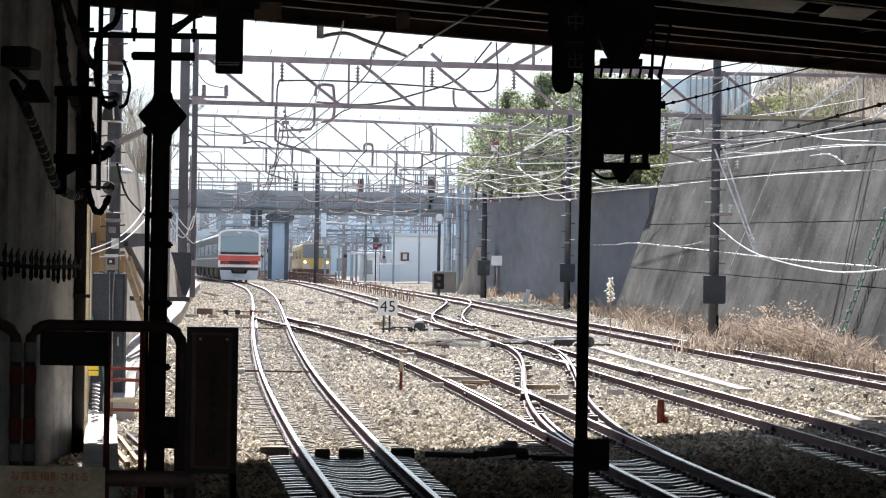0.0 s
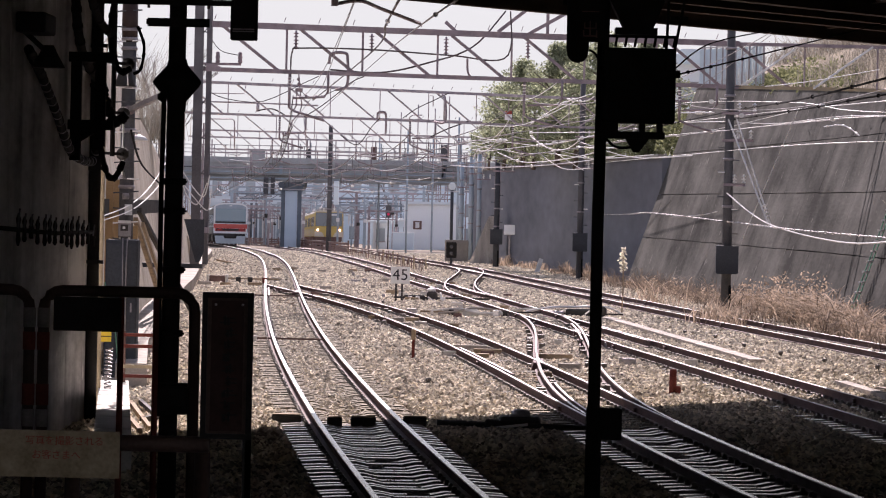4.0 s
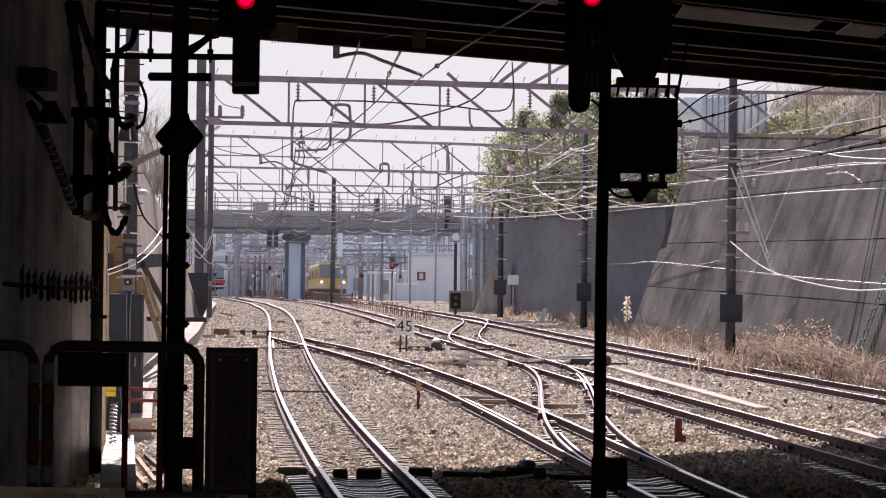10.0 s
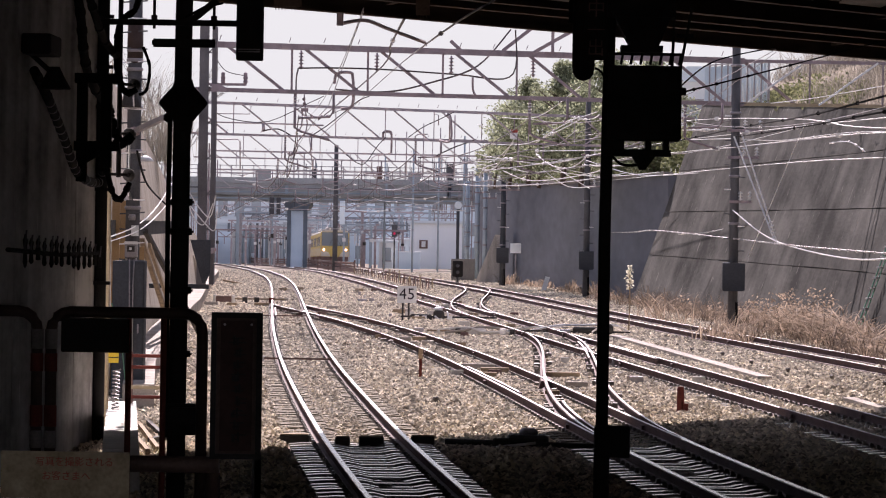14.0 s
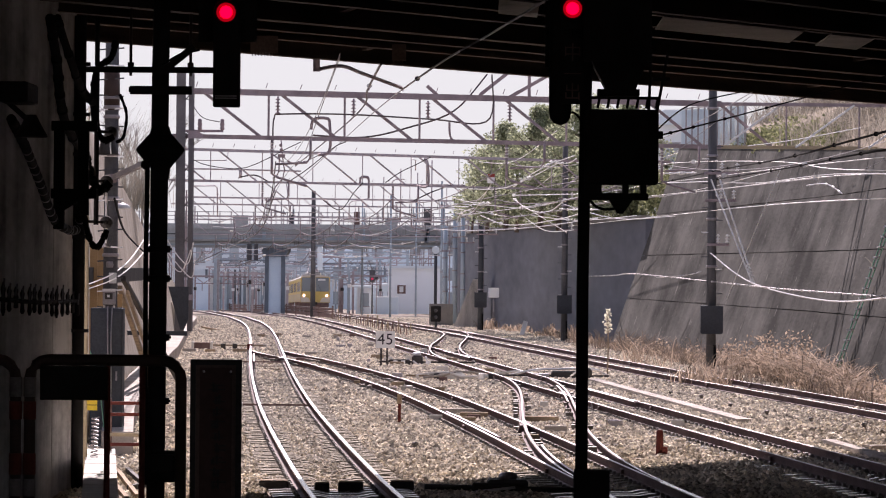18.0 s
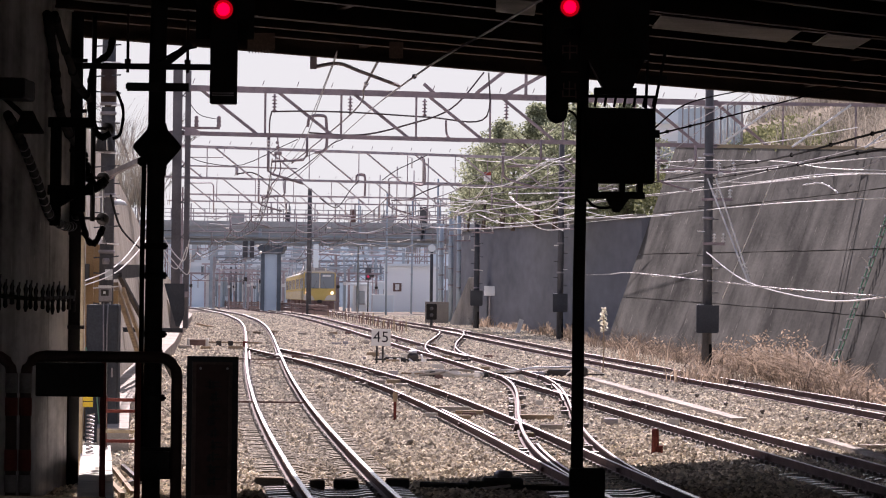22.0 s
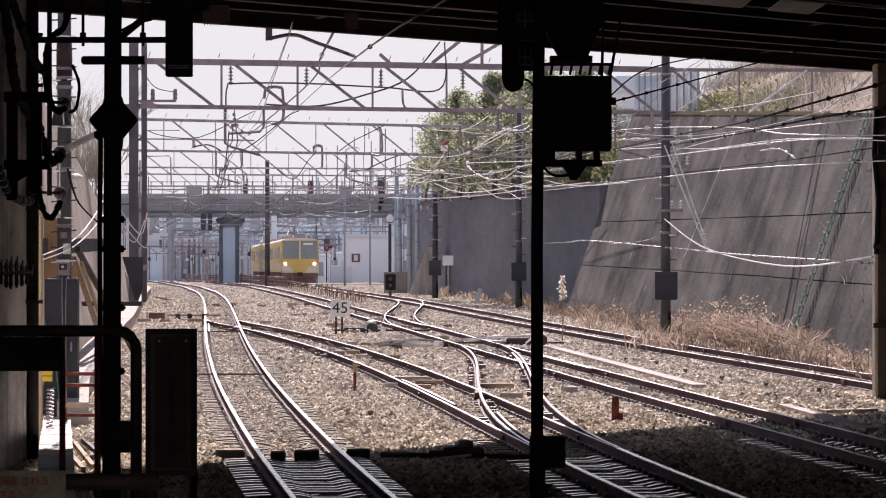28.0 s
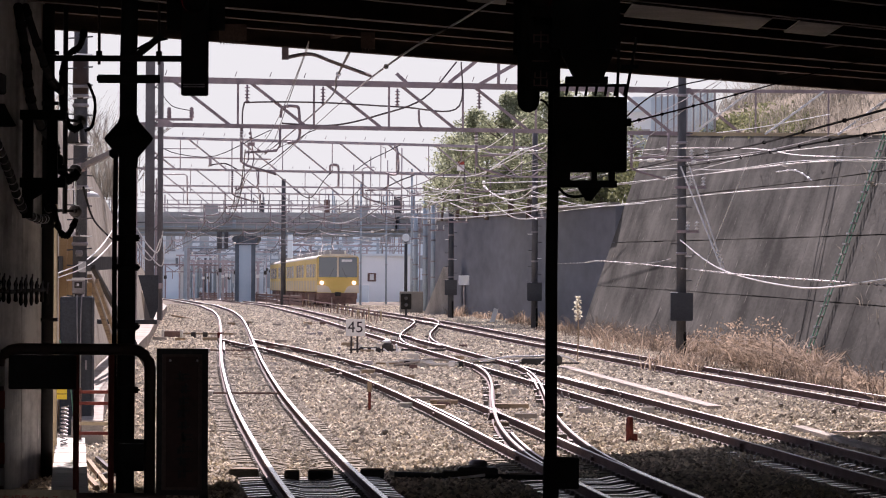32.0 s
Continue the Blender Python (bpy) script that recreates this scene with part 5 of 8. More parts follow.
for corners, d, r in (
    (((236, 246), (345, 247), (450, 249)), 190, 0.05),
    (((343, 248), (343, 262)), 190, 0.09),
    (((255, 231), (318, 231), (321, 216)), 190, 0.03),
    (((250, 277), (298, 276), (302, 280), (303, 330)), 245, 0.05),
    (((553, 260), (566, 260), (571, 265), (571, 296), (556, 299)), 245, 0.045),
    (((612, 275), (612, 266), (618, 262), (634, 262)), 245, 0.045),
    (((670, 225), (673, 232), (673, 270)), 189, 0.045),
    (((645, 225), (653, 228), (653, 246)), 189, 0.03),
    (((536, 330), (536, 306), (542, 301), (555, 300)), 312, 0.05),
    (((425, 272), (427, 290), (432, 330)), 246, 0.04),
    (((597, 258), (597, 335)), 300, 0.05), (((627, 243), (627, 335)), 300, 0.05), (((657, 250), (657, 335)), 300, 0.05), (((682, 228), (682, 335)), 300, 0.06)):
    part("drop_pipe", TUBE([seen(u, v, d) for u, v in corners], r * 0.75, 6), M_PORTAL_HAZED, SPANS[1 if d < 200 else 2 if d < 260 else 3])
ub = thing("insulator_bracket", "small steel bracket with two upright insulators", "bracket", at=(across(287, 125.5), 125.5, rise(179, 125.5)))
part("bar", B(-0.75, 0.4, -0.03, 0.03, -0.035, 0.035), M_PORTAL, ub)
for x in (-0.27, 0.37):
    part("insulator", LATHE((x, 0, 0.03), ((0.05, 0.0), (0.07, 0.05), (0.05, 0.1), (0.07, 0.16), (0.05, 0.22), (0.06, 0.28), (0.03, 0.32)), 9), M_PORTAL, ub)
wire("thin slack wire from the portal post", [(across(255, 125), 125, rise(130, 125)), (across(275, 125), 125, rise(155, 125)), (across(307, 125), 125, rise(163, 125))], 0.012, M_WIRE_DK, 10)
stay = thing("portal_stay", "dark steel stays rising from the portal's top chord", "stay")
for a, b in (((765, 112), (815, 72)), ((853, 114), (853, 70)), ((810, 120), (905, 65)), ((690, 112), (672, 96))):
    part("stay_bar", BEAM((across(a[0], 128.5), 128.5, rise(a[1], 128.5)), (across(b[0], 128.5), 128.5, rise(b[1], 128.5)), 0.09, 0.1), M_PORTAL, stay)
for px0, n in ((362, 8), (607, 4)):
    cb = thing("edge_comb", "short row of dark pegs under the bridge edge", "pegs", "bridge edge pegs", at=(across(px0, 65), 64.9 if px0 < 500 else 67.0, 6.037))
    part("strip", B(-0.02, n * 0.048, -0.02, 0.02, 0.05, 0.3), M_GIRDER, cb)
    for k in range(n):
        part("peg", B(k * 0.045, k * 0.045 + 0.012, -0.012, 0.012, 0, 0.06), M_GIRDER, cb)
br = thing("feeder_bracket", "small dark bracket hung from the bridge edge", "bracket", at=(-2.606, 66, 0))
part("plate", B(-0.05, 0.05, -0.04, 0.04, 5.865, 6.05), M_PORTAL, br)
# clamped bright wires gathered at the shaded wall
for pts, ins, r in (
    ([(-1.556, 188, 5.954), (-0.78, 182, 5.679), (0.058, 176, 5.553)], ((0.8, 3), (0.9, 2)), 0.03),
    ([(-1.845, 196, 5.829), (-0.107, 190, 5.687), (1.596, 184, 5.503), (3.524, 178, 5.854)], ((0.3, 3), (0.62, 4)), 0.026),
    ([(-1.142, 185, 5.175), (1.071, 179, 5.404), (2.629, 173, 5.584), (4.245, 167, 5.919)], ((0.5, 3), (0.75, 2)), 0.026),
    ([(-0.35, 180, 5.123), (0.559, 174, 4.704), (1.465, 168, 4.654), (2.615, 162, 4.793), (3.216, 156, 4.913)], ((0.25, 2),), 0.03),
    ([(1.035, 190, 5.994), (1.431, 184, 5.548), (1.889, 178, 5.263), (2.376, 172, 5.213), (2.841, 166, 5.544)], ((0.1, 3), (0.3, 3)), 0.036),
    ([(1.061, 196, 6.593), (1.729, 190, 6.977), (2.447, 184, 7.306)], ((0.95, 4),), 0.04),
    ([(1.762, 194, 7.336), (2.668, 188, 7.476), (3.512, 182, 7.645)], ((0.3, 3), (0.6, 3)), 0.03),
    ([(1.011, 186, 6.048), (2.317, 180, 5.987), (3.577, 174, 5.923)], ((0.05, 3),), 0.026),
    ([(1.919, 190, 5.395), (2.547, 184, 4.901), (3.154, 178, 4.434)], (), 0.018),
    ([(-1.487, 200, 5.021), (-1.224, 194, 5.384), (-0.634, 188, 5.531)], ((0.5, 2),), 0.03),
    ([(-1.822, 205, 5.754), (-0.107, 199, 5.461), (1.16, 193, 5.252), (3.708, 187, 5.57)], ((0.4, 2), (0.6, 2)), 0.022),
    ([(-2.409, 192, 4.654), (-0.616, 186, 4.55), (1.917, 180, 4.666), (4.28, 174, 4.972)], ((0.3, 1), (0.6, 1)), 0.03),
    ([(2.845, 178, 5.389), (3.411, 172, 5.27), (4.228, 166, 5.22)], (), 0.04),
    ([(2.605, 196, 7.768), (2.867, 190, 7.527), (3.295, 184, 7.387), (3.505, 178, 7.428)], ((0.2, 3), (0.5, 3)), 0.03)):
    wire("bright clamped feeder wire beside the shaded wall", pts, r * 0.6, M_WIRE, 18, "clamped feeder wires", ins, beads=True)
q = thing("warning_plate", "small red and white plate hung on the portal", "sign", at=(0.076, 194, 6.917))
part("plate", B(-0.17, 0.17, 0, 0.03, -0.2, 0.2), M_SIGN, q)
part("red_field", B(-0.15, 0.15, -0.01, 0, 0.06, 0.2), M_FADEDINK, q)
part("hanger", B(-0.02, 0.02, 0, 0.03, 0.2, 0.9), M_PORTAL, q)
rw = random.Random(44)
for k in range(44):
    # the tangle of registration wires beside the tree
    x0, y0_, d = rw.uniform(720, 980), rw.uniform(225, 345), rw.uniform(170, 300)
    x1, y1_ = x0 + rw.uniform(60, 240), y0_ + rw.uniform(-60, 45)
    d1 = d * rw.uniform(0.8, 0.97)
    a = (across(x0, d), d, rise(y0_, d))
    b = (across(x1, d1), d1, rise(y1_, d1))
    m = Vector(a).lerp(Vector(b), 0.5) - Vector((0, 0, rw.uniform(0.05, 0.6)))
    wire("thin slack registration wire with insulators", [a, m, b], 0.009 + 0.00004 * d, M_WIRE if k % 4 else M_WIRE_DK, 10, "registration wires", ((rw.uniform(0.2, 0.8), 3),) if k % 2 else ())


rf = random.Random(91)
for k in range(22):
    d = rf.uniform(240, 385)
    px, py = rf.uniform(255, 640), rf.uniform(318, 405)
    w = rf.uniform(50, 170)
    a = (across(px, d), d, rise(py, d))
    b = (across(px + w, d), d * rf.uniform(0.95, 1.0), rise(py + rf.uniform(-10, 10), d))
    m = Vector(a).lerp(Vector(b), rf.uniform(0.35, 0.65)) - Vector((0, 0, rf.uniform(0.05, 0.45)))
    wire("thin slack bright wire over the far tracks", [a, m, b], 0.008 + 0.00003 * d, M_WIRE if k % 3 == 0 else M_STEEL, 12, "far slack wires", ((rf.uniform(0.1, 0.9), 2),))

# single masts
def mast(label, x, y, top, r, m, boxed=False, arms=()):
    t = thing("wire_mast", label, "mast", "wire masts", at=(x, y, gz(y) - 0.2))
    part("shaft", TUBE([(0, 0, 0), (0, 0, (top - gz(y)) * 0.5), (0, 0, top - gz(y) + 0.2)], r, 10, r * 0.8), m, t)
    for h in (0.35, 0.5, 0.7, 0.85):
        part("band", LATHE((0, 0, (top - gz(y)) * h), ((r + 0.012, -0.04), (r + 0.02, 0), (r + 0.012, 0.04)), 10), M_STEEL, t)
    if boxed:
        for k in range(14):
            h = 2.1 + k * 0.36
            sx = 1 if k % 2 else -1
            part("step_bolt", BEAM((sx * r * 0.7, -r * 0.6, h), (sx * (r + 0.16), -r * 0.6, h), 0.03, 0.03), M_WIRE if k % 3 == 0 else m, t)
        bm = bmesh.new()
        prism(bm, ((-0.33, 2.1), (0.33, 2.1), (0.33, 1.32), (0.29, 1.28), (-0.29, 1.28), (-0.33, 1.32)), -0.42, -0.1)
        c = part("switch_box", bm, M_BLUEGREY, t)
        part("conduit", TUBE([(0.1, -0.24, 0.95), (0.12, -0.24, 0.0)], 0.04), M_CABLE, c)
    for h, L in arms:
        a = part("cross_arm", BEAM((-L * 0.3, -r, h), (L, -r, h), 0.07, 0.08), M_PORTAL, t)
        for k in (0.35, 0.9):
            bm = bmesh.new()
            insulator(bm, (L * k, -r, h + 0.04), (0, 0, 1), 3)
            part("insulator", bm, M_INSUL, a)
    return t


mast("grey banded mast with a dark switch box beside the wall", 6.546, 129.6, 9.3, 0.15, M_MAST, True, ((6.0, 0.8), (5.2, 0.7), (3.9, 0.5)))
mast("grey mast in front of the shaded wall", 3.384, 197, 8.6, 0.15, M_MAST, True, ((6.4, 0.9), (5.0, 0.9)))
mast("dark mast beside the shaded wall", -0.424, 236, 6.2, 0.16, M_BLUEGREY, True, ((5.2, 0.9),))
mast("tall dark brown mast between the tracks", -13.357, 335, 8.761, 0.2, M_MAST, False, ((7.2, 0.5),))
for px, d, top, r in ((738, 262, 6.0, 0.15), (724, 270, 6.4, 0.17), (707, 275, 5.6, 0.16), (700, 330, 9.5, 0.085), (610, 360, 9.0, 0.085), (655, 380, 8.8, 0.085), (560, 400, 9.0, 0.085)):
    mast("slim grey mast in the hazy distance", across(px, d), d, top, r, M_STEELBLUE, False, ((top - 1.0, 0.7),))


# ---- near signals under the bridge ----
ROUNDELS = []


def build_left_signal():
    d = 45.0
    x = -3.369
    t = thing("signal_post", "black signal post with a diamond-shaped marker and cross arms", "signal post", at=(x, d, -0.2))
    part("shaft", TUBE([(-0.02, 0, 0), (-0.01, 0, 2.6), (0.0, 0, 5.2), (0.02, 0, 6.4)], 0.095, 12, 0.085), M_BLACK, t)
    zc = 4.114 + 0.2
    part("marker", LATHE((0.005, -0.02, zc), ((0.09, -0.3), (0.1, -0.19), (0.235, -0.03), (0.25, 0.0), (0.235, 0.03), (0.11, 0.17), (0.09, 0.24)), 18), M_BLACK, t, "black diamond-shaped collar")
    a = part("cross_arm", BEAM((-0.3, -0.12, 4.72 + 0.2), (0.329, -0.12, 4.72 + 0.2), 0.07, 0.085), M_BLACK, t)
    part("end_cap", B(-0.312, -0.288, -0.17, -0.07, 4.697 + 0.2, 4.749 + 0.2), M_BLACK, a)
    part("cross_arm", BEAM((-0.75, -0.12, 4.928 + 0.2), (0.577, -0.12, 4.928 + 0.2), 0.06, 0.06), M_BLACK, t)
    part("brace", BEAM((0.03, -0.1, 4.91 + 0.2), (0.346, -0.1, 5.17 + 0.2), 0.05, 0.07), M_BLACK, t)
    part("brace", TUBE([(0.02, -0.1, 4.985 + 0.2), (0.202, -0.1, 5.089 + 0.2), (0.404, -0.1, 5.135 + 0.2)], 0.012, 5), M_CABLE, t)
    for z in (1.2, 1.75, 2.4, 3.0, 3.3, 4.3):
        part("band", LATHE((0, 0, z), ((0.098, -0.035), (0.115, -0.03), (0.115, 0.03), (0.098, 0.035)), 12), M_BLACK, t)
        part("bolt", BEAM((0.08, -0.05, z), (0.132, -0.05, z), 0.025, 0.025), M_BLACK, t)
    part("junction_box", B(-0.14, 0.2, -0.2, 0.05, 0.728 + 0.2, 1.045 + 0.2, 0.015), M_BLACK, t)
    part("conduit", TUBE([(-0.12, -0.08, 3.987 + 0.2), (-0.13, -0.08, 3.2), (-0.12, -0.08, 0.9)], 0.025, 6), M_CABLE, t)
    part("knob", LATHE((-0.14, -0.08, 3.958 + 0.2), ((0.01, -0.05), (0.05, -0.02), (0.05, 0.03), (0.01, 0.06)), 8), M_BLACK, t)
    # hanging lamp head
    h = thing("hanging_signal", "black hanging signal head showing a red light", "railway signal", "hanging signals", at=(-2.694, 45, 0))
    part("case", B(-0.135, 0.135, -0.1, 0.12, 4.558, 6.2, 0.012), M_BLACK, h)
    part("back_plate", B(-0.3, 0.3, 0.122, 0.14, 5.228, 6.15, 0.0), M_BLACK, h)
    hood = part("hood", LATHE((0, -0.1, 5.516), ((0.125, 0.0), (0.132, -0.16), (0.128, -0.16), (0.12, 0.0)), 18, "y"), M_BLACK, h)
    rd = part("roundel", LATHE((0, 0, 0), ((0.001, 0.012), (0.118, 0.01), (0.118, 0.0), (0.001, -0.002)), 18, "y"), M_BLACK, h)
    rd.matrix_basis = pose(0, -0.19, 5.516)
    part("lens", LATHE((0, -0.004, 0), ((0.001, -0.035), (0.045, -0.028), (0.064, -0.004), (0.064, 0.0)), 18, "y"), M_RED_LAMP, rd, "lit red lens")
    part("lens_halo", LATHE((0, -0.004, 0), ((0.064, -0.003), (0.1, -0.002), (0.1, 0.0)), 18, "y"), M_RED_HALO, rd, "dim red ring imitating the glow round the lens")
    ROUNDELS.append((rd, (0, -0.19, 5.516)))
    for z in (4.662, 4.639):
        part("rib", B(-0.11, 0.11, -0.115, -0.1, z, z + 0.012), M_STEEL, h)


def build_right_signal():
    d = 46.0
    x = 0.985
    t = thing("signal_post", "slim black signal post carrying a service platform", "signal post", at=(x, d, -0.2))
    part("shaft", TUBE([(0.0, 0, 0), (-0.005, 0, 3.0), (0.03, 0, 6.4)], 0.066, 12, 0.06), M_BLACK, t)
    part("junction_box", B(-0.077, 0.289, -0.2, 0.1, 0.52 + 0.2, 0.844 + 0.2, 0.012), M_BLACK, t)
    part("sleeve", LATHE((0, 0, 0), ((0.08, 0.0), (0.085, 1.0), (0.075, 1.05)), 12), M_BLACK, t)
    L, R = -0.018, 0.767
    zt, zb = 4.595 + 0.2, 3.816 + 0.2
    c = part("cabinet", B(L + 0.02, R, -0.25, 0.25, zb, zt, 0.02), M_BLACK, t)
    part("door", B(L + 0.08, R - 0.1, -0.268, -0.25, zb + 0.08, zt - 0.05, 0.004), M_BLACK, c)
    part("hinge", BEAM((R - 0.03, -0.28, zb + 0.2), (R - 0.03, -0.28, zb + 0.34), 0.03, 0.03), M_BLACK, c)
    part("cabinet_foot", B(L + 0.02, L + 0.2, -0.2, 0.2, zb - 0.1, zb), M_BLACK, c)
    part("cabinet_foot", B(L + 0.42, L + 0.48, -0.2, 0.2, zb - 0.1, zb), M_BLACK, c)
    part("cabinet_foot", B(R - 0.18, R - 0.12, -0.2, 0.2, zb - 0.1, zb), M_BLACK, c)
    part("base_beam", B(L - 0.02, R - 0.1, -0.22, 0.22, zb - 0.16, zb - 0.09), M_BLACK, c)
    xa = 0.377
    part("bracket", PRISM(((xa - 0.12, zb - 0.15), (xa + 0.14, zb - 0.15), (xa + 0.03, zb - 0.3), (xa - 0.03, zb - 0.3)), -0.15, 0.1), M_BLACK, c)
    part("cable_loop", TUBE(smooth_line([(L + 0.06, -0.1, zb - 0.14), (L + 0.18, -0.1, zb - 0.25), (L + 0.38, -0.1, zb - 0.24), (L + 0.5, -0.1, zb - 0.15)], 10), 0.016, 6), M_CABLE, c)
    # small truss over the cabinet
    z0, z1 = zt + 0.01, zt + 0.12
    part("truss_chord", BEAM((L + 0.02, -0.2, z1), (R + 0.02, -0.2, z1), 0.05, 0.03), M_BLACK, t)
    n = 7
    for i in range(n + 1):
        u = L + 0.05 + (R - L - 0.08) * i / n
        part("truss_post", BEAM((u, -0.2, z0), (u + 0.02, -0.2, z1), 0.028, 0.03), M_BLACK, t)
    zz = z1 + 0.02
    part("platform", B(L + 0.15, R - 0.2, -0.25, 0.25, zz, zz + 0.07), M_BLACK, t)
    part("hopper", PRISM(((L + 0.24, zz + 0.07), (R - 0.24, zz + 0.07), (R - 0.1, zz + 0.42), (L + 0.05, zz + 0.42)), -0.25, 0.25), M_BLACK, t)
    part("equipment_case", B(L, R - 0.08, -0.3, 0.3, zz + 0.36, 6.3), M_BLACK, t)
    for u, lean in ((R - 0.1, 0.02), (R - 0.02, 0.12)):
        part("stay", BEAM((u, -0.1, zt - 0.05), (u + lean, -0.1, zt + 0.62), 0.03, 0.03), M_BLACK, t)
    part("stay_clamp", B(R - 0.06, R + 0.12, -0.13, -0.07, zt + 0.3, zt + 0.34), M_BLACK, t)
    part("side_bracket", B(R, R + 0.05, -0.12, -0.06, zt - 0.3, zt - 0.22), M_BLACK, t)
    # lamp tube with a sign board
    xs = 0.731
    h = thing("hanging_signal", "black hanging signal tube with a lettered plate showing a red light", "railway signal", "hanging signals", at=(xs, d, 0))
    zlow = 4.436
    part("tube_case", LATHE((0, 0, zlow), ((0.02, 0.0), (0.07, 0.02), (0.105, 0.07), (0.118, 0.15), (0.118, 2.0)), 18), M_BLACK, h)
    part("back_plate", B(-0.16, 0.35, 0.13, 0.15, 5.043, 6.15), M_BLACK, h)
    lx = 0.849 - xs
    part("hood", LATHE((lx, -0.12, 5.639), ((0.125, 0.0), (0.132, -0.16), (0.128, -0.16), (0.12, 0.0)), 18, "y"), M_BLACK, h)
    rd = part("roundel", LATHE((0, 0, 0), ((0.001, 0.012), (0.118, 0.01), (0.118, 0.0), (0.001, -0.002)), 18, "y"), M_BLACK, h)
    rd.matrix_basis = pose(lx, -0.21, 5.639)
    part("lens", LATHE((0, -0.004, 0), ((0.001, -0.035), (0.045, -0.028), (0.064, -0.004), (0.064, 0.0)), 18, "y"), M_RED_LAMP, rd, "lit red lens")
    part("lens_halo", LATHE((0, -0.004, 0), ((0.064, -0.003), (0.1, -0.002), (0.1, 0.0)), 18, "y"), M_RED_HALO, rd, "dim red ring imitating the glow round the lens")
    ROUNDELS.append((rd, (lx, -0.21, 5.639)))
    part("lamp_case", B(lx - 0.14, lx + 0.14, -0.12, 0.1, 5.426, 6.15, 0.01), M_BLACK, h)
    px = 0.855 - xs
    s = part("sign_plate", B(px - 0.12, px + 0.12, -0.15, -0.135, 4.648, 5.338), M_BLACK, h)
    letters("lettering", "中", 0.2, (px, -0.153, 5.173), M_RUST, s)
    part("lettering_bar", B(px - 0.09, px + 0.09, -0.153, -0.15, 4.961, 4.972), M_RUST, s)
    letters("lettering", "出", 0.19, (px, -0.153, 4.766), M_RUST, s)
    part("pigtail", TUBE(smooth_line([(0.12, 0, 4.571), (0.2, 0, 4.512), (0.26, 0, 4.306), (0.3, 0, 4.011)], 10), 0.012, 5), M_CABLE, h)


build_left_signal()
build_right_signal()


# ---- platform, railings, notices ----
def build_platform():
    p = thing("platform", "grey concrete station platform", "platform", kind="structure")
    part("slab", B(-5.7, 1.2, -39, 17.6, -0.2, 1.1, 0.03), M_CONC, p)
    d = 16.6
    t = thing("barrier_fence", "low dark pipe barrier at the platform end", "barrier", at=(0, d, 0))
    zb, zt = 1.967, 2.03
    part("top_pipe", TUBE([(-1.9, 0, (zb + zt) / 2), (-1.083, 0, (zb + zt) / 2)], (zt - zb) / 2, 14), M_PIPE, t)
    for x in (-1.6, -1.111):
        part("post", TUBE([(x, 0.03, 1.1), (x, 0.03, zb)], 0.03, 12), M_PIPE, t)
    b = thing("notice_banner", "yellowed cloth banner with a faded red notice on the barrier", "banner", at=(0, d - 0.05, 0))
    xr = -1.417
    part("cloth", B(-1.9, xr, -0.012, 0.0, 1.867, 2.043), M_BANNER, b)
    letters("notice_line", "写真を撮影される", 0.037, (-1.624, -0.014, 2.003), M_FADEDINK, b)
    letters("notice_line", "お客さまへ", 0.037, (-1.675 + 0.02, -0.014, 1.95), M_FADEDINK, b)
    s = thing("upright_notice_board", "narrow dark framed notice board on a post", "sign board", at=(-1.011, 16.4, 0))
    w = 0.095
    z0, z1 = 2.033, 2.579
    part("board", B(-w + 0.02, w - 0.02, -0.01, 0.01, z0 + 0.02, z1 - 0.02), M_PIPE, s)
    for a, b2, c, e in ((-w, -w + 0.02, z0, z1), (w - 0.02, w, z0 - 0.4, z1), (-w + 0.02, w - 0.02, z1 - 0.02, z1), (-w + 0.02, w - 0.02, z0, z0 + 0.02)):
        part("frame", B(a, b2, -0.02, 0.02, c, e), M_BLACK, s)
    for x in (-0.045, 0.055):
        part("screw", LATHE((x, -0.012, z1 - 0.045), ((0.005, 0.004), (0.005, -0.002), (0.001, -0.004)), 8, "y"), M_STEEL, s)
    part("panel", B(-w + 0.035, w - 0.035, -0.0125, -0.0105, z0 + 0.03, z1 - 0.03), M_NOTICE, s)
    rnd = random.Random(3)
    for k in range(9):
        top = z1 - 0.085 - k * 0.045
        for i in range(5):
            a, e = rnd.uniform(-0.03, 0.0), rnd.uniform(0.01, 0.04)
            if i % 2:
                part("lettering_bar", B(a, e, -0.0145, -0.0127, top - i * 0.008 - 0.005, top - i * 0.008), M_BLACK, s)
            else:
                part("lettering_bar", B(a + 0.01, a + 0.018, -0.0145, -0.0127, top - 0.036, top - i * 0.004), M_BLACK, s)
    part("post", B(w - 0.03, w, -0.02, 0.02, 1.1, z0), M_BLACK, s)


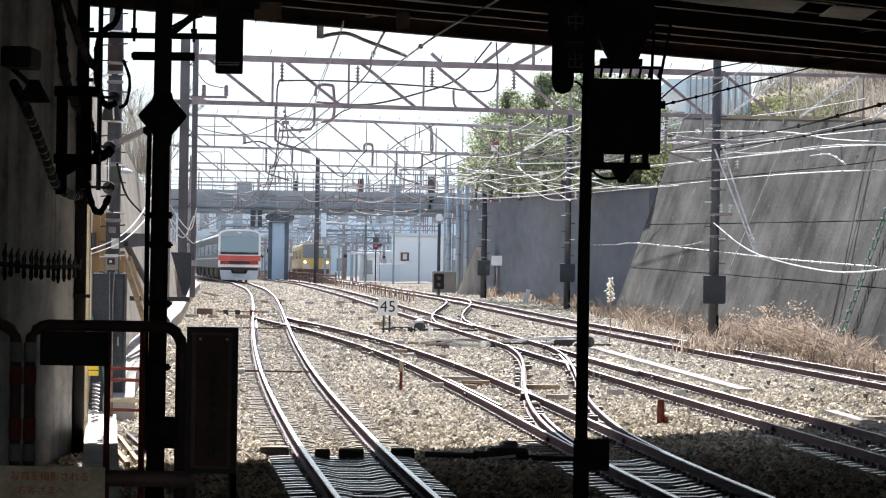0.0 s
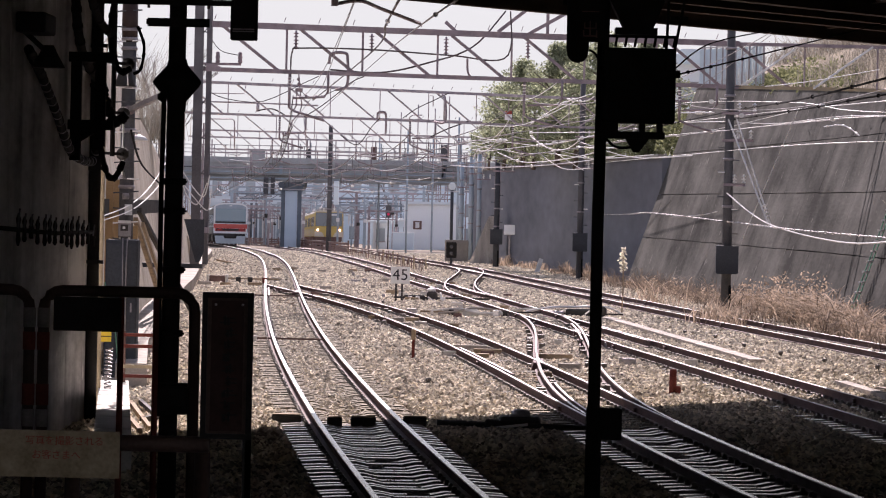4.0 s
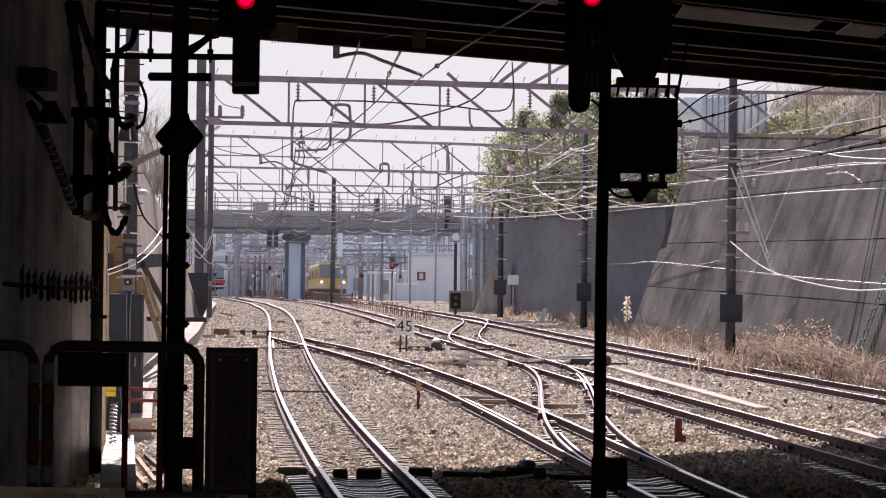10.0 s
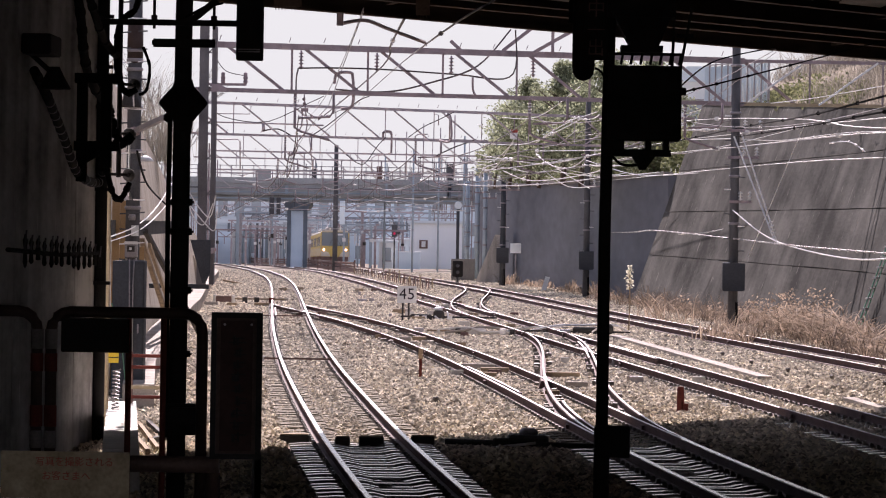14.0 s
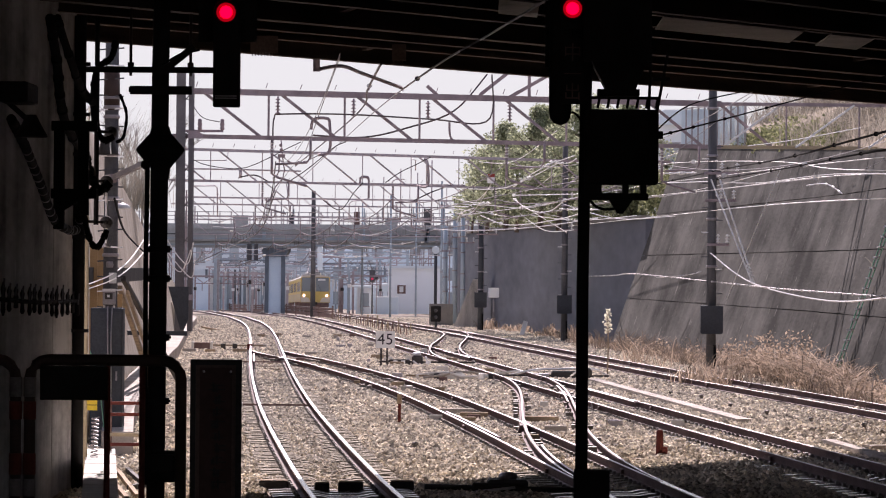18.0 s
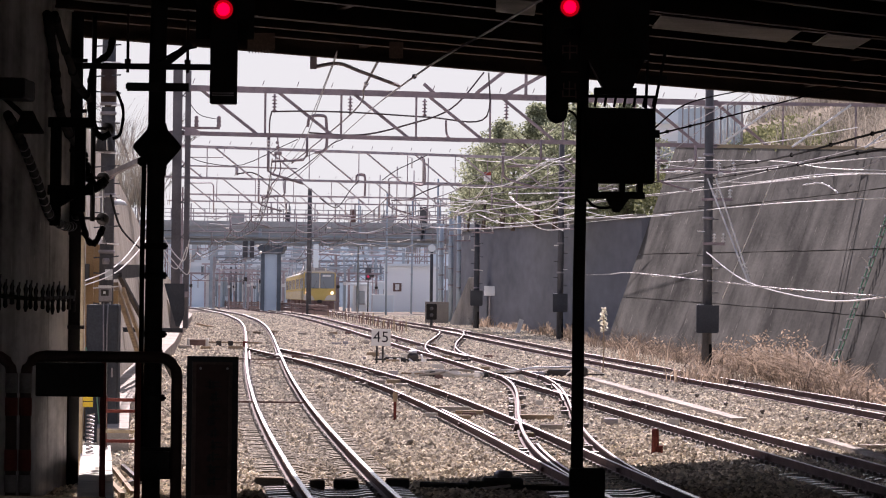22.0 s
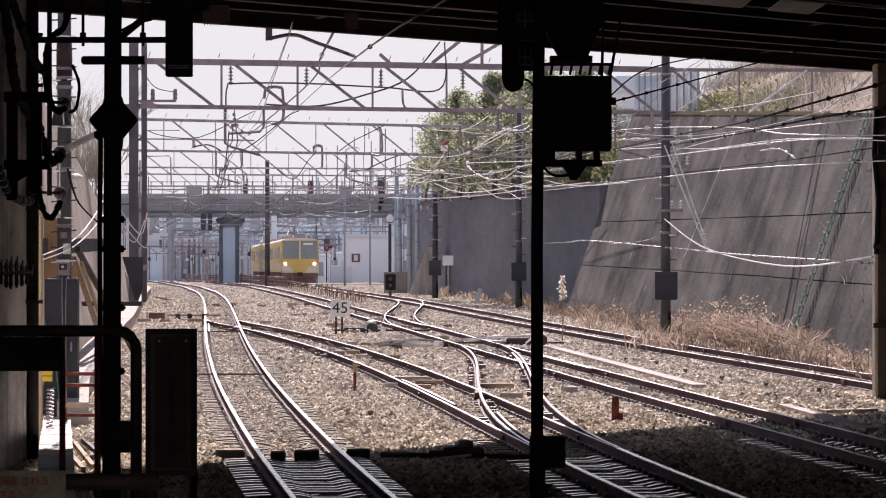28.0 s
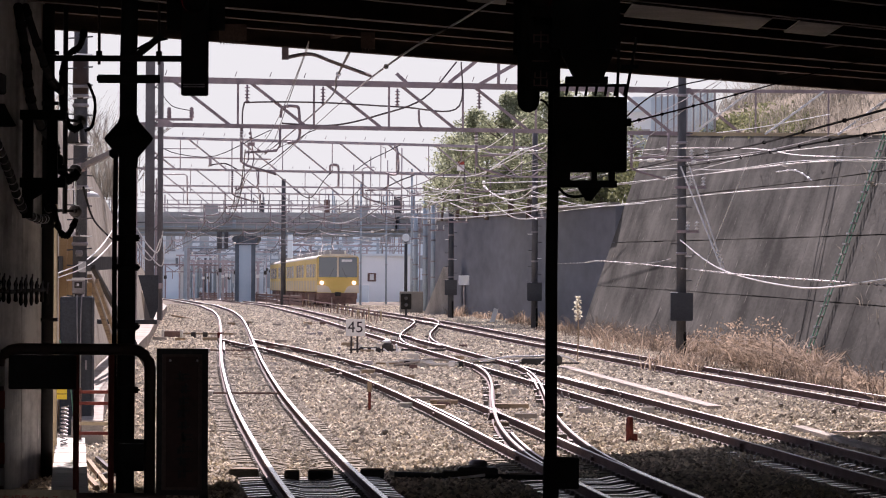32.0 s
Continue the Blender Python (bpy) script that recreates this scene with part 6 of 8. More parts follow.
def build_railing():
    d = 40.0
    t = thing("pipe_railing", "dark brown bent-pipe railing with reflective bands", "railing", at=(0, d, 0))
    zt = 2.069
    r = 0.052
    xl, xr = -4.159, -2.785
    g = -0.2
    c = 0.17
    pts = [(xl, 0, g), (xl, 0, zt - c)] + [(xl + c - c * math.cos(a), 0, zt - c + c * math.sin(a)) for a in (0.4, 0.8, 1.2)] + [(xl + c, 0, zt), (xr - c, 0, zt)] + [(xr - c + c * math.sin(a), 0, zt - c + c * math.cos(a)) for a in (0.4, 0.8, 1.2)] + [(xr, 0, zt - c), (xr, 0, g)]
    part("frame_pipe", TUBE(pts, r, 12), M_PIPE, t)
    x2 = -4.287
    pts = [(x2 - 2.0, 0, zt), (x2 - c, 0, zt)] + [(x2 - c + c * math.sin(a), 0, zt - c + c * math.cos(a)) for a in (0.4, 0.8, 1.2)] + [(x2, 0, zt - c), (x2, 0, g)]
    part("frame_pipe", TUBE(pts, r, 12), M_PIPE, t)
    for px in (-3.456, -3.138):
        part("upright", TUBE([(px, 0.02, g), (px, 0.02, zt - 0.04)], 0.028, 8), M_RUSTRED, t)
    for x in (xl, x2):
        for a, b, m in ((617, 652, M_BAND), (660, 692, M_RUSTRED), (752, 790, M_RUSTRED), (797, 828, M_BAND)):
            z0, z1 = rise(b, d), rise(a, d)
            part("reflective_band", LATHE((x, 0, z0), ((r + 0.002, 0.0), (r + 0.006, 0.003), (r + 0.006, z1 - z0 - 0.003), (r + 0.002, z1 - z0)), 12), m, t)
    part("hung_plate", B(-4.062, -3.446, -0.09, -0.06, 1.705, 2.017, 0.01), M_BLACK, t)
    part("lower_box", B(xr - 0.28, xr - 0.05, -0.1, 0.04, 1.048, 1.217, 0.01), M_BLACK, t)


build_platform()
build_railing()


# ---- cables and fittings on the abutment ----
def build_wall_fittings():
    xw = -5.76
    t = thing("conduit_stack", "black upright conduits clamped at the wall corner", "conduit", at=(0, 0, 0))
    part("conduit", TUBE([(-5.7, 61.2, -0.2), (-5.7, 61.2, 3.0), (-5.7, 61.2, 6.4)], 0.085, 10), M_BLACK, t)
    part("conduit", TUBE([(-5.5, 61.6, 3.5), (-5.5, 61.6, 6.4)], 0.035, 8), M_BLACK, t)
    part("conduit", TUBE([(-5.83, 60.6, 2.4), (-5.83, 60.6, 6.4)], 0.03, 8), M_BLACK, t)
    for z in (1.1, 2.0, 3.3, 4.45, 5.0, 5.7):
        part("clamp", B(-5.78, -5.55, 61.05, 61.15, z, z + 0.05), M_BLACK, t)
    k = thing("cable_bundle", "thick black cables looping down the abutment wall", "cable")
    for pts, r in (
        ([(-5.948, 57, 6.135), (-5.793, 58, 5.597), (-5.745, 58.5, 5.133), (-5.691, 59.5, 4.751), (-5.615, 61, 4.468), (-5.521, 61, 4.156), (-5.412, 61, 3.968), (-5.255, 61, 4.077)], 0.062),
        ([(-5.718, 58, 6.192), (-5.613, 59, 5.643), (-5.569, 60, 5.343), (-5.461, 60.5, 5.169)], 0.055),
        ([(-5.862, 52.5, 4.67), (-5.774, 54, 4.408), (-5.787, 56, 3.961), (-5.755, 58, 3.5), (-5.725, 61, 3.421), (-5.662, 61, 3.624)], 0.06),
        ([(-5.235, 61.5, 6.074), (-5.298, 61.5, 5.837), (-5.503, 61.5, 5.64), (-5.535, 61.5, 5.049), (-5.409, 61.5, 4.694), (-5.251, 61.5, 4.733)], 0.045),
        ([(-5.615, 61, 3.624), (-5.521, 61, 3.272), (-5.412, 61, 3.194), (-5.287, 61, 3.428)], 0.04),
        ([(-5.172, 61.5, 5.325), (-5.078, 61.5, 5.049), (-5.117, 61.5, 4.733), (-5.22, 61.5, 4.655)], 0.02)):
        line = [Vector((max(p.x, xw + 0.05) if p.y < 60 else p.x, p.y, p.z)) for p in smooth_line(pts, 30)]
        c = part("cable", TUBE(line, r, 10), M_CABLE, k)
        wound = r == 0.06
        for i in range(2, 29, 1 if wound else 2 if r > 0.058 else 6):
            d = (line[i + 1] - line[i]).normalized() * (0.012 if wound else 0.035)
            part("tie", TUBE([line[i] - d, line[i], line[i] + d], r * (1.12 if wound else 1.2), 10), M_STEEL if wound and i > 6 else M_CABLE, c)
    h = thing("wall_chain", "row of dark clamps on a sagging cable across the wall", "cable clamps")
    rc = random.Random(29)
    for i in range(15):
        d = 51.6 + 0.72 * i + rc.uniform(-0.12, 0.12)
        p = Vector((xw + 0.07, d, 2.53 - 0.012 * i + rc.uniform(-0.03, 0.03)))
        k = rc.uniform(0.8, 1.35)
        c = part("clamp", LATHE(p, ((0.012, -0.15 * k), (0.03, -0.12), (0.022, -0.03), (0.034, 0.0), (0.02, 0.04), (0.03, 0.1 * k), (0.01, 0.16 * k)), 8), M_BLACK, h)
        part("pin", TUBE([p + Vector((0, -0.05, 0.02)), p + Vector((0.02, -0.05, 0.2 * k))], 0.012, 5), M_MAST, c)
    part("strand", TUBE([(xw + 0.05, 50, 2.55), (xw + 0.05, 56, 2.45), (xw + 0.05, 61.4, 2.44)], 0.03, 6), M_CABLE, h)
    b = thing("wall_lamp", "black floodlight case fixed to the abutment wall", "lamp", at=(xw, 52.3, 4.918))
    part("case", B(0.0, 0.35, -0.8, 0.4, -0.08, 0.16, 0.02), M_BLACK, b)
    part("arm", BEAM((0.02, 0.1, -0.05), (0.3, 0.1, -0.3), 0.06, 0.06), M_BLACK, b)
    part("shade", LATHE((0.3, 0.1, -0.4), ((0.06, 0.2), (0.12, 0.08), (0.2, -0.06), (0.19, -0.07)), 14), M_BLACK, b)
    r = thing("wall_bracket", "black angle-iron bracket frame on the wall", "bracket", at=(xw, 57.9, 0))
    for p, q in (((0.0, 0, 4.764), (0.6, 0, 4.764)), ((0.0, 0, 3.872), (0.6, 0, 3.872)), ((0.1, 0.02, 4.816), (0.1, 0.02, 3.403)), ((0.42, 0.02, 4.816), (0.42, 0.02, 3.589)), ((0.12, 0.04, 3.701), (0.4, 0.04, 3.872))):
        part("angle", BEAM(p, q, 0.14, 0.13), M_CABLE, r)
    # porcelain insulators on brackets past the corner
    for px, py in ((113, 183), (106, 270), (106, 342)):
        s = thing("bracket_insulator", "dark glazed insulator on a black bracket", "insulator", "bracket insulators", at=(across(px, 62.5), 62.5, rise(py, 62.5)))
        part("bracket", BEAM((-0.3, -1.32, 0), (0.0, 0, 0), 0.03, 0.04), M_BLACK, s)
        part("porcelain", LATHE((0, 0, 0), ((0.03, 0.09), (0.085, 0.07), (0.09, 0.02), (0.06, -0.01), (0.09, -0.04), (0.085, -0.08), (0.03, -0.1)), 16, "y"), M_UNDER, s)
        part("cap", LATHE((0, -0.1, 0), ((0.035, 0.0), (0.035, -0.06), (0.01, -0.07)), 10, "y"), M_BLACK, s)
        part("hanger", TUBE([(-0.01, 0, -0.08), (0.0, 0, -0.3)], 0.012, 6), M_WIRE, s)
    s = thing("hanging_rod", "bright vertical rod with a cone-shaped weight", "rod", at=(across(106, 63), 63, 0))
    part("rod", TUBE([(0, 0, rise(285, 63)), (0, 0, rise(385, 63))], 0.016, 6), M_WIRE, s)
    part("arm", BEAM((0, -2.0, rise(288, 63)), (0, 0.02, rise(288, 63)), 0.03, 0.03), M_BLACK, s)
    part("weight", LATHE((0.0, 0, rise(386, 63)), ((0.055, 0.0), (0.05, 0.02), (0.015, 0.14), (0.012, 0.2)), 12), M_STEEL, s)
    for u in (147, 253):
        s = thing("hanger_pole", "thin dark pole hung from the bridge", "pole", "hanger poles", at=(across(u, 58), 58, 0))
        part("shaft", TUBE([(0, 0, rise(82, 58)), (0, 0, 7.47)], 0.02, 8), M_PIPE, s)
        part("clip", B(-0.04, 0.04, -0.03, 0.03, rise(66, 58), rise(58, 58), 0.005), M_PIPE, s)


build_wall_fittings()


# ---- what stands beyond the corner on the near side of the curve ----
def build_left_side():
    t = thing("wall_cutting", "buff-grey concrete wall beside the curving track", "wall", kind="structure")
    knots = ((62, -5.6), (72, -6.05), (84, -7.0), (110, -8.7), (153, -11.0), (200, -13.9), (262, -17.6), (300, -20.6), (340, -23.6))
    tops = ((62, 7.8), (92, 7.4), (120, 6.5), (160, 4.5), (200, 3.0), (262, 1.5), (340, 1.2))

    def trough_x(y):
        return float(np.interp(y, [k[0] for k in knots], [k[1] for k in knots]))

    def top_z(y):
        return float(np.interp(y, [k[0] for k in tops], [k[1] for k in tops]))

    ys = list(range(76, 266, 8))
    for a, b in zip(ys, ys[1:]):
        (xa, za), (xb, zb) = ((trough_x(y) - 0.5, top_z(y)) for y in (a, b))
        vs = [(xa, a + 0.01, -0.5), (xb, b - 0.01, -0.5), (xb - 0.16 * zb, b - 0.01, zb), (xa - 0.16 * za, a + 0.01, za), (xa - 4, a + 0.01, -0.5), (xb - 4, b - 0.01, -0.5), (xb - 4, b - 0.01, zb), (xa - 4, a + 0.01, za)]
        mesh_np("panel", np.array(vs), np.array(((3, 2, 1, 0), (1, 5, 4, 0), (2, 6, 5, 1), (3, 7, 6, 2), (0, 4, 7, 3))), M_CUT, t)
    v, f = [], []
    for y in (76, 92, 120, 160, 200, 262, 330):
        x, z = trough_x(y) - 1.0, top_z(y)
        v += [(x - 0.16 * z, y, z - 0.06), (x - 6, y, z + 0.9), (x - 60, y, 7.5)]
    for i in range(6):
        for k in range(2):
            f.append((i * 3 + k + 1, i * 3 + k, i * 3 + 3 + k, i * 3 + 4 + k))
    tagged(mesh_np("bank", np.array(v), np.array(f), M_EARTH), "earth bank above the side wall", "bank", kind="structure")
    rnd = random.Random(8)
    pts = []
    for _ in range(90):
        y = rnd.uniform(96, 240)
        u = rnd.uniform(0, 3)
        pts.append((trough_x(y) - 1.6 - u, y, top_z(y) + 0.1 * u))
    blades("bare_scrub", "leafless grey-brown scrub above the side wall", "scrub", pts, 1.5, 30, 0.3, M_SCRUB, 51, 0.014, 0.6)
    tw = [(-12.4 + rnd.uniform(-0.9, 0.8), 150 + rnd.uniform(-3, 3), 4.9 + rnd.uniform(-0.1, 0.1)) for _ in range(26)]
    # twigs take the paler scrub colour to imitate backlit haze
    blades("bare_scrub", "fine upright leafless twigs above the side wall", "scrub", tw, 4.2, 34, 0.3, M_SCRUB, 52, 0.006, 0.6)
    m = thing("wire_mast", "grey banded concrete mast with insulators and cables", "mast", "wire masts", at=(-6.7, 78, -0.556))
    m.scale = (1.114, 1.114, 1.114)
    part("shaft", TUBE([(0, 0, 0), (0, 0, 4), (0, 0, 8.5)], 0.12, 12, 0.105), M_MAST, m)
    for k in range(24):
        part("step_bolt", BEAM((-0.2, -0.1, 2.0 + k * 0.24), (0.2, -0.1, 2.0 + k * 0.24 + (0.03 if k % 2 else -0.02)), 0.022, 0.022), M_MAST if k % 3 else M_WIRE, m)
    for z in (3.3, 4.2, 4.9, 5.5, 5.65, 5.8):
        part("band", LATHE((0, 0, z), ((0.125, -0.03), (0.135, 0), (0.125, 0.03)), 12), M_STEEL, m)
    b = part("meter_box", B(-0.1, 0.1, -0.26, -0.12, 2.51, 2.76, 0.012), M_STEEL, m)
    part("hood", B(-0.105, 0.105, -0.27, -0.26, 2.72, 2.765), M_SIGN, b)
    part("meter_window", B(-0.06, 0.06, -0.268, -0.26, 2.6, 2.7), M_UNDER, b, "dark meter window")
    part("dial", B(-0.025, 0.015, -0.272, -0.268, 2.63, 2.67), M_SIGN, b)
    part("number_plate", B(-0.01, 0.11, -0.16, -0.145, 2.85, 3.02, 0.004), M_SIGN, m, "pale blank plate")
    part("inspection_cap", LATHE((0.0, -0.13, 3.15), ((0.05, -0.05), (0.06, 0.0), (0.05, 0.05)), 10), M_STEEL, m)
    part("cable_hood", LATHE((-0.05, -0.12, 4.894 + 0.2), ((0.17, -0.2), (0.16, -0.16), (0.09, 0.05), (0.04, 0.15)), 12), M_UNDER, m)
    part("rust_patch", LATHE((0, 0, 5.702 + 0.2), ((0.125, -0.3), (0.128, 0.0), (0.125, 0.3)), 12), M_PIPE, m, "brown weathered sleeve")
    for px in (105, 122):
        part("conduit", TUBE([((px - 114) * 70 / 7800, -0.13, 0.6), ((px - 114) * 70 / 7800, -0.13, 2.5)], 0.016, 6), M_WIRE, m)
    c = thing("relay_cabinet", "dark blue-grey steel relay cabinet", "cabinet", at=(-6.415, 74, -0.2))
    part("body", B(-0.27, 0.27, 0, 0.5, 0.1, 2.42, 0.015), M_BLUEGREY, c)
    d = part("door", B(-0.245, 0.245, -0.02, 0.0, 0.2, 2.35, 0.005), M_BLUEGREY, c)
    part("handle", B(0.16, 0.19, -0.045, -0.02, 1.2, 1.36, 0.005), M_STEEL, d)
    part("plinth", B(-0.29, 0.29, -0.02, 0.52, 0, 0.1), M_CONC, c)
    for a, b in ((0.02, 0.05), (0.1, 0.085)):
        part("conduit", TUBE([(a, -0.05, 2.45), ((a + b) / 2 - 0.01, -0.05, 2.0), (b, -0.05, 0.3)], 0.012, 6), M_STEEL, c, "thin pale conduit")
    part("earth_wire", TUBE([(-0.27, -0.04, 1.7), (-0.1, -0.05, 1.1), (0.0, -0.05, 0.2)], 0.012, 6), M_GREEN, c, "green earth wire")
    hb = thing("ochre_hoarding", "ochre timber hoarding with painted-in sunlight behind the relay cabinet", "hoarding", at=(-6.95, 80, -0.2))
    for k in range(4):
        part("board", B(-0.3 + k * 0.15, -0.155 + k * 0.15, 0, 0.04, 0.0, (3.5, 3.45, 2.58, 2.62)[k], 0.005), M_HOARD, hb)
    part("rail", B(-0.3, 0.3, 0.04, 0.1, 2.4, 2.5), M_TIMBER, hb)
    st = thing("stay_strut", "pale steel strut rising from the banded mast", "strut", "", at=(0, 0, 0))
    part("strut", BEAM(seen(116, 264, 77.8), seen(172, 237, 76), 0.085, 0.085), M_STEEL, st)
    part("end_plate", BEAM(seen(112, 266, 77.8), seen(119, 263, 77.7), 0.13, 0.14), M_PORTAL, st)
    p = thing("tan_post", "ochre painted upright post at the wall corner", "post", at=(-5.867, 64, -0.2))
    part("shaft", B(-0.06, 0.05, -0.06, 0.06, 0, 4.6, 0.01), M_TAN, p)
    part("sticker", B(0.055, 0.2, -0.07, -0.06, 0.828 + 0.2, 0.992 + 0.2), M_YELLOW, p, "yellow warning sticker")
    part("sticker_line", B(0.055, 0.2, -0.072, -0.07, 1.1, 1.112), M_INK, p)
    sp = thing("coiled_hose", "grey coiled protective hose", "hose", at=(-5.744, 64.2, 0))
    line = []
    for i in range(190):
        u = i / 189
        a = u * math.tau * 17
        line.append((0.03 * u + 0.05 * math.cos(a), 0.05 * math.sin(a), -0.2 + (0.721 + 0.2) * u))
    part("coil", TUBE(line, 0.011, 5), M_STEEL, sp)
    # pale troughs
    tr = thing("cable_trough", "pale concrete cable trough with lids beside the wall", "cable trough", "cable troughs")
    for i in range(17):
        y = 49.7 + i * 1.0
        x = -5.48 - (y - 62.4) * 0.0878
        part("trough_lid", BEAM((x, y, -0.02), (x - 0.0878 * 0.985, y + 0.985, -0.02), 0.44, 0.36 - 0.006 * (i % 3)), M_WHITE, tr)
    t2 = thing("cable_trough", "long pale concrete trough curving beside the track", "cable trough", "cable troughs")
    y = 72.0
    while y < 290:
        s = 2.0
        x0, x1 = trough_x(y), trough_x(y + s - 0.03)
        z = gz(y)
        vs = [(x0 - 0.26, y, z - 0.3), (x0 + 0.26, y, z - 0.3), (x1 + 0.26, y + s - 0.03, z - 0.3), (x1 - 0.26, y + s - 0.03, z - 0.3)]
        vs += [(a, b, z + 0.22) for a, b, _ in vs]
        mesh_np("trough_section", np.array(vs), np.array(((3, 2, 1, 0), (4, 5, 6, 7), (0, 1, 5, 4), (1, 2, 6, 5), (2, 3, 7, 6), (3, 0, 4, 7))), M_TROUGH, t2)
        y += s
    # low rusty frames and leaning timbers
    fr = thing("low_frame", "rusty low pipe frame beside the trough", "frame", at=(0, 66, 0))
    for py, m_ in ((662, M_RUSTRED), (682, M_RUSTRED), (718, M_TAN), (735, M_RUSTRED)):
        z = rise(py, 66)
        part("bar", BEAM((-5.686, 0, z), (-5.009, 0, z), 0.04, 0.05), m_, fr)
    for px in (116, 188):
        part("leg", BEAM((across(px, 66), 0.03, -0.2), (across(px, 66), 0.03, 0.932), 0.04, 0.04), M_RUST, fr)
    for a, b, w_, m_ in (((131, 458), (190, 632), 0.1, M_TIMBER), ((144, 466), (202, 629), 0.07, M_TIMBER)):
        q = thing("leaning_timber", "weathered timber prop leaning on the side wall", "timber", "leaning timbers")
        part("prop", BEAM(seen(*a, 94), seen(*b, 107.5), w_, 0.1), m_, q)
    q = thing("leaning_timber", "dark timber prop leaning on the side wall", "timber", "leaning timbers")
    part("prop", BEAM(seen(137, 441, 95), seen(238, 626, 109), 0.1, 0.1), M_UNDER, q)
    for k, (a, b) in enumerate((((129, 782), (165, 827)), ((147, 780), (175, 804)), ((121, 803), (147, 832)), ((150, 812), (178, 806)))):
        q = thing("scrap_timber", "dark scrap timber lying on the ballast by the trough", "timber", "scrap timbers")
        part("timber", BEAM(seen(*a, reach(a[1]) * 1.04), seen(*b, reach(b[1]) * 1.04), 0.06, 0.07), M_UNDER if k % 2 else M_TIMBER, q)
    gb = thing("side_beam", "dark horizontal timber beam along the side wall", "beam")
    part("beam", BEAM((-7.2, 78, 2.74), (-9.42, 121, 2.72), 0.25, 0.32), M_UNDER, gb)
    for y, x in ((84, -7.55), (98, -8.3), (112, -9.05)):
        part("bracket", BEAM((x, y, 2.6), (x - 0.55, y, 2.6), 0.1, 0.1), M_UNDER, gb)
    lp = thing("lineside_lamp", "small white dish lamp on a thin arm", "lamp", at=(-6.872, 80, 4.028))
    part("arm", TUBE([(-0.05, 0, 0.12), (0.1, 0, 0.14), (0.2, 0, 0.04)], 0.015, 6), M_STEEL, lp)
    part("shade", LATHE((0.2, 0, -0.02), ((0.03, 0.07), (0.12, 0.03), (0.17, -0.03), (0.16, -0.035)), 14), M_FACE, lp)
    part("stem", BEAM((-0.05, 0, -4.2), (-0.05, 0, 0.15), 0.05, 0.05), M_STEEL, lp)
    wire("thick pale cable drooping to the mast", [(-6.545, 72, 2.625), (-6.64, 78, 2.8), (-7.258, 90, 3.151), (-9.062, 118, 3.949)], 0.012, M_WIRE, 16)
    wire("thick pale cable drooping to the mast", [(-6.545, 72, 2.551), (-6.59, 78, 2.72), (-7.2, 90, 3.035), (-8.986, 118, 3.646)], 0.011, M_WIRE, 16)
    wire("dark slack cable from the mast", [(-5.959, 70, 3.997), (-7.018, 85, 3.574), (-8.546, 110, 3.23)], 0.02, M_CABLE, 12)
    for k, (a, b) in enumerate(((0.0, 0.0), (0.18, -14), (0.3, 10))):
        wire("bright looped jumper cable on the portal post", [(-8.978 + a * 0.3, 122, 3.467 - b / 64), (-8.79 + a, 122, 2.998 - b / 64), (-8.509 + a, 122, 2.795 - b / 64), (-8.258 + a * 0.4, 122, 3.389 - b / 64)], 0.018, M_WIRE, 14)
    sl = thing("wall_slab", "buff concrete slab leaning against the side wall", "slab", kind="structure", at=(0, 216, 0))
    part("slab", PRISM(((-16.726, -0.5), (-15.065, -0.5), (-15.065, 0.151), (-16.034, 2.228), (-16.726, 2.366)), 0, 0.5), M_CUT, sl)
    sh = thing("post_shield", "dark tapered steel shield on the portal post", "shield", at=(-8.439, 121, 0))
    part("plate", PRISM(((-0.36, 2.377), (0.2, 2.377), (0.2, 1.493), (0.08, 1.198), (-0.02, 1.198)), -0.05, 0.05), M_BLUEGREY, sh)
    part("bracket", B(-0.1, 0.1, 0.05, 3.4, 1.989, 2.144), M_PORTAL, sh)


build_left_side()


